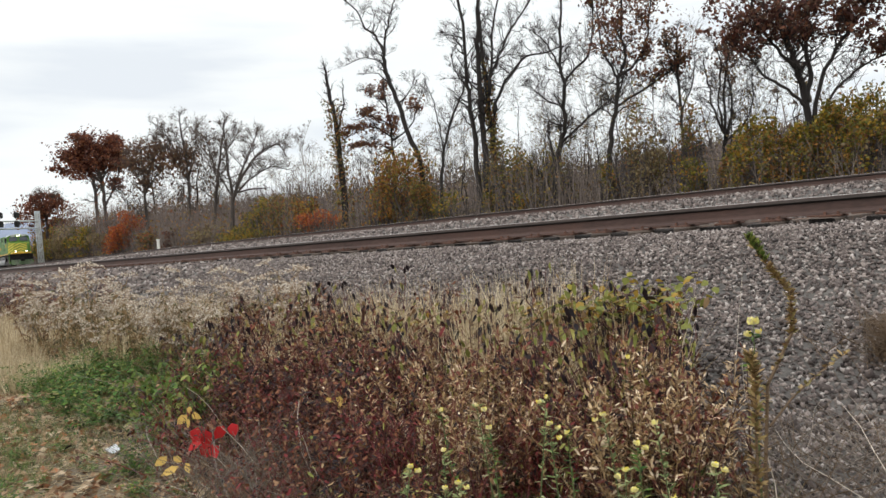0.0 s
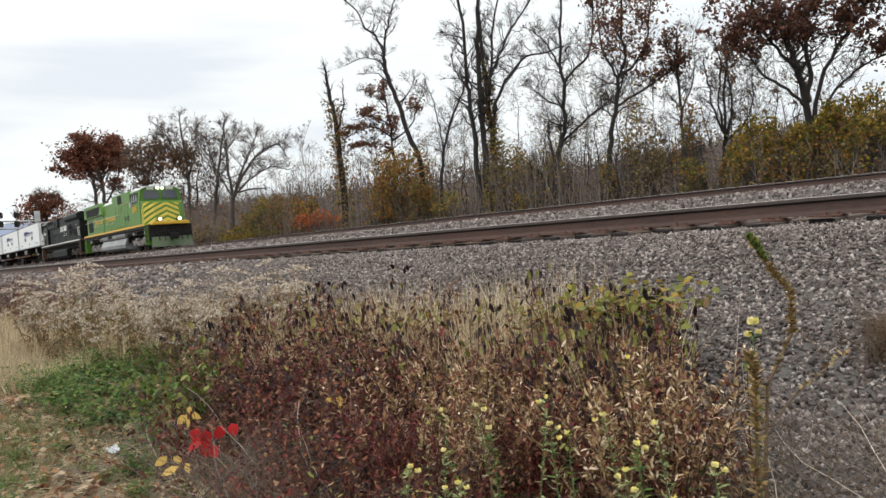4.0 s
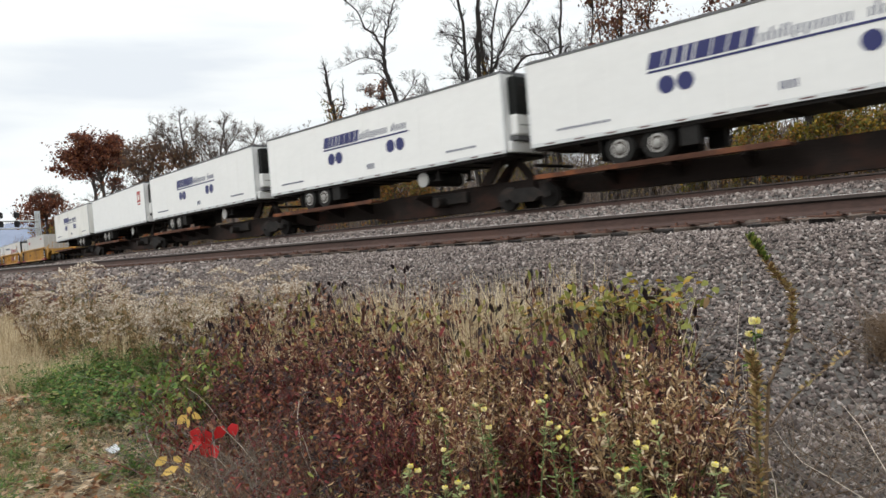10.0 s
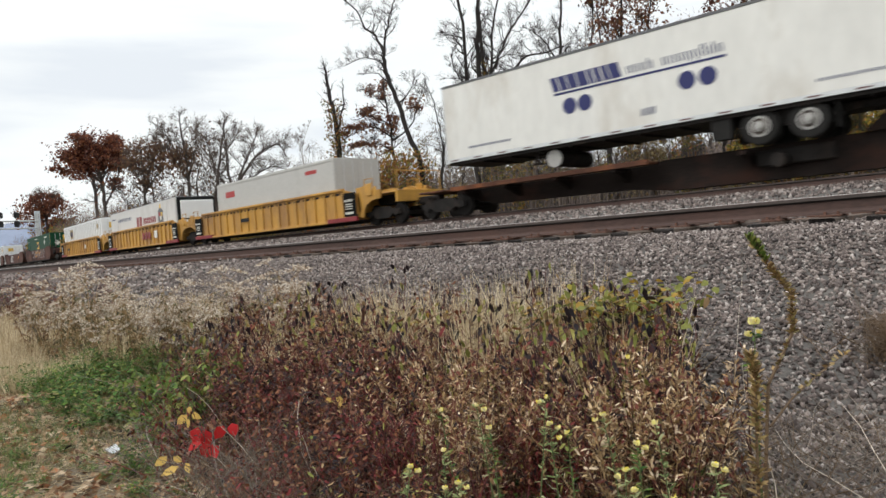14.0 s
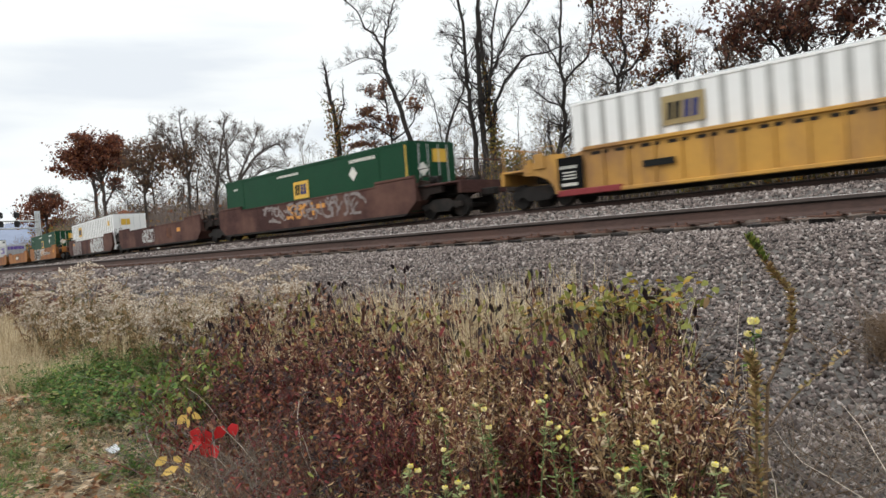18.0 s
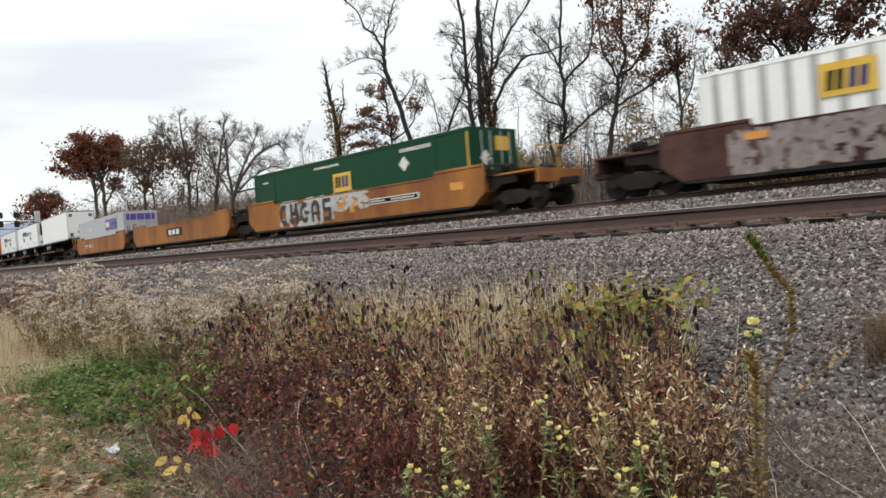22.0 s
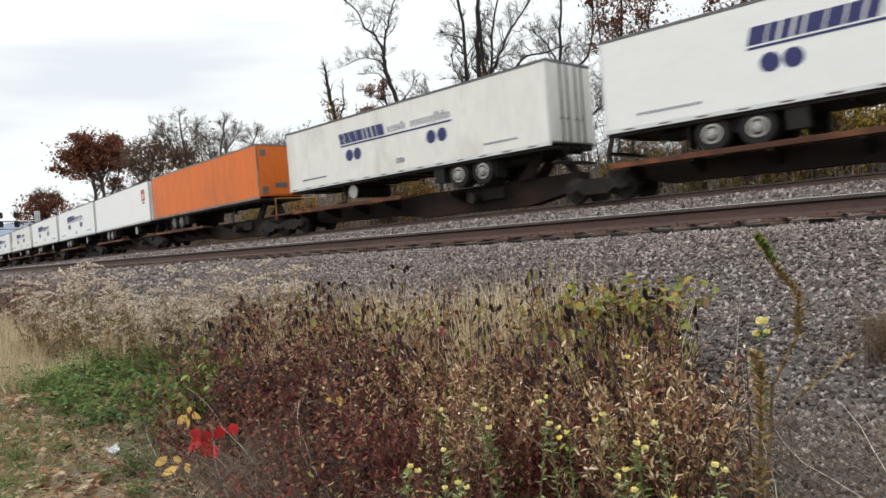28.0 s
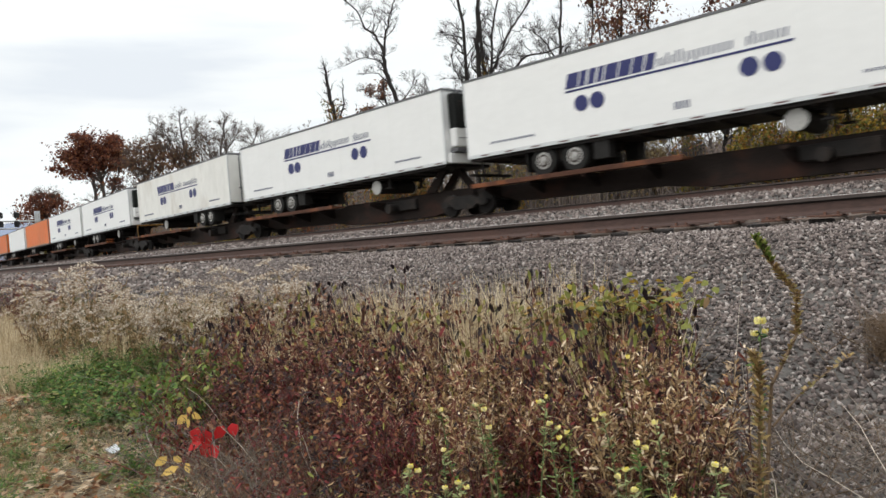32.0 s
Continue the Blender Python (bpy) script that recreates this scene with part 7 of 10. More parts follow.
grown("oak_tree", "round-crowned rust-brown oak beside the far curve", -105.5, 44.2, 24, (
    (0.36, 0.12, 0.45, 8, 2.2, (0.2, 3.1), (0.1, 8.1), (-0.1, 11.4), (-0.5, 14.4), (-1.3, 16.7)), (0.17, 0.06, 0.3, 7, 1.8, (0.1, 8.1), (1.4, 10.1), (2.9, 13.3), (2.9, 15.7)),
    (0.15, 0.05, 0.3, 7, 1.8, (-0.1, 11.4), (-2.4, 13.7), (-4.7, 15.1)), (0.12, 0.05, 0.3, 6, 1.6, (-0.2, 12.3), (1.0, 15.1), (1.7, 17.5)), (0.14, 0.05, 0.3, 6, 1.6, (-0.3, 13.5), (-2.2, 16.1), (-2.9, 17.9))),
    L_OAK, ((-1.0, 17.6, 3.6, 1.7), (1.9, 16.6, 2.8, 1.5), (-3.9, 15.9, 2.5, 1.5), (0.4, 14.6, 3.6, 1.2), (-5.8, 13.9, 1.6, 0.6), (3.0, 13.6, 1.6, 0.8), (-2.6, 13.3, 1.4, 0.8), (1.6, 11.2, 1.6, 0.9), (-1.0, 15.4, 4.6, 2.0)), 9400, 0.42, 0.6)
grown("oak_tree", "leafless double-stemmed tree beside the far curve", -114.0, 46.4, 241, (
    (0.36, 0.12, 0.4, 8, 2.0, (0.0, 3.5), (0.2, 8.6), (0.1, 12.2), (-0.4, 15.0), (-1.3, 16.8)), (0.16, 0.05, 0.3, 7, 1.8, (0.2, 10.8), (1.9, 13.9), (1.7, 17.0))),
    L_OAK, ((-1.0, 14.6, 2.0, 1.6), (-3.2, 14.0, 1.2, 0.7)), 900, 0.42, 0.6)
grown("oak_tree", "thin brown-leaved oak beside the far curve", -88.9, 42.4, 25, (
    (0.26, 0.08, 0.35, 9, 2.0, (0.0, 2.3), (0.1, 7.8), (0.2, 10.7), (0.1, 13.6)), (0.13, 0.05, 0.25, 8, 1.8, (0.1, 8.5), (2.4, 11.2), (3.7, 13.9)), (0.12, 0.05, 0.25, 8, 1.7, (0.2, 8.9), (-1.2, 11.2), (-2.0, 13.8)), (0.10, 0.04, 0.25, 7, 1.6, (0.2, 10.0), (1.6, 12.8), (2.0, 14.9))),
    L_DULL, ((0.2, 13.6, 2.6, 1.5), (3.4, 13.2, 2.2, 1.4), (-1.4, 11.6, 2.0, 1.2), (2.2, 11.0, 2.2, 1.0), (5.2, 11.6, 1.8, 1.8), (0.4, 9.3, 1.8, 1.0)), 2700, 0.36, 0.6)
grown("bare_tree", "tall grey bare tree with spreading fine twigs", -76.4, 41.3, 26, (
    (0.24, 0.07, 0.3, 11, 2.0, (0.2, 1.7), (0.4, 6.6), (0.4, 10.5), (0.1, 13.8), (0.0, 15.6)), (0.10, 0.04, 0.25, 9, 1.7, (0.5, 9.2), (1.5, 12.0), (2.0, 14.6)), (0.10, 0.04, 0.25, 8, 1.7, (0.4, 8.5), (-1.0, 11.3), (-2.0, 13.6)), (0.09, 0.04, 0.25, 8, 1.7, (0.3, 9.8), (-1.3, 13.2), (-2.8, 15.2))),
    L_DULL, ((-2.0, 11.0, 1.6, 1.2), (0.8, 10.6, 1.6, 1.6)), 600, 0.34, 0.6)
grown("bare_tree", "grey bare tree with upswept limbs", -66.4, 38.6, 27, (
    (0.22, 0.07, 0.3, 11, 1.7, (0.0, 1.9), (0.6, 5.6), (1.2, 9.1), (1.9, 12.2), (2.1, 13.2)), (0.09, 0.03, 0.25, 9, 1.5, (0.8, 7.4), (0.4, 10.3), (0.1, 12.4)), (0.09, 0.03, 0.25, 9, 1.5, (1.2, 9.1), (2.6, 11.0), (3.6, 12.3)), (0.08, 0.03, 0.25, 8, 1.4, (0.7, 6.5), (-0.5, 8.6), (-0.9, 10.4))))
grown("spreading_tree", "wide spreading bare tree with a broken low limb", -57.0, 35.0, 29, (
    (0.26, 0.07, 0.45, 8, 1.5, (0.0, 2.0), (0.3, 4.7), (0.1, 7.4), (0.1, 9.6)), (0.16, 0.04, 0.3, 13, 1.5, (0.3, 4.5), (1.4, 6.7), (3.2, 8.6), (4.8, 9.2), (5.3, 8.6)), (0.13, 0.03, 0.3, 11, 1.3, (0.4, 4.8), (1.9, 6.3), (3.9, 7.3), (5.3, 7.0)),
    (0.13, 0.04, 0.3, 11, 1.5, (0.3, 4.7), (1.2, 7.3), (2.1, 9.3), (2.6, 10.5)), (0.09, 0.05, 0.9, 1, 0.4, (0.9, 5.2), (1.8, 5.4), (3.4, 5.4)), (0.10, 0.03, 0.3, 9, 1.4, (0.3, 4.8), (-0.6, 6.7), (-1.1, 8.5))))
grown("birch_tree", "slim pale leafless birch far behind", -59.1, 45.3, 32, (
    (0.06, 0.02, 0.3, 9, 0.9, (0.1, 2.5), (0.1, 7.2), (-0.1, 10.0), (0.7, 12.3)), (0.04, 0.02, 0.3, 5, 0.7, (0.0, 8.1), (-0.4, 10.5), (-0.8, 11.1))), wood=M_PALEBARK)
grown("red_tree", "far red-brown tree near the signal bridge", -155.4, 52.6, 31, (
    (0.4, 0.12, 0.4, 7, 2.6, (0.7, 4.0), (0.8, 9.4), (0.6, 12.9), (0.4, 14.6)), (0.2, 0.08, 0.3, 6, 2.2, (0.8, 9.4), (2.5, 12.2), (3.0, 13.8)), (0.2, 0.08, 0.3, 6, 2.2, (0.7, 10.0), (-0.8, 12.4), (-1.1, 14.1))),
    L_OAK, ((0.5, 12.8, 4.2, 1.9), (2.8, 10.6, 3.6, 2.4), (-2.4, 10.8, 2.6, 2.2)), 3800, 0.5, 0.8)
tree("bare_tree", BARE, -82.5, 46.0, 14.0, (0, 0.2, 0.1, 0.0, 0.2), 0.22, 28, 0.25, 14, 0.30, 2, crown=L_DULL, crown_n=400, leaf=0.36, puff=0.9, low=0.2)
tree("bare_tree", BARE, -96.0, 47.0, 14.5, (0, 0.2, 0.1, 0.0, 0.2), 0.24, 281, 0.3, 14, 0.30, 2, crown=L_DULL, crown_n=700, leaf=0.36, puff=0.9, low=0.2)
tree("bare_tree", BARE, -45.0, 42.0, 8.5, (0, 0.1, 0.1, 0.2, 0.2), 0.12, 33, 0.25, 9, 0.3, 2)
tree("bare_tree", BARE, -1.0, 36.5, 13.0, (0, 0.2, 0.1, 0.2, 0.3), 0.2, 23, 0.3, 11, 0.3, 2, crown=L_RUST, crown_n=1500, leaf=0.28, low=0.5)

for i, (x, y, h, lv, cn) in enumerate((
        (-17.6, 33.4, 6.5, L_BRUSH, 900), (-15.4, 33.0, 5.8, L_YELLOW, 700), (-20.8, 36.0, 7.5, L_BRUSH, 1000), (-23.8, 36.0, 6.5, L_BRUSH, 900), (-12.4, 35.0, 6.5, L_BRUSH, 900),
        (-28.6, 34.0, 6.0, L_BRUSH, 800), (-30.0, 37.5, 7.0, L_BRUSH, 900), (-34.0, 38.0, 7.0, L_BRUSH, 900), (-38.5, 40.0, 7.5, L_BRUSH, 900), (-48.0, 40.0, 7.5, L_BRUSH, 900),
        (-53.0, 41.0, 8.0, L_BRUSH, 900), (-58.0, 42.0, 8.0, L_BRUSH, 800), (-68.0, 45.0, 9.0, L_BRUSH, 900), (-77.0, 46.0, 9.5, L_BRUSH, 900), (-84.0, 46.5, 10.0, L_BRUSH, 900),
        (-9.4, 34.8, 6.5, L_BRUSH, 900), (-14.2, 41.5, 7.0, L_BRUSH, 900), (-18.8, 42.0, 7.0, L_RUSTLIGHT, 700), (-22.0, 38.0, 9.5, L_BRUSH, 300), (-25.5, 39.0, 10.5, L_BRUSH, 250), (-28.5, 40.0, 9.5, L_BRUSH, 300), (-19.5, 38.5, 10.0, L_RUSTLIGHT, 350),
        (-16.0, 39.0, 9.0, L_BRUSH, 300), (-12.0, 41.0, 9.0, L_BRUSH, 300), (-33.0, 41.0, 9.5, L_BRUSH, 300), (-36.0, 43.0, 10.0, L_BRUSH, 300), (-23.5, 42.0, 11.0, L_BRUSH, 250), (-14.5, 44.0, 10.0, L_BRUSH, 250))):
    tree("sapling", "slender sapling with the last thin autumn leaves", x, y, h, (0, 0.1, 0.0, 0.2, 0.2), 0.06, 300 + i, 0.2, 12, 0.30, 1, crown=lv, crown_n=int(cn * 0.45), leaf=0.14, puff=0.5)


def shrub(name, label, x, y, w, h, leaf, n, size, seed, twigs=160, solid=0.35):
    """A shrub: many thin stems and single leaves on an uneven mound."""
    S = thing(name, label, "shrub", "shrubs along the tracks")
    rnd = np.random.RandomState(seed)
    z = ground_z(x, y) - 0.1
    base = np.array([x, y, z]) + rnd.normal(size=(twigs, 3)) * [w * 0.22, w * 0.22, 0]
    a = rnd.uniform(0, 6.283, twigs)
    up = rnd.uniform(0.4, 1.0, twigs) * h
    out = rnd.uniform(0.1, 1.0, twigs) * w * 0.5
    tip = base + np.stack([np.cos(a) * out, np.sin(a) * out, up], 1)
    part("stem", raw("stem", [spikes(base, tip, 0.025, rnd)], M_TWIG), None, S)["kind"] = "stuff"
    if n:
        n, k, size = int(n * 1.9), 18, size * 1.12
        ca, cr = rnd.uniform(0, 6.283, k), rnd.uniform(0, 1, k) ** 0.5 * w * 0.42
        cz = rnd.uniform(0.15, 0.95, k) * h * np.sqrt(np.clip(1.05 - (cr / (w * 0.5)) ** 2, 0.1, 1))
        c = np.stack([x + ca * 0 + np.cos(ca) * cr, y + np.sin(ca) * cr, z + cz], 1)
        p = c[rnd.randint(0, k, n)] + np.clip(rnd.normal(size=(n, 3)), -1.5, 1.5) * [w * 0.13, w * 0.13, h * 0.09]
        p = p[p[:, 2] > z + 0.22 * h]
        part("foliage", raw("foliage", [cloud(p, size, rnd)], leaf), None, S)["kind"] = "stuff"
    return S


def vine_mound(x, y, w, h, n, seed, leaf=None):
    """A bush smothered in vine: a lumpy domed skin of leaves, hanging strands, and dark bare stems inside."""
    S = thing("vine_mound", "mound of yellow-green vine hanging over a dark bush", "shrub", "shrubs along the tracks")
    rnd = np.random.RandomState(seed)
    z = ground_z(x, y) - 0.1
    k = 420
    a, e = rnd.uniform(0, 6.283, k), rnd.uniform(0, 1, k) ** 0.5
    base = np.stack([x + np.cos(a) * e * w * 0.42, y + np.sin(a) * e * w * 0.42, np.full(k, z)], 1)
    tip = base + np.stack([rnd.normal(0, 0.16 * w, k), rnd.normal(0, 0.16 * w, k), h * np.sqrt(np.clip(1 - e ** 2, 0.1, 1)) * rnd.uniform(0.5, 1.0, k)], 1)
    part("stem", raw("stem", [spikes(base, tip, 0.022, rnd)], M_TWIG), None, S)["kind"] = "stuff"
    lumps = rnd.normal(size=(14, 3))
    lumps[:, 2] = np.abs(lumps[:, 2])
    lumps /= np.linalg.norm(lumps, axis=1, keepdims=True)
    d = rnd.normal(size=(n, 3))
    d[:, 2] = np.abs(d[:, 2]) * 1.25
    d /= np.linalg.norm(d, axis=1, keepdims=True)
    swell = 0.72 + 0.34 * np.max(np.clip((d @ lumps.T - 0.72) / 0.28, 0, 1), axis=1)
    skin = np.array([x, y, z]) + d * np.array([w * 0.5, w * 0.5, h]) * (swell * rnd.uniform(0.86, 1.06, n))[:, None]
    keep = np.array([noise.noise(Vector((float(p[0]) * 1.6, float(p[1]) * 1.6, float(p[2]) * 1.1))) > -0.22 for p in skin]) & (d[:, 2] + 0.25 * np.sin(np.arctan2(d[:, 1], d[:, 0]) * 7 + seed) > 0.38)
    skin = skin[keep]
    top = rnd.uniform(0.35, 1.0, 70)
    an = rnd.uniform(0, 6.283, 70)
    rim = np.sqrt(1 - (top * 0.95) ** 2)
    strand = np.repeat(np.stack([x + np.cos(an) * rim * w * 0.5, y + np.sin(an) * rim * w * 0.5, z + top * h * 0.92], 1), 26, 0)
    strand = strand - np.outer(rnd.uniform(0, 1, len(strand)) * np.repeat(rnd.uniform(0.2, 0.75, 70), 26), [0, 0, h]) + rnd.normal(0, 0.05, (len(strand), 3))
    strand = strand[strand[:, 2] > z + 0.2]
    part("foliage", raw("foliage", [cloud(skin, 0.12, rnd, 0, 0.8)], leaf or L_YELLOW), None, S)["kind"] = "stuff"
    part("hanging_vine", raw("hanging_vine", [cloud(strand, 0.13, rnd, 0, 0.7)], L_VINE), None, S, "hanging olive and orange vine")["kind"] = "stuff"
    return S


for x, y, w, h, n, seed in ((-9.4, 30.0, 2.9, 3.5, 4200, 41), (-8.1, 30.4, 2.2, 3.1, 2600, 42), (-6.9, 30.6, 2.1, 4.1, 3200, 43), (-5.5, 30.2, 2.4, 3.4, 2600, 44), (-6.2, 32.4, 3.4, 4.6, 3000, 441), (-3.8, 30.6, 3.0, 4.0, 3600, 45), (-1.0, 31.0, 3.6, 3.6, 3400, 451), (-10.8, 30.6, 1.5, 2.6, 1200, 452)):
    vine_mound(x, y, w, h, n, seed)
OG = "orange and green vine-covered shrub"
for args in (
        ("autumn_shrub", "thin yellow-green shrub between trunks", -23.1, 32.3, 2.4, 5.3, L_YELLOW, 700, 0.16, 47),
        ("autumn_shrub", "small yellow shrub beneath bare trees", -21.4, 30.7, 1.5, 2.5, L_YELLOW, 420, 0.14, 63), ("autumn_shrub", "small yellow shrub beneath bare trees", -24.0, 30.9, 1.2, 2.1, L_YELLOW, 300, 0.14, 64),
        ("autumn_shrub", OG, -31.7, 32.0, 4.6, 5.6, L_ORANGE, 2700, 0.17, 48), ("autumn_shrub", OG, -33.2, 31.7, 3.4, 4.2, L_ORANGE, 1700, 0.17, 49), ("autumn_shrub", OG, -30.0, 31.4, 2.6, 3.6, L_VINE, 900, 0.17, 491),
        ("autumn_shrub", "low yellow-green shrub beneath bare trees", -27.1, 31.1, 2.3, 2.4, L_YELLOW, 520, 0.15, 65),
        ("autumn_shrub", "yellow shrub in autumn leaf", -50.5, 33.9, 2.8, 4.6, L_YELLOW, 1100, 0.2, 50), ("autumn_shrub", "olive shrub in autumn leaf", -47.6, 34.0, 3.2, 4.8, L_VINE, 1500, 0.2, 51),
        ("autumn_shrub", "yellow and orange shrub in autumn leaf", -45.4, 34.2, 2.4, 5.0, L_ORANGE, 1500, 0.2, 511), ("autumn_shrub", "orange-red shrub in autumn leaf", -41.2, 32.6, 3.4, 2.8, L_REDBUSH, 800, 0.2, 512),
        ("autumn_shrub", "orange-brown shrub in autumn leaf", -43.4, 33.2, 3.0, 3.0, L_ORANGE, 900, 0.2, 513),
        ("low_shrub", "low yellow-green mound of leaves", -55.4, 34.2, 3.6, 2.2, L_YELLOW, 1300, 0.2, 52), ("low_shrub", "low yellow-green mound of leaves", -48.9, 33.1, 3.8, 1.8, L_YELLOW, 1100, 0.18, 53), ("low_shrub", "low yellow-green mound of leaves", -52.3, 33.3, 3.0, 1.6, L_YELLOW, 800, 0.18, 531),
        ("autumn_shrub", "red-orange shrub in autumn leaf", -90.7, 40.7, 4.2, 6.6, L_REDBUSH, 2000, 0.3, 54), ("autumn_shrub", "red-orange shrub in autumn leaf", -94.2, 41.6, 4.4, 5.0, L_REDBUSH, 1500, 0.3, 55),
        ("autumn_shrub", "dark brown shrub beside the marker post", -72.6, 37.4, 2.4, 3.2, L_RUST, 900, 0.26, 56),
        ("autumn_shrub", "dull ochre shrub near the signal bridge", -112.1, 44.3, 6.4, 5.4, L_YELLOW, 1500, 0.34, 57), ("autumn_shrub", "dull ochre shrub near the signal bridge", -126.0, 46.6, 7.0, 6.0, L_BRUSH, 1500, 0.36, 58),
        ("autumn_shrub", "dull ochre shrub near the signal bridge", -138.3, 48.9, 9.0, 7.0, L_YELLOW, 1900, 0.4, 581), ("autumn_shrub", "orange-brown shrub near the signal bridge", -156.0, 55.3, 9.0, 12.0, L_ORANGE, 2300, 0.5, 59),
        ("autumn_shrub", "dull brown shrub beside the tracks", -102.0, 43.0, 6.0, 4.6, L_BRUSH, 1500, 0.36, 60), ("autumn_shrub", "dull brown shrub beside the tracks", -80.0, 39.0, 4.6, 3.6, L_THICKET, 1300, 0.28, 61), ("autumn_shrub", "dull brown shrub beside the tracks", -63.0, 36.4, 4.2, 3.2, L_BRUSH, 1200, 0.26, 62),
        ("autumn_shrub", "yellow-green shrub in autumn leaf", -12.2, 30.0, 1.6, 2.5, L_YELLOW, 620, 0.14, 46), ("autumn_shrub", "tall brownish shrub with thin leaves", -15.4, 31.4, 2.2, 4.6, L_BRUSH, 900, 0.13, 461),
        ("autumn_shrub", "thin yellow-green shrub between trunks", -24.9, 32.6, 2.4, 5.8, L_YELLOW, 800, 0.15, 463), ("autumn_shrub", "thin yellow-green shrub between trunks", -21.2, 32.6, 3.0, 6.0, L_YELLOW, 620, 0.15, 464),
        ("autumn_shrub", "thin ochre shrub between trunks", -15.9, 32.4, 2.2, 5.6, L_VINE, 620, 0.15, 465), ("autumn_shrub", "thin ochre shrub between trunks", -13.5, 32.6, 1.8, 5.6, L_VINE, 480, 0.15, 466),
        ("autumn_shrub", "slim yellow shrub against a trunk", -17.2, 31.5, 0.9, 3.7, L_YELLOW, 260, 0.14, 462)):
    shrub(*args)

# undergrowth along the wood's edge, and the grey wood behind it
rs = np.random.RandomState(7)
n = 24000
ux = rs.uniform(-170, 12, n) ** 1.0
uq = rs.uniform(28.5, 44, n)
uy = uq + np.array([sway(float(v)) for v in ux])
uz = np.array([ground_z(float(a), float(b)) for a, b in zip(ux, uy)])
base = np.stack([ux, uy, uz - 0.1], 1)
tall = rs.uniform(0.8, 4.8, n) * (0.7 + 0.5 * np.sin(ux * 0.37) * np.sin(ux * 0.11 + 1))
tip = base + np.stack([rs.normal(0, 0.5, n), rs.normal(0, 0.5, n), tall], 1)
mid = base + (tip - base) * rs.uniform(0.4, 0.8, (n, 1))
off = rs.normal(0, 0.5, (n, 3)) + [0, 0, 0.5]
stuff("undergrowth", [spikes(base, tip, 0.022, rs), spikes(mid, mid + off, 0.014, rs)], M_HAZETWIG, "tangled leafless grey-brown undergrowth at the wood's edge", "undergrowth")
k = rs.randint(0, n, 26000)
pts = base[k] + (tip[k] - base[k]) * rs.uniform(0.1, 1.0, (26000, 1)) + rs.normal(0, 0.35, (26000, 3))
stuff("brush_leaves", [cloud(pts, 0.17, rs)], L_BRUSH, "dull brown and olive leaves still on the undergrowth", "undergrowth")

n = 19000
tx = rs.uniform(-140, -42, n)
tq = rs.uniform(29.5, 40, n)
ty = tq + np.array([sway(float(v)) for v in tx])
base = np.stack([tx, ty, np.array([ground_z(float(a), float(b)) for a, b in zip(tx, ty)]) - 0.1], 1)
tall = rs.uniform(1.2, 5.2, n) * np.interp(-tx, [42, 66, 90, 140], [0.55, 1.1, 1.9, 2.3]) * (0.8 + 0.35 * np.sin(tx * 0.31) * np.sin(tx * 0.083 + 2))
tip = base + np.stack([rs.normal(0, 0.6, n), rs.normal(0, 0.6, n), tall], 1)
mid = base + (tip - base) * rs.uniform(0.4, 0.8, (n, 1))
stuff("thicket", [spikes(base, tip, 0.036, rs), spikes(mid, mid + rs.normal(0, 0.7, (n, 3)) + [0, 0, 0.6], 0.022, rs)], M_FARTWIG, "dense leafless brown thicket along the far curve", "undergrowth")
k = rs.randint(0, n, 16000)
pts = base[k] + (tip[k] - base[k]) * rs.uniform(0.15, 1.0, (16000, 1)) + rs.normal(0, 0.4, (16000, 3))
stuff("thicket_leaves", [cloud(pts, 0.34, rs)], L_THICKET, "last rust and yellow leaves on the thicket", "undergrowth")

n = 54000
wx = np.concatenate([rs.uniform(-330, 60, 34000), rs.uniform(-260, -78, 20000)])
wq = rs.uniform(42, 120, n)
wy = wq + np.array([sway(float(v)) for v in wx])
base = np.stack([wx, wy, np.array([ground_z(float(a), float(b)) for a, b in zip(wx, wy)])], 1)
hgt = rs.uniform(4.0, 13.0, n) * (0.75 + 0.3 * np.sin(wx * 0.06) * np.sin(wx * 0.023 + 2))
tip = base + np.stack([rs.normal(0, 0.8, n), rs.normal(0, 0.8, n), hgt], 1)
p1, p2 = (base + (tip - base) * rs.uniform(0.3, 0.9, (n, 1)) for _ in range(2))
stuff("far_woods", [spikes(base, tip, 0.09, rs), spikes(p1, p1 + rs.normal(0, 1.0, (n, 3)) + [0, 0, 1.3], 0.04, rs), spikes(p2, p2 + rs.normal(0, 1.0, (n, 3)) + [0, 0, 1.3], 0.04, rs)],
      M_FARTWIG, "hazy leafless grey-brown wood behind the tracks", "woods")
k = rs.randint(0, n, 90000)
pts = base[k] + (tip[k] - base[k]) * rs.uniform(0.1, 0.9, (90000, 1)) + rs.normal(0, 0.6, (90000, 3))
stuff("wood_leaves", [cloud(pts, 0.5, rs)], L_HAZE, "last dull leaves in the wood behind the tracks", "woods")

n = 42000
hx = rs.uniform(-330, 130, n)
hy = rs.uniform(150, 330, n)
base = np.stack([hx, hy, np.array([ground_z(float(a), float(b)) for a, b in zip(hx, hy)])], 1)
tip = base + np.stack([rs.normal(0, 1.2, n), rs.normal(0, 1.2, n), rs.uniform(5, 10, n)], 1)
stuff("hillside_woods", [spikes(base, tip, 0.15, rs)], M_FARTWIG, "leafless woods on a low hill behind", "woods")

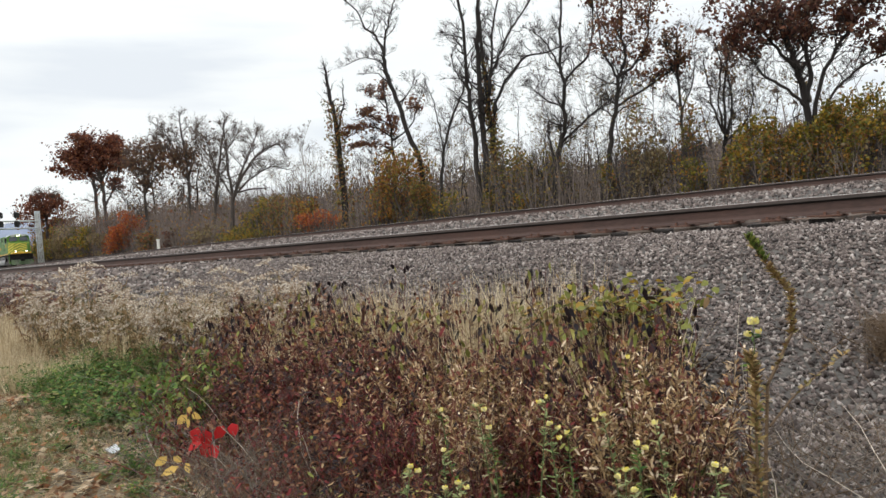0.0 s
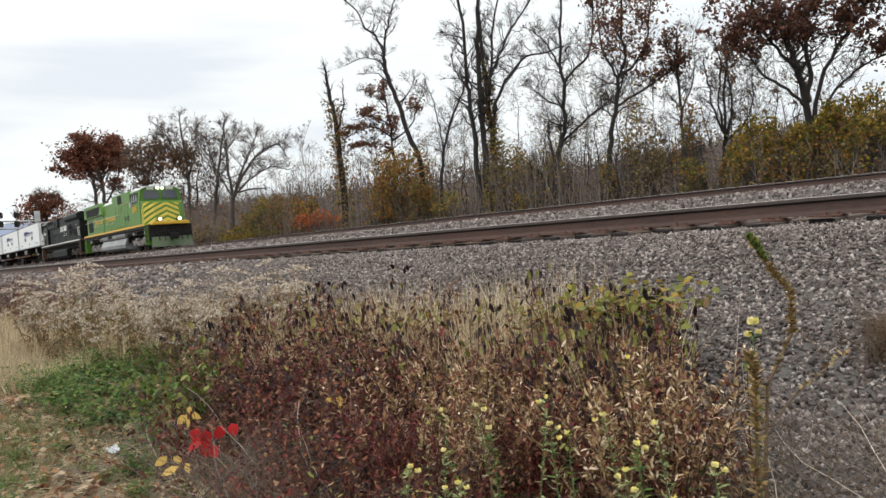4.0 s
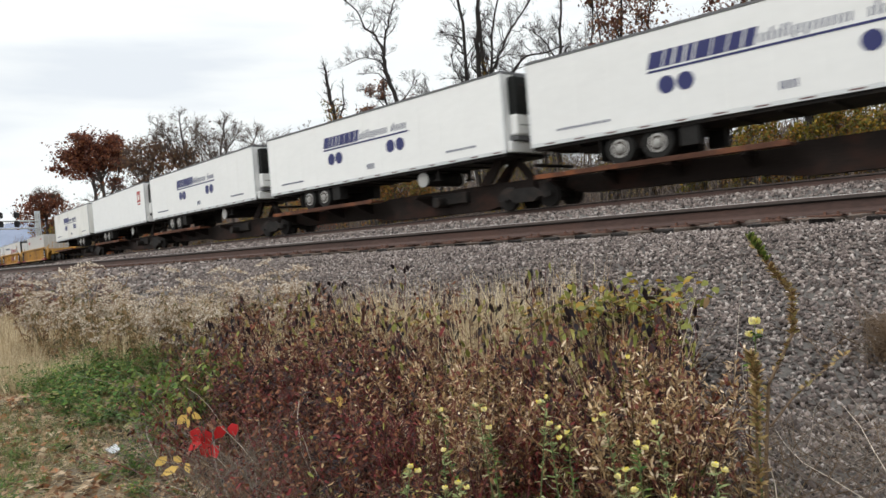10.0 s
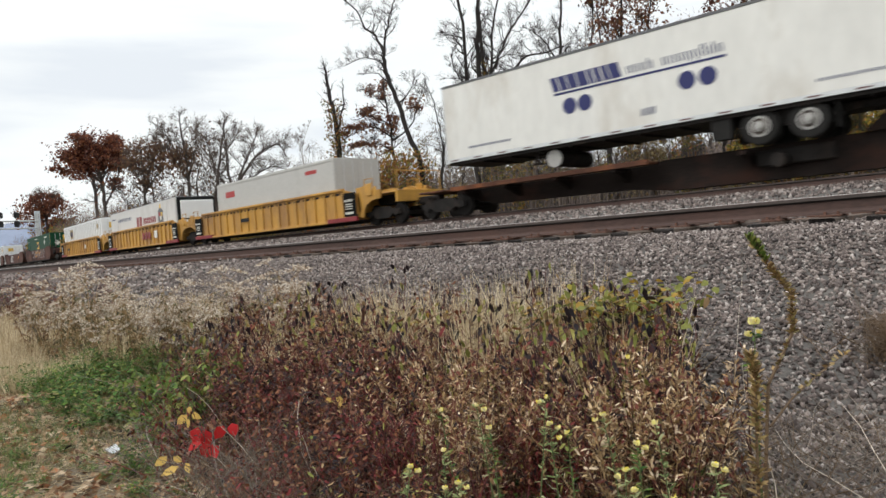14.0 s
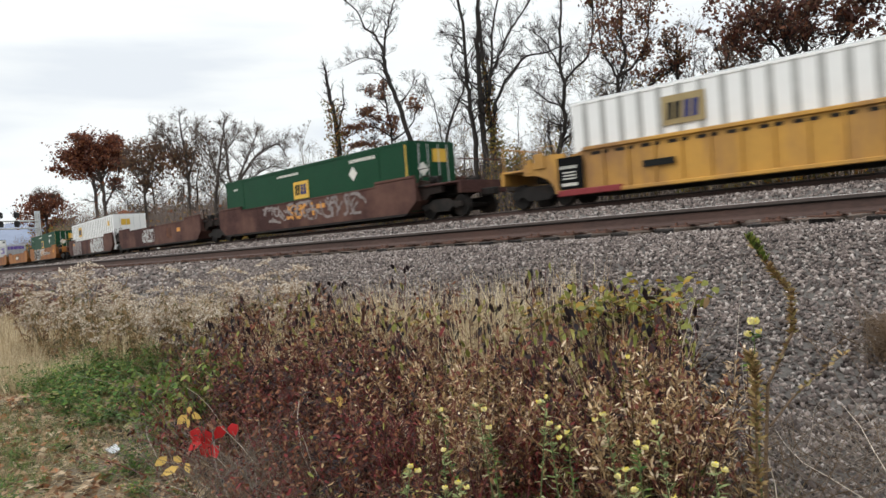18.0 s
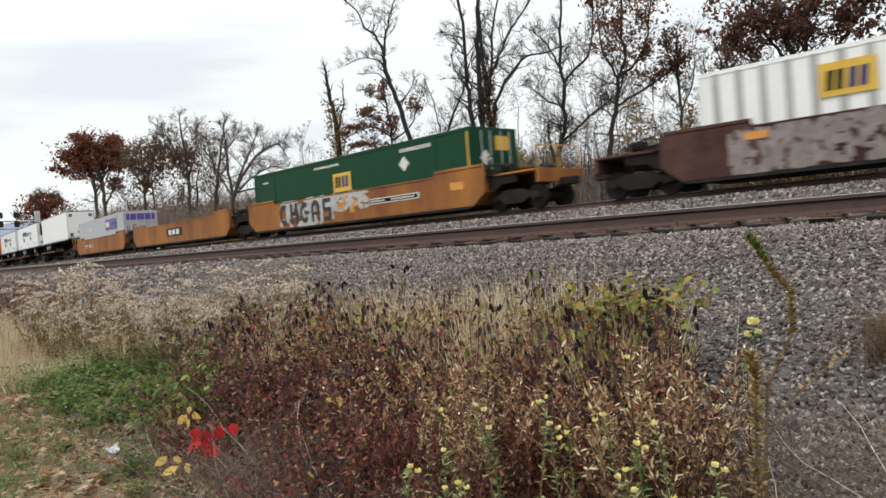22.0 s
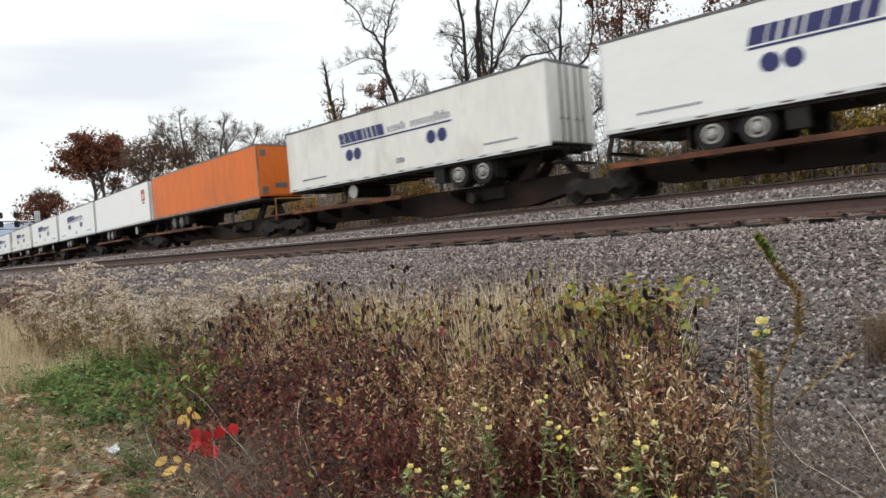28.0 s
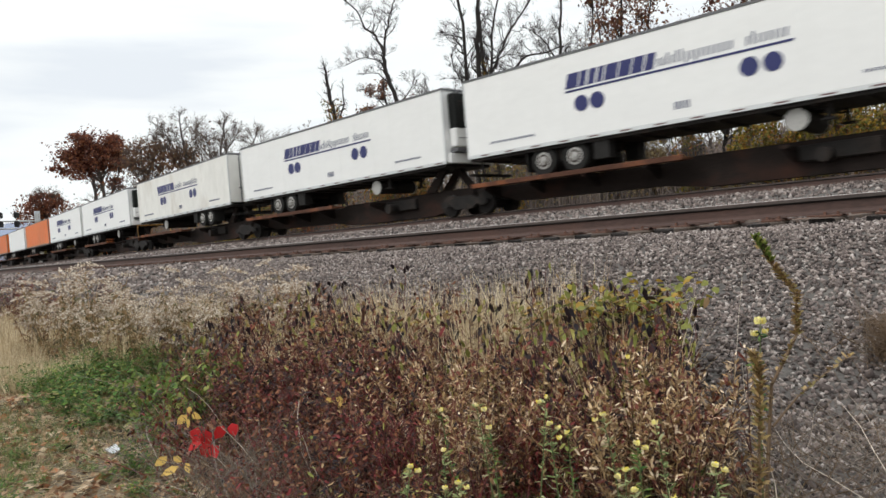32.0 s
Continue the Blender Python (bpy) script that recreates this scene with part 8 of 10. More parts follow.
# a ridge on the horizon, distance haze painted in as blue-grey
m = Mesh()
cols = 60
for i in range(cols):
    a = radians(-100 + i * 1.6)
    h = 62 + 34 * noise.noise(Vector((i * 0.13, 3.0, 0))) + 10 * noise.noise(Vector((i * 0.6, 7.0, 0)))
    h *= 1.9 - 1.65 * step(14, 34, i)
    for d, z in ((1500, -2), (1750, h * 0.75), (2000, h), (2400, h * 0.9)):
        m.v.append((math.sin(a) * d, math.cos(a) * d, z))
m.f = [(i * 4 + j, (i + 1) * 4 + j, (i + 1) * 4 + j + 1, i * 4 + j + 1) for i in range(cols - 1) for j in range(3)]
M_RIDGE = mat("haze_blue_distant_ridge", (0.20, 0.235, 0.32), 1.0, vary=0.12, scale=0.02, fine=0.1, bump=0)
structure("backdrop", m, M_RIDGE, "distant wooded ridge, tinted blue-grey for haze", "ridge", "structure", True)

# ---------------------------------------------------------------- signal bridge and marker post


def signal_bridge(x, y):
    S = thing("signal_bridge", "galvanised steel cantilever signal bridge with black signal heads", "signal")
    z = ground_z(x, y)
    m = Mesh()
    for dx in (-0.3, 0.3):
        for dy in (-0.3, 0.3):
            m.tube([(dx, dy, 0), (dx * 0.8, dy * 0.8, 9.4)], 0.11, 5)
    for i in range(9):
        h = 0.4 + i * 1.0
        m.tube([(-0.3, -0.3, h), (0.3, -0.3, h + 0.95)], 0.06, 4)
        m.tube([(0.3, 0.3, h), (-0.3, 0.3, h + 0.95)], 0.06, 4)
        m.tube([(0.3, -0.3, h), (0.3, 0.3, h + 0.95)], 0.06, 4)
    part("mast", m, M_SIGNAL, S)
    for h in (6.5, 7.75):
        m = Mesh()
        for dx in (-0.4, 0.4):
            m.tube([(dx, 0, h), (dx, -22, h)], 0.10, 5)
        for i in range(22):
            m.tube([(-0.4, -i, h), (0.4, -i - 1, h)], 0.05, 4)
        part("cross_arm", m, M_SIGNAL, S)
    m = Mesh()
    for i in range(12):
        m.tube([(-0.4, -i * 1.9, 6.5), (-0.4, -i * 1.9 - 0.95, 7.75), (-0.4, -i * 1.9 - 1.9, 6.5)], 0.05, 4)
    part("truss_bracing", m, M_SIGNAL, S)
    for dy in (-3.7, -6.3):
        for h in (6.75, 8.2):
            p = Mesh()
            p.prism([(dy - 0.35, h), (dy - 0.45, h + 0.2), (dy - 0.45, h + 0.8), (dy - 0.25, h + 1.0), (dy + 0.25, h + 1.0), (dy + 0.45, h + 0.8), (dy + 0.45, h + 0.2), (dy + 0.35, h)], 0.5, 0.6, "x")
            for k in range(2):
                p.cyl((0.6, dy, h + 0.3 + k * 0.42), 0.15, 0.3, "x", 10)
            p.tube([(0.4, dy, 7.9 if h > 7 else 6.7), (0.4, dy, h + 0.1)], 0.05, 4)
            part("signal_head", p, M_SIGBLACK, S, "black signal head with hoods")
    S.matrix_world = pose(x, y, z, 0, 0, 10)
    return S


signal_bridge(-131.6, 43.8)
P = thing("marker_post", "short white marker post beside the far track", "post")
m = Mesh()
m.box(-0.11, 0.11, -0.11, 0.11, 0, 1.5, 0.02)
part("post", m, M_POSTWHITE, P)
m = Mesh()
m.box(-0.14, 0.14, -0.14, 0.14, 1.5, 1.58, 0.02)
part("cap", m, M_POSTWHITE, P)
P.matrix_world = pose(-66.8, 32.8, ground_z(-66.8, 32.8) - 0.05)

# ---------------------------------------------------------------- crushed stone


def stones(pts, size, rnd):
    """Angular stones: skewed, turned blocks (n x 3 centres)."""
    n = len(pts)
    corner = np.array([(1, 0, 0), (-1, 0, 0), (0, 1, 0), (0, -1, 0), (0, 0, 1), (0, 0, -1)], float)
    tri = np.array([(0, 2, 4), (2, 1, 4), (1, 3, 4), (3, 0, 4), (2, 0, 5), (1, 2, 5), (3, 1, 5), (0, 3, 5)])
    v = corner[None] * rnd.uniform(0.7, 1.25, (n, 6, 1)) + rnd.normal(0, 0.30, (n, 6, 3))
    v = v * rnd.uniform(0.6, 1.1, (n, 1, 3)) * (size * rnd.uniform(0.6, 1.35, n))[:, None, None] * 0.62
    q = rnd.normal(size=(n, 4))
    q /= np.linalg.norm(q, axis=1, keepdims=True)
    w, x, y, z = q.T
    R = np.stack([np.stack([1 - 2 * (y * y + z * z), 2 * (x * y - z * w), 2 * (x * z + y * w)], -1),
                  np.stack([2 * (x * y + z * w), 1 - 2 * (x * x + z * z), 2 * (y * z - x * w)], -1),
                  np.stack([2 * (x * z - y * w), 2 * (y * z + x * w), 1 - 2 * (x * x + y * y)], -1)], 1)
    v = np.einsum("nij,nkj->nki", R, v) + pts[:, None]
    return v.reshape(-1, 3), (np.arange(n)[:, None, None] * 6 + tri[None]).reshape(-1, 3)


def bed(n, x0, x1, q0, q1, lift, rnd, edge=0.0):
    xs = rnd.uniform(x0, x1, n)
    qs = rnd.uniform(q0, q1, n)
    if edge:
        keep = qs > q0 + edge * np.array([0.5 + 0.5 * noise.noise(Vector((float(a) * 0.9, 0, 4))) for a in xs])
        xs, qs = xs[keep], qs[keep]
    ys = qs + np.array([sway(float(a)) for a in xs])
    zs = np.array([ground_z(float(a), float(b)) for a, b in zip(xs, ys)])
    return np.stack([xs, ys, zs + lift], 1)


rs = np.random.RandomState(21)
stuff("ballast", [stones(bed(96000, -12, 2.2, 3.6, 7.6, 0.005, rs, 0.9), 0.031, rs), stones(bed(18000, -1.7, 2.4, 2.3, 4.3, 0.005, rs), 0.029, rs), stones(bed(20000, -42, -12, 3.9, 7.6, 0.010, rs), 0.07, rs),
                  stones(bed(12000, -26, 4, 7.5, 9.4, 0.0, rs), 0.05, rs), stones(bed(20000, -30, 8, 9.6, 20.4, 0.008, rs), 0.08, rs),
                  stones(bed(7000, -70, -30, 9.6, 20.4, 0.01, rs), 0.12, rs), stones(bed(16000, 2.2, 12, 3.2, 7.6, 0.01, rs), 0.07, rs)],
      M_STONE, "grey-brown crushed stone ballast", "ballast")
rnd = random.Random(3)
stone_data = []
for i in range(8):
    stone_data.append(raw("stone", [stones(np.zeros((1, 3)), 0.042, rs)], M_STONE))
ground_ob = bpy.data.objects["ground"]
for i in range(260):
    x, q = rnd.uniform(-2.4, 0.5), rnd.uniform(3.9, 5.4)
    ob = part("stone", stone_data[i % 8], None, ground_ob)
    ob.matrix_basis = pose(x, q + sway(x), ground_z(x, q + sway(x)) + 0.018, rnd.uniform(0, 360), rnd.uniform(0, 360), rnd.uniform(0, 360))

# ---------------------------------------------------------------- weeds in front of the tracks
M_STEM_RED = mat("red_brown_stems", (0.082, 0.026, 0.020), 0.7, vary=0.4, scale=6, bump=0, per_object=0.35)
M_STEM_CRIMSON = mat("crimson_stems", (0.165, 0.028, 0.028), 0.6, vary=0.4, scale=6, bump=0, per_object=0.35)
M_STEM_TAN = mat("dry_tan_stems", (0.33, 0.22, 0.11), 0.85, vary=0.35, scale=6, bump=0, per_object=0.3)
M_STEM_GREY = mat("grey_dead_stems", (0.20, 0.168, 0.142), 0.9, vary=0.35, scale=6, bump=0, per_object=0.35)
M_STEM_PALE = mat("bleached_grey_sticks", (0.46, 0.40, 0.33), 0.9, vary=0.3, scale=6, bump=0, per_object=0.35)
M_STEM_OLIVE = mat("olive_brown_stems", (0.12, 0.075, 0.04), 0.8, vary=0.3, scale=6, bump=0)
M_STEM_GREEN = mat("green_stems", (0.10, 0.13, 0.045), 0.7, vary=0.3, scale=6, bump=0, per_object=0.2)
L_DARK = leaf_mat("withered_dark_leaves", [(0.012, 0.008, 0.011), (0.018, 0.010, 0.013), (0.10, 0.042, 0.030), (0.20, 0.21, 0.05), (0.28, 0.18, 0.09), (0.012, 0.008, 0.011), (0.05, 0.020, 0.020), (0.34, 0.31, 0.09)], through=0.08)
L_RUSSET = leaf_mat("russet_weed_leaves", [(0.016, 0.009, 0.009), (0.07, 0.022, 0.015), (0.17, 0.058, 0.026), (0.026, 0.012, 0.011), (0.26, 0.145, 0.075), (0.17, 0.026, 0.026), (0.13, 0.050, 0.027), (0.22, 0.085, 0.035), (0.11, 0.034, 0.022)], through=0.1)
L_TAN = leaf_mat("dry_tan_leaves", [(0.180, 0.106, 0.058), (0.488, 0.350, 0.201), (0.318, 0.201, 0.095), (0.037, 0.021, 0.017), (0.700, 0.562, 0.392), (0.265, 0.164, 0.064), (0.170, 0.048, 0.032), (0.445, 0.318, 0.170)], through=0.12)
L_GREEN = leaf_mat("green_herb_leaves", [(0.030, 0.070, 0.016), (0.065, 0.145, 0.026), (0.12, 0.22, 0.042), (0.22, 0.25, 0.06), (0.045, 0.105, 0.022), (0.09, 0.17, 0.035), (0.20, 0.15, 0.07)], through=0.3)
L_PALEGREEN = leaf_mat("pale_green_leaves", [(0.14, 0.18, 0.065), (0.24, 0.29, 0.12), (0.34, 0.36, 0.18), (0.28, 0.25, 0.10)], through=0.25)
L_YGREEN = leaf_mat("yellow_green_leaves", [(0.17, 0.18, 0.035), (0.30, 0.26, 0.045), (0.11, 0.13, 0.03), (0.38, 0.24, 0.045), (0.22, 0.23, 0.06), (0.28, 0.11, 0.04), (0.035, 0.025, 0.016), (0.26, 0.19, 0.05)], through=0.35)
L_BROAD = leaf_mat("broad_yellow_green_leaves", [(0.10, 0.15, 0.03), (0.19, 0.23, 0.05), (0.28, 0.29, 0.08), (0.045, 0.04, 0.02), (0.13, 0.19, 0.04), (0.07, 0.11, 0.03)], through=0.3)
L_POD = leaf_mat("soft_brown_pods", [(0.270, 0.176, 0.081), (0.405, 0.277, 0.128), (0.189, 0.121, 0.061), (0.324, 0.236, 0.095), (0.230, 0.189, 0.074)], through=0.2)
L_BRUSHY = leaf_mat("grey_green_withered_leaves", [(0.10, 0.08, 0.04), (0.20, 0.14, 0.06), (0.09, 0.09, 0.035), (0.28, 0.17, 0.08)], through=0.25)
L_DEADLEAF = leaf_mat("dead_brown_aster_leaves", [(0.20, 0.115, 0.065), (0.10, 0.062, 0.04), (0.29, 0.165, 0.085), (0.14, 0.11, 0.045)], through=0.15)
L_WHITE = leaf_mat("fluffy_cream_seed_heads", [(0.56, 0.48, 0.39), (0.76, 0.69, 0.59), (0.30, 0.21, 0.14), (0.64, 0.56, 0.46), (0.42, 0.32, 0.23)], through=0.3)
L_FLOWER = leaf_mat("pale_yellow_petals", [(0.80, 0.66, 0.10), (0.85, 0.78, 0.30), (0.82, 0.74, 0.42)], through=0.35)
L_SCARLET = leaf_mat("scarlet_leaves", [(0.38, 0.012, 0.016), (0.48, 0.018, 0.020), (0.20, 0.009, 0.014)], through=0.3)
L_GOLD = leaf_mat("golden_leaves", [(0.58, 0.36, 0.05), (0.66, 0.44, 0.12), (0.48, 0.22, 0.05)], through=0.3)
L_LITTER = leaf_mat("fallen_brown_leaves", [(0.30, 0.19, 0.11), (0.42, 0.28, 0.17), (0.20, 0.11, 0.065), (0.52, 0.40, 0.27), (0.36, 0.16, 0.075)], through=0.1)
L_GRASS = leaf_mat("bleached_grass", [(0.46, 0.35, 0.20), (0.62, 0.50, 0.31), (0.28, 0.19, 0.10), (0.74, 0.63, 0.44)], through=0.3)
L_GREENGRASS = leaf_mat("short_green_grass", [(0.08, 0.12, 0.035), (0.14, 0.17, 0.055), (0.28, 0.24, 0.12), (0.34, 0.28, 0.16)], through=0.3)


class Plant:
    """Stems, and leaves that hang, stand or spread from them."""

    def __init__(self, seed):
        self.r = random.Random(seed)
        self.n = np.random.RandomState(seed)
        self.stem, self.pts, self.ups = Mesh(), [], []
        self.v, self.k = [], 0

    def stalk(self, base, height, lean, r0, kinks=6, wob=0.03):
        p, pts = Vector(base), [Vector(base)]
        d = Vector((lean[0], lean[1], 1)).normalized()
        for i in range(kinks):
            d = (d + Vector((self.r.gauss(0, wob), self.r.gauss(0, wob), 0))).normalized()
            p = p + d * (height / kinks)
            pts.append(p.copy())
        self.stem.tube(pts, [r0 * (1 - 0.7 * i / kinks) for i in range(kinks + 1)], 4)
        return pts

    def leaf(self, p, d, length, width, curl=0.25, face=None):
        """A pointed leaf of six triangles that starts at p and runs along d, curling down."""
        d = Vector(d).normalized()
        s = d.cross(face or Vector((self.r.gauss(0, 0.4), self.r.gauss(0, 0.4), 1)))
        s = s.normalized() if s.length > 1e-4 else Vector((1, 0, 0))
        u = s.cross(d)
        c = -curl
        a = [p, p + d * length * 0.3 + s * width * 0.5 - u * 0, p + d * length * 0.3 - s * width * 0.5, p + d * length * 0.68 + s * width * 0.42 + u * c * length * 0.5,
             p + d * length * 0.68 - s * width * 0.42 + u * c * length * 0.5, p + d * length + u * c * length * 1.2]
        k = self.k
        self.v += [tuple(x) for x in a]
        self.pts += [(k, k + 1, k + 2), (k + 1, k + 3, k + 2), (k + 2, k + 3, k + 4), (k + 3, k + 5, k + 4)]
        self.k += 6

    def leaves(self, name, material):
        me = raw(name, [(np.array(self.v), np.array(self.pts))], material)
        self.v, self.pts, self.k = [], [], 0
        return me


def weed(kind, seed):
    """Mesh data for one weed: a list of (part name, mesh data, label)."""
    P = Plant(seed)
    R = P.r
    out = []
    if kind == "russet":
        tops = []
        for b in range(R.randint(2, 4)):
            h = R.uniform(0.65, 1.05)
            pts = P.stalk((R.gauss(0, 0.05), R.gauss(0, 0.05), -0.05), h, (R.gauss(0, 0.16), R.gauss(0, 0.16)), 0.0065, 7, 0.07)
            for i in range(2, len(pts)):
                for s in range(R.randint(1, 2)):
                    a = R.uniform(0, 6.28)
                    q = P.stalk(pts[i], R.uniform(0.08, 0.26), (math.cos(a) * 1.2, math.sin(a) * 1.2), 0.003, 3, 0.2)
                    tops += q[1:]
                tops.append(pts[i])
        for p in tops:
            for k in range(R.choice((0, 1, 2, 2))):
                a = R.uniform(0, 6.28)
                q = p + Vector((R.gauss(0, 0.015), R.gauss(0, 0.015), R.gauss(0, 0.015)))
                P.leaf(q, (math.cos(a) * 0.9, math.sin(a) * 0.9, R.uniform(-1.0, 0.2)), R.uniform(0.03, 0.085), R.uniform(0.012, 0.034), R.uniform(-0.3, 0.4))
        out.append(("stem", P.stem.data("stem", M_STEM_RED), ""))
        out.append(("foliage", P.leaves("foliage", L_DARK if seed % 3 == 0 else L_RUSSET), "withered drooping leaves"))
    elif kind == "tan":
        for b in range(R.randint(3, 6)):
            h = R.uniform(0.55, 1.0)
            pts = P.stalk((R.gauss(0, 0.06), R.gauss(0, 0.06), -0.05), h, (R.gauss(0, 0.14), R.gauss(0, 0.14)), 0.005, 8, 0.05)
            for i in range(2, len(pts)):
                for s in range(12):
                    a = R.uniform(0, 6.28)
                    p = pts[i].lerp(pts[i - 1], R.random())
                    P.leaf(p + Vector((math.cos(a), math.sin(a), 0)) * R.uniform(0, 0.02), (math.cos(a) * 0.6, math.sin(a) * 0.6, R.uniform(0.1, 1.0)), R.uniform(0.022, 0.062), R.uniform(0.007, 0.019), R.uniform(-0.2, 0.4))
        out.append(("stem", P.stem.data("stem", M_STEM_TAN if seed % 3 else M_STEM_RED), ""))
        out.append(("seed_pod", P.leaves("seed_pod", L_TAN), "dry tan seed pods"))
    elif kind == "pokeweed":
        tops = []
        for b in range(R.randint(2, 3)):
            pts = P.stalk((R.gauss(0, 0.07), R.gauss(0, 0.07), -0.05), R.uniform(0.72, 1.05), (R.gauss(0, 0.16), R.gauss(0, 0.16)), 0.008, 7, 0.09)
            tops += pts[3:-1]
            for i in range(3, len(pts)):
                for s in range(2):
                    a = R.uniform(0, 6.28)
                    tops += P.stalk(pts[i], R.uniform(0.06, 0.18), (math.cos(a) * 2.0, math.sin(a) * 2.0), 0.0035, 3, 0.25)[2:]
        for p in tops:
            if R.random() < 0.62:
                a = R.uniform(0, 6.28)
                P.leaf(p, (math.cos(a) * 0.3, math.sin(a) * 0.3, -1.0), R.uniform(0.06, 0.12), R.uniform(0.022, 0.042), R.uniform(-0.3, 0.4))
        out.append(("stem", P.stem.data("stem", M_STEM_RED), ""))
        out.append(("foliage", P.leaves("foliage", L_DARK), "dark shrivelled hanging leaves"))
    elif kind == "bramble":
        tops = []
        for b in range(9):
            a = R.uniform(0, 6.28)
            d = R.uniform(0.3, 1.4)
            pts = P.stalk((R.gauss(0, 0.10), R.gauss(0, 0.10), -0.03), R.uniform(0.4, 0.85), (math.cos(a) * d, math.sin(a) * d), 0.0045, 7, 0.14)
            tops += pts[2:]
        for p in tops:
            for k in range(3):
                a = R.uniform(0, 6.28)
                q = p + Vector((R.gauss(0, 0.02), R.gauss(0, 0.02), R.gauss(0, 0.02)))
                P.leaf(q, (math.cos(a), math.sin(a), R.uniform(-0.8, 0.4)), R.uniform(0.025, 0.06), R.uniform(0.011, 0.028), 0.3)
        out.append(("stem", P.stem.data("stem", M_STEM_CRIMSON), "crimson stems"))
        out.append(("foliage", P.leaves("foliage", L_RUSSET), "russet leaves"))
    elif kind == "boneset":
        spots = []
        for b in range(R.randint(4, 7)):
            h = R.uniform(0.75, 1.25)
            pts = P.stalk((R.gauss(0, 0.12), R.gauss(0, 0.12), -0.05), h, (R.gauss(0, 0.20), R.gauss(0, 0.20)), 0.007, 6, 0.06)
            for i in range(1, len(pts)):
                for s in range(8):
                    a = R.uniform(0, 6.28)
                    P.leaf(pts[i].lerp(pts[i - 1], R.random()), (math.cos(a) * 0.8, math.sin(a) * 0.8, R.uniform(-0.8, 0.2)), R.uniform(0.05, 0.11), R.uniform(0.012, 0.024), 0.3)
            for s in range(3):
                a = R.uniform(0, 6.28)
                q = P.stalk(pts[-1 - R.randint(0, 2)], R.uniform(0.10, 0.26), (math.cos(a) * 1.1, math.sin(a) * 1.1), 0.003, 3, 0.1)
                spots.append((q[-1], a))
        out.append(("stem", P.stem.data("stem", M_STEM_TAN), ""))
        out.append(("foliage", P.leaves("foliage", L_DEADLEAF if seed % 2 else L_BRUSHY), "dry curled leaves"))
        c = np.array([(*p, math.cos(a), math.sin(a)) for p, a in spots])
        n = 960
        c = c[P.n.randint(0, len(c), n)]
        spread = np.clip(P.n.normal(0, 1, (n, 3)), -1.4, 1.4) * [0.062, 0.062, 0.008]
        spread[:, 2] -= 0.35 * (spread[:, 0] * c[:, 3] + spread[:, 1] * c[:, 4])
        pts = c[:, :3] + spread
        out.append(("seed_head", raw("seed_head", [cloud(pts, 0.026, P.n, 0.6, 0.8)], L_WHITE), "fluffy cream seed heads"))
    elif kind == "herb":
        for b in range(14):
            a, e = R.uniform(0, 6.28), R.uniform(0.05, 0.24)
            h = R.uniform(0.08, 0.34)
            pts = P.stalk((math.cos(a) * e * 0.4, math.sin(a) * e * 0.4, -0.03), h, (math.cos(a) * 0.5, math.sin(a) * 0.5), 0.003, 3, 0.15)
            for p in pts[1:]:
                for s in range(6):
                    w = R.uniform(0, 6.28)
                    q = p + Vector((R.gauss(0, 0.025), R.gauss(0, 0.025), R.gauss(0, 0.015)))
                    P.leaf(q, (math.cos(w), math.sin(w), R.uniform(-0.3, 0.7)), R.uniform(0.018, 0.05), R.uniform(0.008, 0.026), 0.25)
        out.append(("stem", P.stem.data("stem", M_STEM_GREEN), ""))
        out.append(("foliage", P.leaves("foliage", L_GREEN), "fresh green leaves"))
    elif kind == "vine":
        for b in range(7):
            pts = P.stalk((R.gauss(0, 0.12), R.gauss(0, 0.08), -0.05), R.uniform(0.75, 1.05), (R.gauss(0, 0.2), R.gauss(0, 0.2)), 0.005, 7, 0.10)
            for i in range(3, len(pts)):
                for s in range(4):
                    a = R.uniform(0, 6.28)
                    P.leaf(pts[i] + Vector((R.gauss(0, 0.05), R.gauss(0, 0.05), R.gauss(0, 0.03))), (math.cos(a) * 0.8, math.sin(a) * 0.8, R.uniform(-0.6, 0.2)), R.uniform(0.05, 0.09), R.uniform(0.035, 0.06), 0.2)
        out.append(("stem", P.stem.data("stem", M_STEM_RED), ""))
        out.append(("foliage", P.leaves("foliage", L_YGREEN), "yellow-green leaves turning orange"))
    elif kind == "broadleaf":
        for b in range(5):
            pts = P.stalk((R.gauss(0, 0.07), R.gauss(0, 0.07), -0.04), R.uniform(0.3, 0.6), (R.gauss(0, 0.35), R.gauss(0, 0.35)), 0.004, 5, 0.12)
            for p in pts[2:]:
                for s in range(3):
                    a = R.uniform(0, 6.28)
                    P.leaf(p, (math.cos(a) * 0.7, math.sin(a) * 0.7, R.uniform(-1.1, 0.0)), R.uniform(0.06, 0.11), R.uniform(0.03, 0.05), R.uniform(0.1, 0.4))
        out.append(("stem", P.stem.data("stem", M_STEM_OLIVE), ""))
        out.append(("foliage", P.leaves("foliage", L_BROAD), "broad hanging yellow-green leaves"))
    elif kind == "redstem":
        for b in range(R.randint(3, 5)):
            pts = P.stalk((R.gauss(0, 0.06), R.gauss(0, 0.06), -0.04), R.uniform(0.55, 0.95), (R.gauss(0, 0.22), R.gauss(0, 0.22)), R.uniform(0.005, 0.008), 7, 0.08)
            for i in range(3, len(pts)):
                a = R.uniform(0, 6.28)
                q = P.stalk(pts[i], R.uniform(0.06, 0.16), (math.cos(a) * 1.2, math.sin(a) * 1.2), 0.003, 3, 0.2)
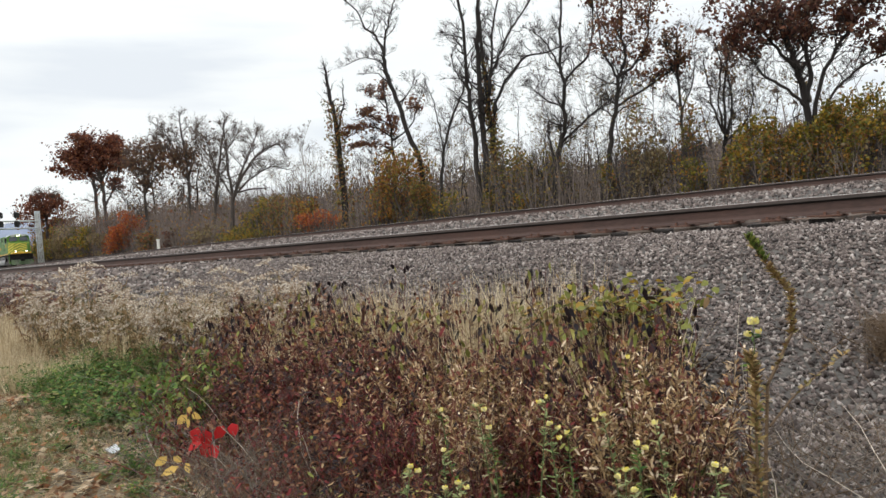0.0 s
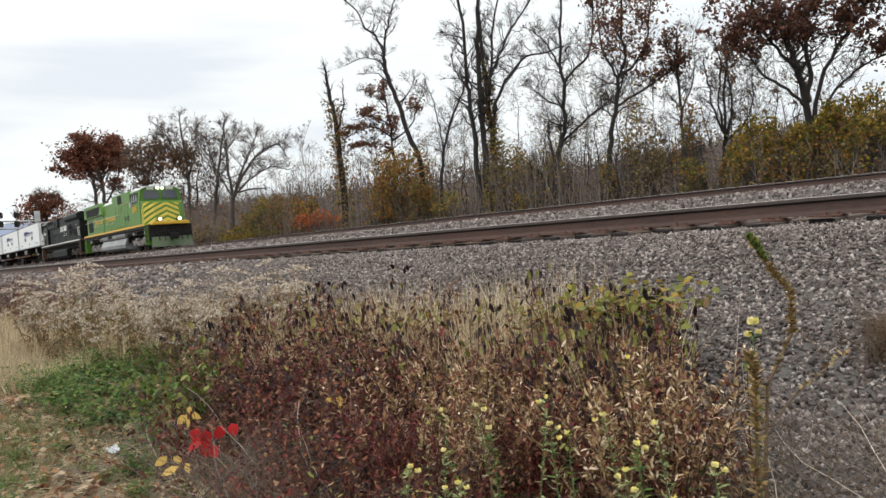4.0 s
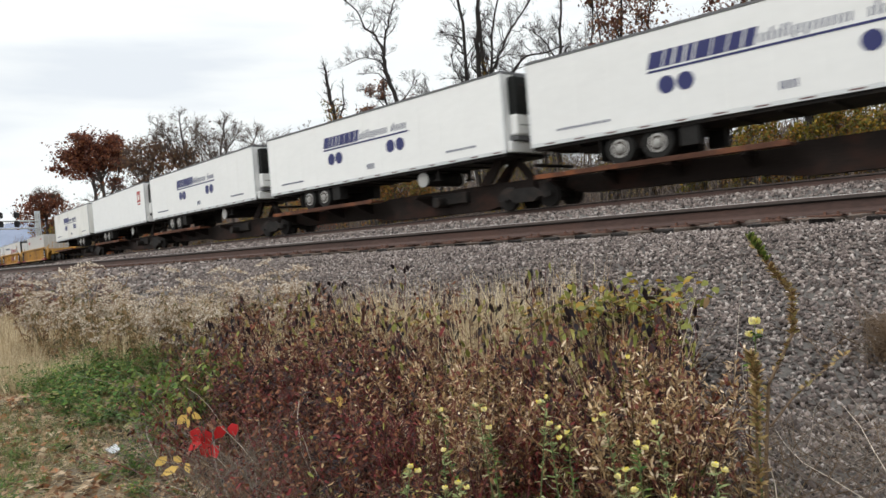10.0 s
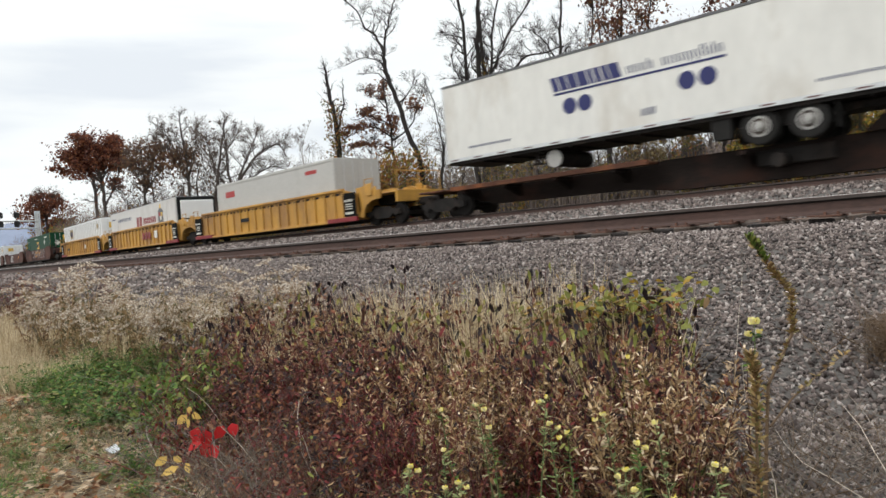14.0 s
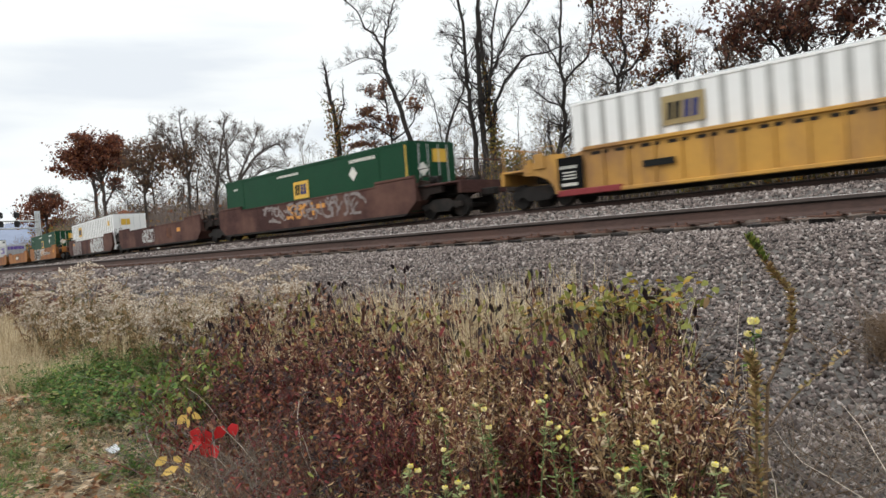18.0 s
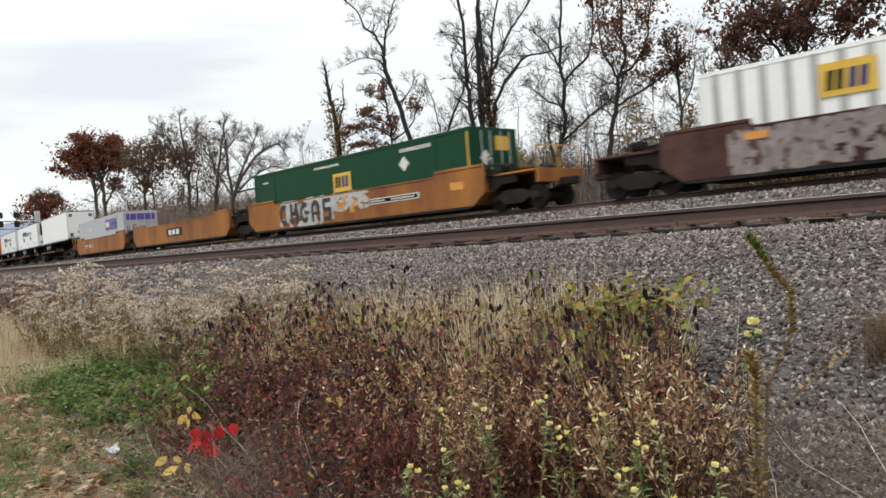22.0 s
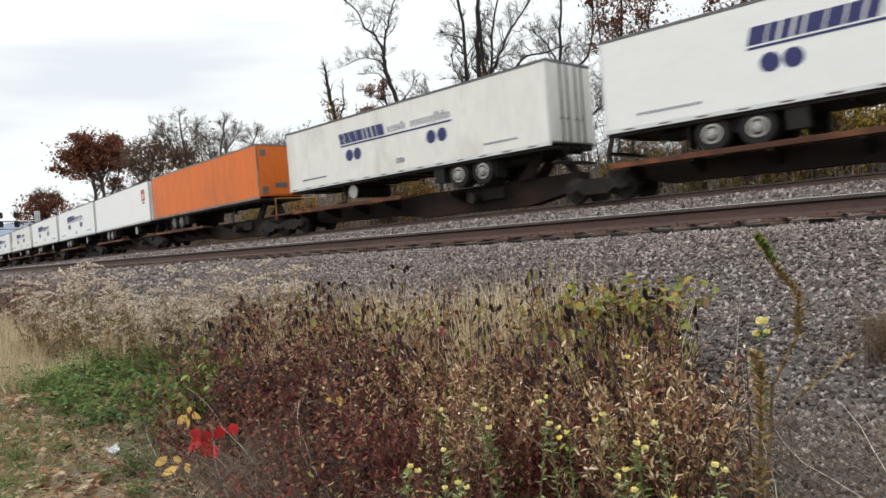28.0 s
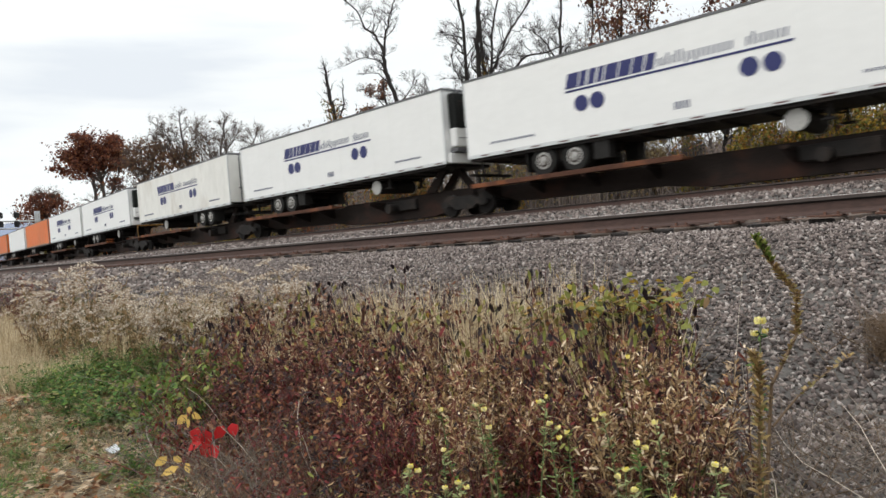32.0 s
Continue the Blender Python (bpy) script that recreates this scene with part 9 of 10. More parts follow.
                if R.random() < 0.6:
                    P.leaf(q[-1], (math.cos(a) * 0.4, math.sin(a) * 0.4, -1.0), R.uniform(0.04, 0.075), R.uniform(0.012, 0.024), 0.2)
        out.append(("stem", P.stem.data("stem", M_STEM_CRIMSON), "crimson stems"))
        out.append(("foliage", P.leaves("foliage", L_DARK), "few dark hanging leaves"))
    elif kind == "tangle":
        for b in range(19):
            a = R.uniform(0, 6.28)
            P.stalk((R.gauss(0, 0.2), R.gauss(0, 0.2), R.uniform(-0.03, 0.1)), R.uniform(0.3, 0.75), (math.cos(a) * R.uniform(0.4, 2.5), math.sin(a) * R.uniform(0.4, 2.5)), R.choice((0.0016, 0.002, 0.0028, 0.0042)), 6, 0.18)
        out.append(("dead_stem", P.stem.data("dead_stem", M_STEM_GREY if seed % 2 else M_STEM_OLIVE), ""))
    elif kind == "grass":
        base = P.n.normal(0, 0.10, (100, 3)) * [1, 1, 0]
        tip = base * 2.2 + np.stack([P.n.normal(0, 0.10, 100), P.n.normal(0, 0.10, 100), P.n.uniform(0.25, 0.75, 100)], 1)
        out.append(("blade", raw("blade", [spikes(base - [0, 0, 0.03], tip, 0.0055, P.n)], L_GRASS), ""))
    return out


LABELS = {
    "russet": ("withered_weed", "withered weed with red-brown stems and dark drooping leaves", "weed"),
    "pokeweed": ("pokeweed", "tall withered weed hung with dark shrivelled leaves", "weed"),
    "bramble": ("bramble", "arching bramble with crimson stems and russet leaves", "bramble"),
    "redstem": ("pokeweed", "dying weed with bare crimson stems and few dark leaves", "weed"),
    "tan": ("seed_stalk", "dry tan weed with upright stalks of small pods", "weed"),
    "boneset": ("seeding_aster", "dry weed with fluffy cream seed heads on tan stems", "weed"),
    "herb": ("green_herb", "low fresh green herb on the dry ground", "plant"),
    "vine": ("trailing_vine", "vine clump with yellow-green leaves turning orange", "vine"),
    "broadleaf": ("leafy_weed", "low weed with broad hanging yellow-green leaves", "weed"),
    "tangle": ("dead_brush", "tangle of thin grey dead stems", "brush"),
    "grass": ("grass_tuft", "tuft of bleached tan grass", "grass"),
}
KITS = {}


def plant(kind, x, y, scale=1.0, turn=0.0, lean=(0, 0)):
    """One plant on the ground; alike plants share their meshes."""
    kit = KITS.setdefault(kind, [weed(kind, 100 + 17 * i + len(kind)) for i in range(6)])
    name, label, cat = LABELS[kind]
    T = thing(name, label, cat, cat + "s in the trackside strip")
    for pname, me, lab in kit[rnd.randrange(len(kit))]:
        part(pname, me, None, T, lab)["kind"] = "stuff"
    T.matrix_world = pose(x, y, ground_z(x, y), lean[0], lean[1], turn) @ Matrix.Scale(scale, 4)
    return T


def strip(u, v):
    """A place in the weed strip: u runs from its right end (0) to its left end (1), v from front (0) to back (1)."""
    fx, fy = -1.35 - 3.3 * u, 2.95 - 0.75 * u
    bx, by = -2.05 - 5.0 * u, 4.45 + 0.05 * u
    return fx + (bx - fx) * v, fy + (by - fy) * v


rnd = random.Random(9)


def sow(kind, count, u0, u1, v0, v1, small=0.75, large=1.08, lean=5, power=1.0):
    """Plants of one kind in uneven clumps, with gaps between them."""
    for i in range(count):
        best = -9.0
        for k in range(1 if kind in ("tangle", "grass") else 2):
            u, v = rnd.uniform(u0, u1), v0 + (v1 - v0) * rnd.random() ** power
            a, b = strip(u, v)
            here = noise.noise(Vector((a * 2.1, b * 2.1, 3.7 * len(kind) + ord(kind[0]))))
            if here > best:
                best, x, y = here, a, b
        plant(kind, x, y, rnd.uniform(small, large) * (0.80 + 0.20 * max(0, v)), rnd.uniform(0, 360), (rnd.gauss(0, lean), rnd.gauss(0, lean)))


sow("russet", 62, 0.0, 1.0, 0.1, 0.95, 0.65, 0.95)
sow("pokeweed", 62, 0.02, 1.0, 0.4, 1.02, 0.70, 0.95)
sow("pokeweed", 22, 0.0, 0.5, 0.1, 0.6, 0.65, 0.85)
sow("pokeweed", 6, 0.6, 1.0, 0.45, 1.0, 0.80, 0.95)
sow("redstem", 26, 0.4, 0.95, 0.3, 1.0, 0.75, 0.98, 6)
sow("grass", 34, 0.5, 0.92, 0.45, 1.05, 0.9, 1.2)
sow("bramble", 56, 0.42, 0.95, -0.1, 0.75, 0.7, 1.1)
sow("bramble", 30, 0.60, 0.98, 0.25, 0.8, 0.7, 1.1)
sow("bramble", 20, 0.0, 0.42, -0.1, 0.5, 0.6, 0.9)
sow("russet", 75, 0.4, 0.95, 0.0, 0.8, 0.6, 0.95, 12)
sow("russet", 26, 0.36, 0.66, -0.16, 0.2, 0.5, 0.8, 10)
sow("grass", 52, 0.08, 0.62, 0.5, 1.08, 0.95, 1.3)
sow("tan", 48, 0.0, 0.6, 0.3, 1.0, 0.65, 0.9)
sow("tan", 60, -0.02, 0.5, -0.18, 0.35, 0.6, 0.95)
sow("bramble", 26, 0.0, 0.5, 0.1, 0.7, 0.7, 1.0)
sow("russet", 30, 0.0, 0.5, -0.1, 0.5, 0.55, 0.8)
sow("tan", 10, 0.6, 1.0, 0.3, 1.0, 0.6, 0.85)
sow("redstem", 34, 0.05, 0.75, 0.1, 0.9, 0.75, 1.0, 6)
sow("redstem", 44, 0.0, 0.5, -0.25, 0.4, 0.6, 0.85, 9)
sow("bramble", 18, 0.0, 0.45, -0.2, 0.2, 0.5, 0.75)
sow("vine", 14, 0.03, 0.17, 0.66, 1.0, 0.80, 0.98, 3)
for u in (0.45, 0.55, 0.65, 0.75, 0.85, 0.95):
    sow("vine", 2, u - 0.06, u + 0.06, 0.7, 1.0, 0.66, 0.86, 4)
sow("tangle", 40, 0.62, 1.08, -0.12, 0.4, 0.7, 1.1)
sow("tangle", 34, 0.0, 0.5, -0.1, 0.6, 0.6, 1.0)
sow("grass", 14, 0.0, 0.7, 0.3, 1.0, 0.6, 1.0)
sow("herb", 40, 0.0, 1.05, -0.15, 0.4, 0.5, 0.9)
sow("tangle", 46, 0.35, 0.85, -0.42, 0.05, 0.6, 0.9)
sow("russet", 26, 0.32, 0.82, -0.40, -0.05, 0.45, 0.7, 12)
sow("bramble", 16, 0.35, 0.82, -0.38, 0.0, 0.5, 0.8)
B = thing("dead_bush", "small dark brown leafless bush on the stones", "bush")
br = np.random.RandomState(88)
bn = 620
ba, bu = br.uniform(0, 6.283, bn), br.uniform(0, 1, bn) ** 0.5
b0 = np.stack([br.normal(0, 0.05, bn), br.normal(0, 0.05, bn), br.uniform(-0.02, 0.12, bn)], 1)
b1 = np.stack([np.cos(ba) * bu * 0.24, np.sin(ba) * bu * 0.24, br.uniform(0.04, 0.36, bn)], 1)
part("twig", raw("twig", [spikes(b0, b1, 0.0026, br), spikes(b1 * 0.75, b1 * 0.75 + br.normal(0, 0.06, (bn, 3)), 0.0016, br)], M_STEM_OLIVE), None, B)["kind"] = "stuff"
B.matrix_world = pose(-0.86, 5.0, ground_z(-0.86, 5.0))
for count, x0, x1, y0, y1, h0, h1 in ((9, -10.6, -8.2, 3.45, 4.15, 0.80, 0.95), (10, -7.6, -5.7, 3.8, 4.4, 0.78, 0.90), (5, -12.0, -10.8, 3.5, 4.1, 0.72, 0.86), (5, -8.2, -7.4, 3.6, 4.2, 0.66, 0.78)):
    for i in range(count):
        x, y = rnd.uniform(x0, x1), rnd.uniform(y0, y1)
        plant("boneset", x, y, rnd.uniform(h0 * 0.8, h1 * 1.1), rnd.uniform(0, 360))
for i in range(120):
    x = rnd.uniform(-9.4, -4.8)
    y = rnd.uniform(2.2, 3.8) + (-5.6 - x) * 0.09
    plant("herb", x, y, rnd.uniform(0.7, 1.3), rnd.uniform(0, 360))
sow("tangle", 24, 0.42, 0.82, -0.36, 0.0, 0.7, 1.0)
for i in range(16):
    x, y = rnd.uniform(-6.8, -5.2), rnd.uniform(3.1, 4.1)
    plant("tangle", x, y, rnd.uniform(0.8, 1.15), rnd.uniform(0, 360))
for i in range(20):
    x, y = rnd.uniform(-6.2, -4.8), rnd.uniform(2.4, 3.2)
    plant("broadleaf", x, y, rnd.uniform(0.8, 1.05), rnd.uniform(0, 360))
for i in range(8):
    x, y = rnd.uniform(-6.6, -5.2), rnd.uniform(2.7, 3.6)
    plant("pokeweed", x, y, rnd.uniform(0.4, 0.6), rnd.uniform(0, 360))
for i in range(40):
    x, y = rnd.uniform(-25, -13), rnd.uniform(4.2, 5.4)
    plant("russet", x, y, rnd.uniform(0.8, 1.1), rnd.uniform(0, 360))
for i in range(20):
    x, y = rnd.uniform(-1.25, -0.45), rnd.uniform(2.7, 4.2)
    plant("tangle", x, y, rnd.uniform(0.6, 1.0), rnd.uniform(0, 360))
for i in range(11):
    x, y = rnd.uniform(-1.45, -1.0), rnd.uniform(2.5, 3.3)
    plant("tan", x, y, rnd.uniform(0.6, 0.95), rnd.uniform(0, 360))
for i in range(4):
    x, y = rnd.uniform(-0.95, -0.80), rnd.uniform(4.75, 5.3)
    plant("tangle", x, y, rnd.uniform(0.7, 0.9), rnd.uniform(0, 360))
for i in range(80):
    x, y = rnd.uniform(-19, -8.5), rnd.uniform(2.9, 5.2)
    if y < 3.6 and x > -10.5:
        continue
    plant("grass", x, y, rnd.uniform(0.5, 0.85), rnd.uniform(0, 360))
for i in range(26):
    x, y = rnd.uniform(-6.5, -3.7), rnd.uniform(1.1, 2.0)
    plant("herb", x, y, rnd.uniform(0.3, 0.6), rnd.uniform(0, 360))

for i in range(46):
    x = rnd.uniform(-12.5, -8.2)
    y = rnd.uniform(2.3, 3.2) + (-8.2 - x) * 0.06
    plant("grass", x, y, rnd.uniform(0.3, 0.65), rnd.uniform(0, 360))

# leaf litter and short grass on the path
n = 14000
px = np.concatenate([rs.uniform(-12, -1.0, 10000), rs.uniform(-9, 9, 4000)])
py = np.concatenate([1.0 + rs.uniform(0, 1, 10000) * (2.2 - 0.12 * px[:10000]), rs.uniform(-6, 2.2, 4000)])
keep = (px < -5.2) | (py < 3.05 + (px + 1.35) * 0.227) | (rs.uniform(0, 1, n) < 0.12)
px, py = px[keep], py[keep]
pz = np.array([ground_z(float(a), float(b)) for a, b in zip(px, py)])
stuff("fallen_leaves", [cloud(np.stack([px, py, pz + 0.012], 1), 0.062, rs, 0.90, 0.7)], L_LITTER, "scattered fallen brown leaves on the dry ground", "leaves")
n = 74000
gx = np.concatenate([rs.uniform(-14, -1.0, 44000), rs.uniform(-9, 9, 30000)])
gy = np.concatenate([0.8 + rs.uniform(0, 1, 44000) * (2.4 - 0.16 * gx[:44000]), rs.uniform(-6, 2.2, 30000)])
keep = np.array([noise.noise(Vector((float(a) * 0.8, float(b) * 0.8, 9.0))) > -0.12 for a, b in zip(gx, gy)])
gx, gy = gx[keep], gy[keep]
gz = np.array([ground_z(float(a), float(b)) for a, b in zip(gx, gy)])
base = np.stack([gx, gy, gz - 0.01], 1)
tip = base + np.stack([rs.normal(0, 0.03, len(gx)), rs.normal(0, 0.03, len(gx)), rs.uniform(0.03, 0.10, len(gx))], 1)
stuff("short_grass", [spikes(base, tip, 0.003, rs)], L_GREENGRASS, "short patchy grass on the dry ground", "grass")

# a few leaves, stalks and scraps that stand out


def leaf_spray(name, label, material, x, y, z, blades):
    """A stalk with broad leaves that hang open towards the path. blades: (side, height, length, width, turn from straight down)."""
    T = thing(name, label, "leaf")
    P = Plant(int(abs(x * 100)))
    st = Mesh()
    g = ground_z(x, y) - z
    st.tube([(0.03, 0.03, g), (0.02, 0.0, g * 0.4), (0, 0, 0.03)], 0.003, 4)
    for side, high, length, width, turn in blades:
        c = (SIDE * side + Vector((0, 0, high))) * 0.55 + BACK * P.r.gauss(0, 0.015)
        d = SIDE * math.sin(radians(turn)) - Vector((0, 0, math.cos(radians(turn)))) - BACK * P.r.uniform(0.1, 0.7)
        P.leaf(c, d, length * 0.85, width * 0.72, P.r.uniform(-0.25, 0.4), -BACK + Vector((P.r.gauss(0, 0.45), P.r.gauss(0, 0.45), 0.4)))
        part("leaf", P.leaves("leaf", material), None, T)
        st.tube([(0, 0, 0.02), tuple(c * 0.5 + Vector((0, 0, 0.02))), tuple(c)], 0.002, 4)
    part("leaf_stalk", st, M_STEM_RED, T)
    T.matrix_world = pose(x, y, z)
    return T


RED_LEAF = "spray of broad scarlet leaves low in the weeds"
leaf_spray("scarlet_leaf_spray", RED_LEAF, L_SCARLET, -3.82, 2.05, 0.24, ((-0.06, 0.13, 0.12, 0.11, -18), (0.0, 0.10, 0.13, 0.10, 12), (-0.05, 0.02, 0.12, 0.10, -35), (0.01, -0.02, 0.11, 0.10, 5)))
leaf_spray("scarlet_leaf_spray", RED_LEAF, L_SCARLET, -3.71, 2.14, 0.28, ((-0.03, 0.06, 0.10, 0.09, -35), (0.05, 0.08, 0.09, 0.09, 25)))
leaf_spray("scarlet_leaf_spray", "scarlet leaf below the others, low in the weeds", L_SCARLET, -3.72, 2.03, 0.19, ((0.0, 0.06, 0.11, 0.09, 25),))
GOLD_LEAF = "few golden yellow leaves low in the weeds"
leaf_spray("golden_leaf_spray", GOLD_LEAF, L_GOLD, -4.00, 2.07, 0.36, ((-0.03, 0.0, 0.09, 0.07, -50), (0.03, 0.02, 0.08, 0.06, 60), (0.0, 0.09, 0.05, 0.04, 10), (-0.01, -0.03, 0.07, 0.03, 0)))
leaf_spray("golden_leaf_spray", GOLD_LEAF, L_GOLD, -3.86, 1.92, 0.11, ((-0.02, 0.02, 0.12, 0.07, -70), (0.04, 0.04, 0.09, 0.06, 40)))
leaf_spray("golden_leaf_spray", "two golden leaves curling on the ground", L_GOLD, -3.97, 1.90, 0.15, ((-0.02, 0.02, 0.10, 0.07, -50), (0.03, 0.0, 0.08, 0.05, 60)))
leaf_spray("golden_leaf_spray", "three pale golden leaves caught in the weeds", L_GOLD, -3.06, 2.42, 0.46, ((-0.03, 0.03, 0.06, 0.04, -60), (0.01, 0.02, 0.06, 0.045, 50), (0.05, -0.01, 0.06, 0.035, -10)))


SWAYS = []


def tall_stalk():
    """The tall curved stalk that stands clear of the other weeds."""
    T = thing("tall_seed_stalk", "tall curved brown seed stalk with green tip", "weed")
    P = Plant(77)
    pts = [Vector((-0.98, 2.86, 0)), Vector((-0.97, 2.88, 0.30)), Vector((-0.97, 2.97, 0.60)), Vector((-0.91, 3.13, 0.79)), Vector((-0.94, 3.25, 0.94)), Vector((-1.04, 3.29, 1.06)), Vector((-1.12, 3.30, 1.19))]
    low = [Vector((-0.95, 2.70, 0)), Vector((-0.96, 2.77, 0.45)), Vector((-1.00, 2.93, 0.62)), Vector((-1.04, 2.99, 0.72))]
    arm = [Vector((-0.95, 2.90, 0.45)), Vector((-0.90, 3.05, 0.54)), Vector((-0.83, 3.25, 0.62)), Vector((-0.77, 3.38, 0.67))]
    P.stem.tube(pts, [0.008, 0.008, 0.007, 0.006, 0.005, 0.004, 0.002], 5)
    P.stem.tube(low, [0.007, 0.006, 0.004, 0.002], 5)
    P.stem.tube(arm, [0.005, 0.004, 0.003, 0.002], 5)
    for line, first, count, size in ((pts[:6], 4, 90, 0.75), (pts, 1, 26, 0.7), (low, 1, 110, 1.0), (arm, 2, 16, 0.7)):
        for i in range(first, len(line)):
            for s in range(count):
                a = P.r.uniform(0, 6.28)
                P.leaf(line[i].lerp(line[i - 1], P.r.random()), (math.cos(a) * 0.7, math.sin(a) * 0.7, P.r.uniform(0.1, 1.0)), P.r.uniform(0.03, 0.052) * size, 0.015, 0.1)
    part("stem", P.stem, M_STEM_OLIVE, T)
    part("seed_pod", P.leaves("seed_pod", L_POD), None, T, "dry brown seed pods")["kind"] = "stuff"
    for s in range(90):
        a = P.r.uniform(0, 6.28)
        P.leaf(pts[6].lerp(pts[5], P.r.random() * 0.9), (math.cos(a) * 0.6, math.sin(a) * 0.6, 1.0), P.r.uniform(0.03, 0.05), 0.015, 0.1)
    part("green_tip", P.leaves("green_tip", L_BROAD), None, T, "green leafy tip")
    return T


def primrose(x, y, h, seed):
    """An evening primrose: one leaning stalk, narrow blue-green leaves crowded towards its top, and one to three blossoms."""
    T = thing("evening_primrose", "green evening primrose with small pale yellow flowers", "flower", "flowers in the trackside strip")
    P = Plant(seed)
    g = ground_z(x, y)
    lean = (P.r.gauss(0, 0.06), P.r.gauss(0, 0.06))
    pts = P.stalk((-lean[0] * (h - g), -lean[1] * (h - g), -0.03), h - g, lean, 0.0055, 7, 0.015)
    for i in range(3, 8):
        for s in range(5 + 7 * (i > 4)):
            a = P.r.uniform(0, 6.28)
            P.leaf(pts[i].lerp(pts[i - 1], P.r.random()), (math.cos(a), math.sin(a), P.r.uniform(0.2, 1.0)), P.r.uniform(0.022, 0.046), P.r.uniform(0.007, 0.012), 0.2)
    part("stem", P.stem, M_STEM_GREEN, T)
    part("foliage", P.leaves("foliage", L_PALEGREEN if seed % 3 else L_GREEN), None, T, "narrow pale green leaves")["kind"] = "stuff"
    for k in range(P.r.randint(1, 2)):
        c = pts[-1] + (SIDE * P.r.choice((-0.03, 0.03)) + Vector((0, 0, -0.02)) if k else Vector((0, 0, 0)))
        for a in range(5):
            w = a * 1.257 + P.r.random()
            P.leaf(c, (math.cos(w), math.sin(w), 1.1), 0.021, 0.019, -0.1)
    part("blossom", P.leaves("blossom", L_FLOWER), None, T, "pale yellow blossom")
    T.matrix_world = pose(x, y, g)
    return T


for i, (x, y, h) in enumerate(((-2.15, 2.57, 0.53), (-2.10, 2.54, 0.42), (-2.27, 2.40, 0.33), (-2.05, 2.26, 0.26), (-2.38, 2.57, 0.48), (-1.89, 2.71, 0.55), (-1.81, 2.64, 0.45), (-1.74, 2.63, 0.43), (-1.60, 2.77, 0.49),
                               (-1.33, 2.69, 0.50), (-1.40, 2.65, 0.43), (-1.38, 2.49, 0.35), (-1.31, 2.42, 0.31), (-1.13, 2.45, 0.31), (-1.04, 2.55, 0.41), (-2.31, 2.21, 0.31), (-1.74, 3.27, 0.65), (-2.08, 2.16, 0.26))):
    primrose(x * 0.87, y * 0.87, EYE.z - (EYE.z - h) * 0.87, 500 + i)


def primrose_head():
    T = thing("evening_primrose", "evening primrose with one pale yellow blossom above green leaves", "flower")
    P = Plant(78)
    pts = P.stalk((-1.03, 2.99, 0), 0.84, (-0.03, 0.03), 0.007, 6, 0.03)
    for i in range(3, 7):
        for s in range(9):
            a = P.r.uniform(0, 6.28)
            P.leaf(pts[i].lerp(pts[i - 1], P.r.random()), (math.cos(a), math.sin(a), P.r.uniform(0.1, 0.8)), P.r.uniform(0.03, 0.06), 0.014, 0.2)
    part("stem", P.stem, M_STEM_GREEN, T)
    part("foliage", P.leaves("foliage", L_GREEN), None, T)
    for c, size in ((Vector((0, 0, 0)), 0.036), (Vector((0, 0, -0.05)) - SIDE * 0.025, 0.03), (Vector((0, 0, -0.04)) + SIDE * 0.02, 0.024)):
        for a in range(6):
            P.leaf(pts[-1] + c, (math.cos(a * 1.05), math.sin(a * 1.05), 1.3), size, size * 0.9, -0.1)
    part("blossom", P.leaves("blossom", L_FLOWER), None, T, "pale yellow blossom")
    return T


SWAYS.append((tall_stalk(), Vector((-0.98, 2.86, 0)), 1.0))
SWAYS.append((primrose_head(), Vector((-1.03, 2.99, 0)), 1.3))
sticks = [(-1.55, 4.1, 0.98, 0.0, 0.02), (-1.5, 3.75, 1.05, -0.28, 0.1), (-1.9, 3.9, 0.95, 0.3, 0.0)]
for i in range(60):
    u, v = (rnd.uniform(0.5, 1.0), rnd.uniform(-0.15, 0.4)) if i % 2 else (rnd.uniform(0.0, 0.5), rnd.uniform(-0.1, 0.6))
    sticks.append((*strip(u, v), rnd.uniform(0.25, 0.6), rnd.uniform(-1.6, 1.6), rnd.uniform(-1.0, 1.0)))
for i in range(14):
    sticks.append((*strip(rnd.uniform(0.45, 0.8), rnd.uniform(-0.35, 0.1)), rnd.uniform(0.25, 0.5), rnd.uniform(-1.5, 1.5), rnd.uniform(-0.6, 0.6)))
for i in range(16):
    sticks.append((rnd.uniform(-1.15, -0.35), rnd.uniform(2.2, 3.4), rnd.uniform(0.35, 0.8), rnd.uniform(-4, 4), rnd.uniform(-2, 2)))
for i, (x, y, h, lx, ly) in enumerate(sticks):
    T = thing("dead_stick", "bare pale dead stick standing in the weeds", "stick")
    P = Plant(200 + i)
    P.stalk((0, 0, -0.03), h, (lx, ly), P.r.uniform(0.0025, 0.0045), 6, 0.05 if i < 3 else 0.16)
    part("stick", P.stem, M_STEM_PALE, T)
    T.matrix_world = pose(x, y, ground_z(x, y))
n = 20000
sx = np.concatenate([rs.uniform(-12, -1.0, 14000), rs.uniform(-9, 9, 6000)])
sy = np.concatenate([0.9 + rs.uniform(0, 1, 14000) * (2.4 - 0.14 * sx[:14000]), rs.uniform(-6, 2.2, 6000)])
sz = np.array([ground_z(float(a), float(b)) for a, b in zip(sx, sy)])
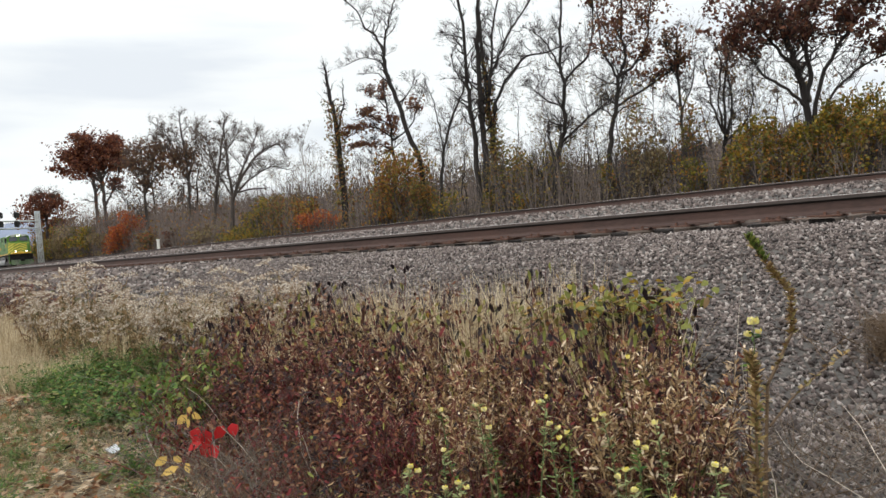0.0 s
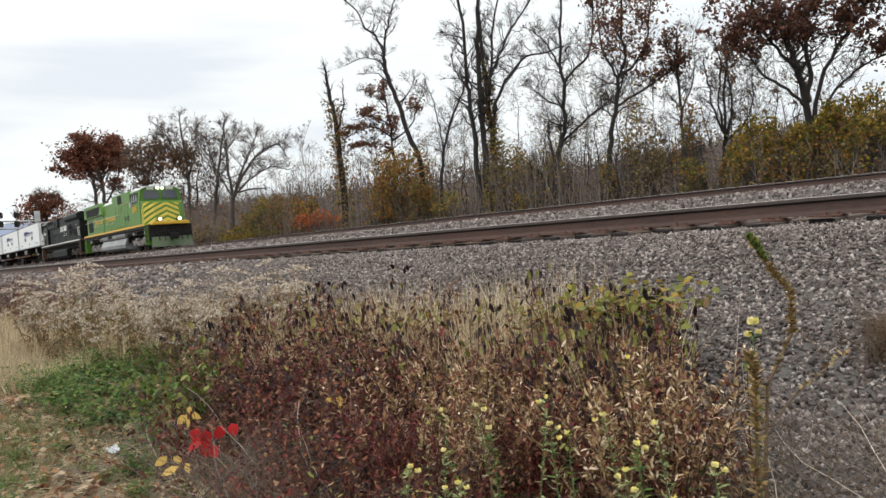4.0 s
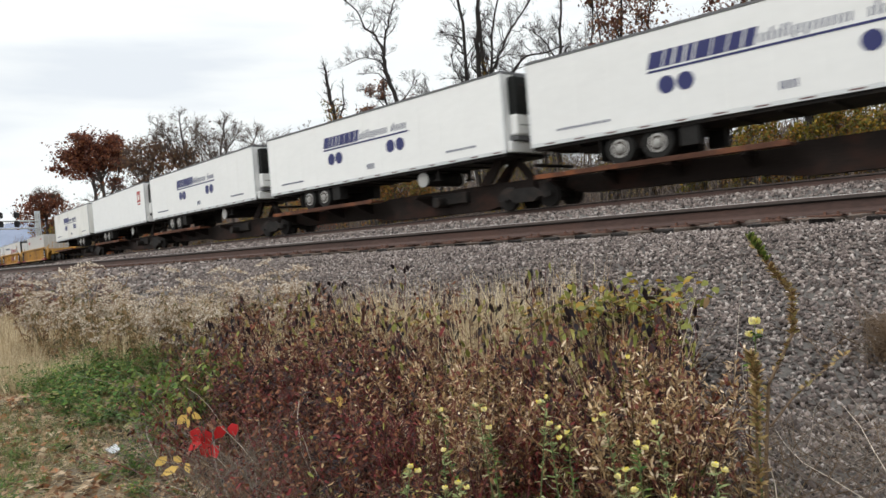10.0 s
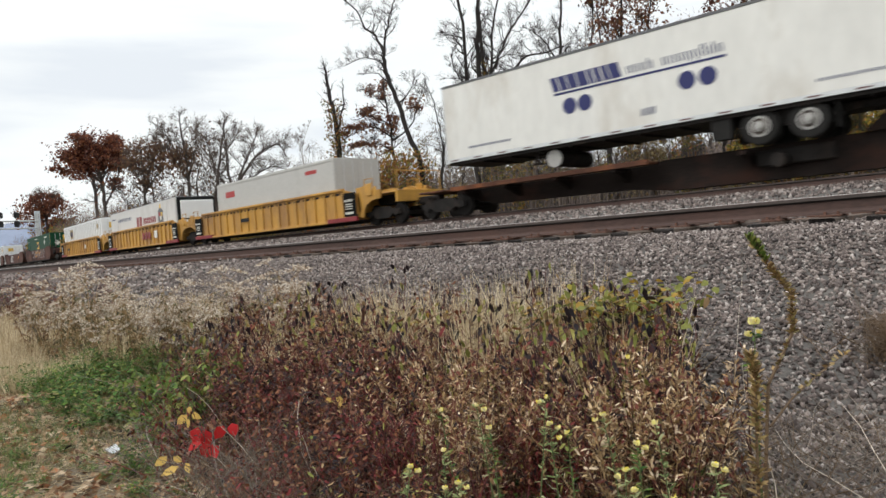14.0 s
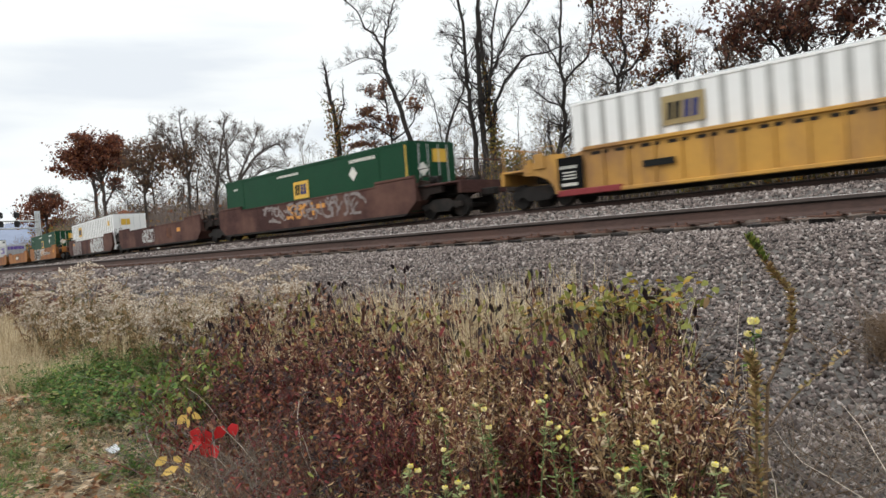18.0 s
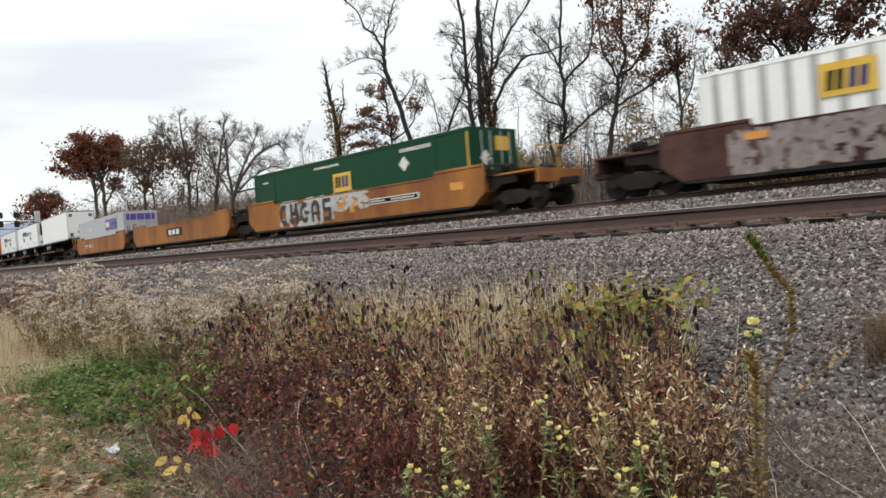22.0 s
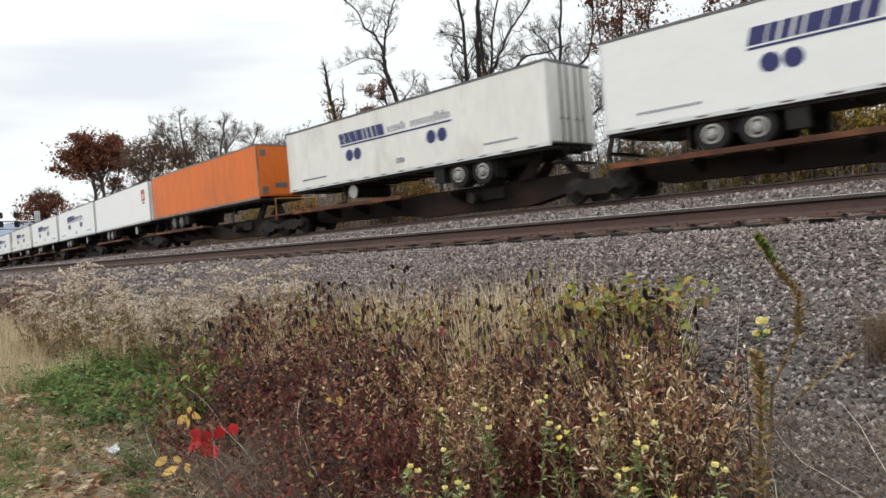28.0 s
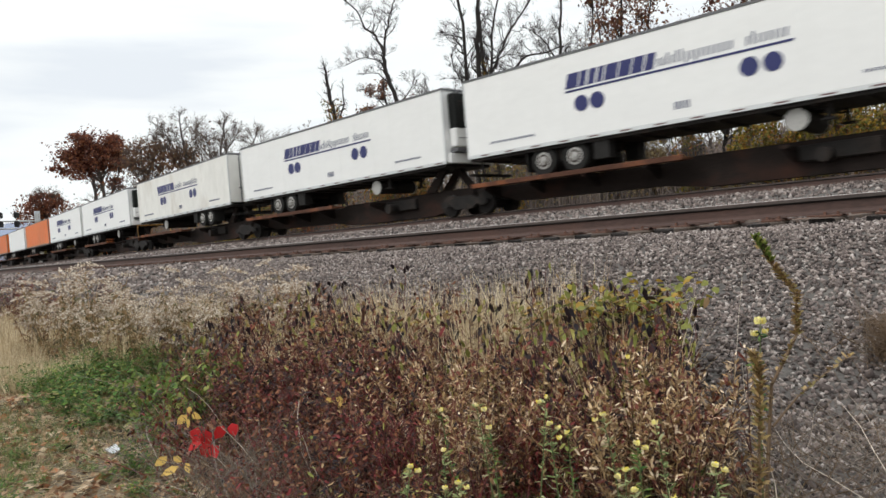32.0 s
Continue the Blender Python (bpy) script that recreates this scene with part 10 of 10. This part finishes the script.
base = np.stack([sx, sy, sz + 0.006], 1)
a = rs.uniform(0, 6.283, n)
ln = rs.uniform(0.05, 0.2, n)
stuff("straw", [spikes(base, base + np.stack([np.cos(a) * ln, np.sin(a) * ln, rs.uniform(0, 0.03, n)], 1), 0.003, rs)], L_GRASS, "bits of bleached straw lying on the ground", "straw")
M_SCRAP = mat("white_plastic_scrap", (0.62, 0.64, 0.66), 0.35, vary=0.1, scale=20, bump=0.2)
T = thing("plastic_scrap", "crumpled white plastic scrap on the dry ground", "litter")
m = Mesh()
m.add([(-0.07, -0.03, 0.01), (0.0, -0.045, 0.04), (0.07, -0.02, 0.012), (0.06, 0.03, 0.03), (-0.01, 0.035, 0.055), (-0.06, 0.03, 0.02), (0, 0, 0.0)],
      [(0, 1, 4, 5), (1, 2, 3, 4), (0, 6, 2, 1), (5, 4, 3, 6), (0, 5, 6), (2, 6, 3)])
part("crumpled_sheet", m, M_SCRAP, T)
T.matrix_world = pose(-5.02, 2.01, ground_z(-5.02, 2.01))
T = thing("rock", "small tan rock among the dead stems", "rock")
part("stone_body", raw("stone_body", [stones(np.zeros((1, 3)), 0.11, np.random.RandomState(4))], L_LITTER), None, T)
T.matrix_world = pose(-2.72, 2.0, 0.16 - 0.1)


def motions():
    """The whole train runs along the far track from left to right."""
    times = [i * 1.0 for i in range(33)]
    for ob, at in TRAIN:
        turn = pose(0, 0, 0, 0, 0, 180) if ob.get("turned") else Matrix.Identity(4)
        walk(ob, [(t, along(at + run(t), FAR_Y, FAR_Z) @ turn) for t in times])
    # the tall stalk and the primrose beside it lean over a little in the draught of the train
    for ob, foot, much in SWAYS:
        rows = []
        for t, lean in ((0, 0.0), (9, 0.1), (11, 0.5), (13, 0.3), (17, 0.0), (20, 0.2), (23, 0.0), (25, 1.0), (28, 1.9), (30, 1.3), (32, 1.5)):
            rows.append((t, Matrix.Translation(foot) @ Matrix.Rotation(radians(lean * much), 4, BACK) @ Matrix.Translation(-foot)))
        walk(ob, rows)


motions()
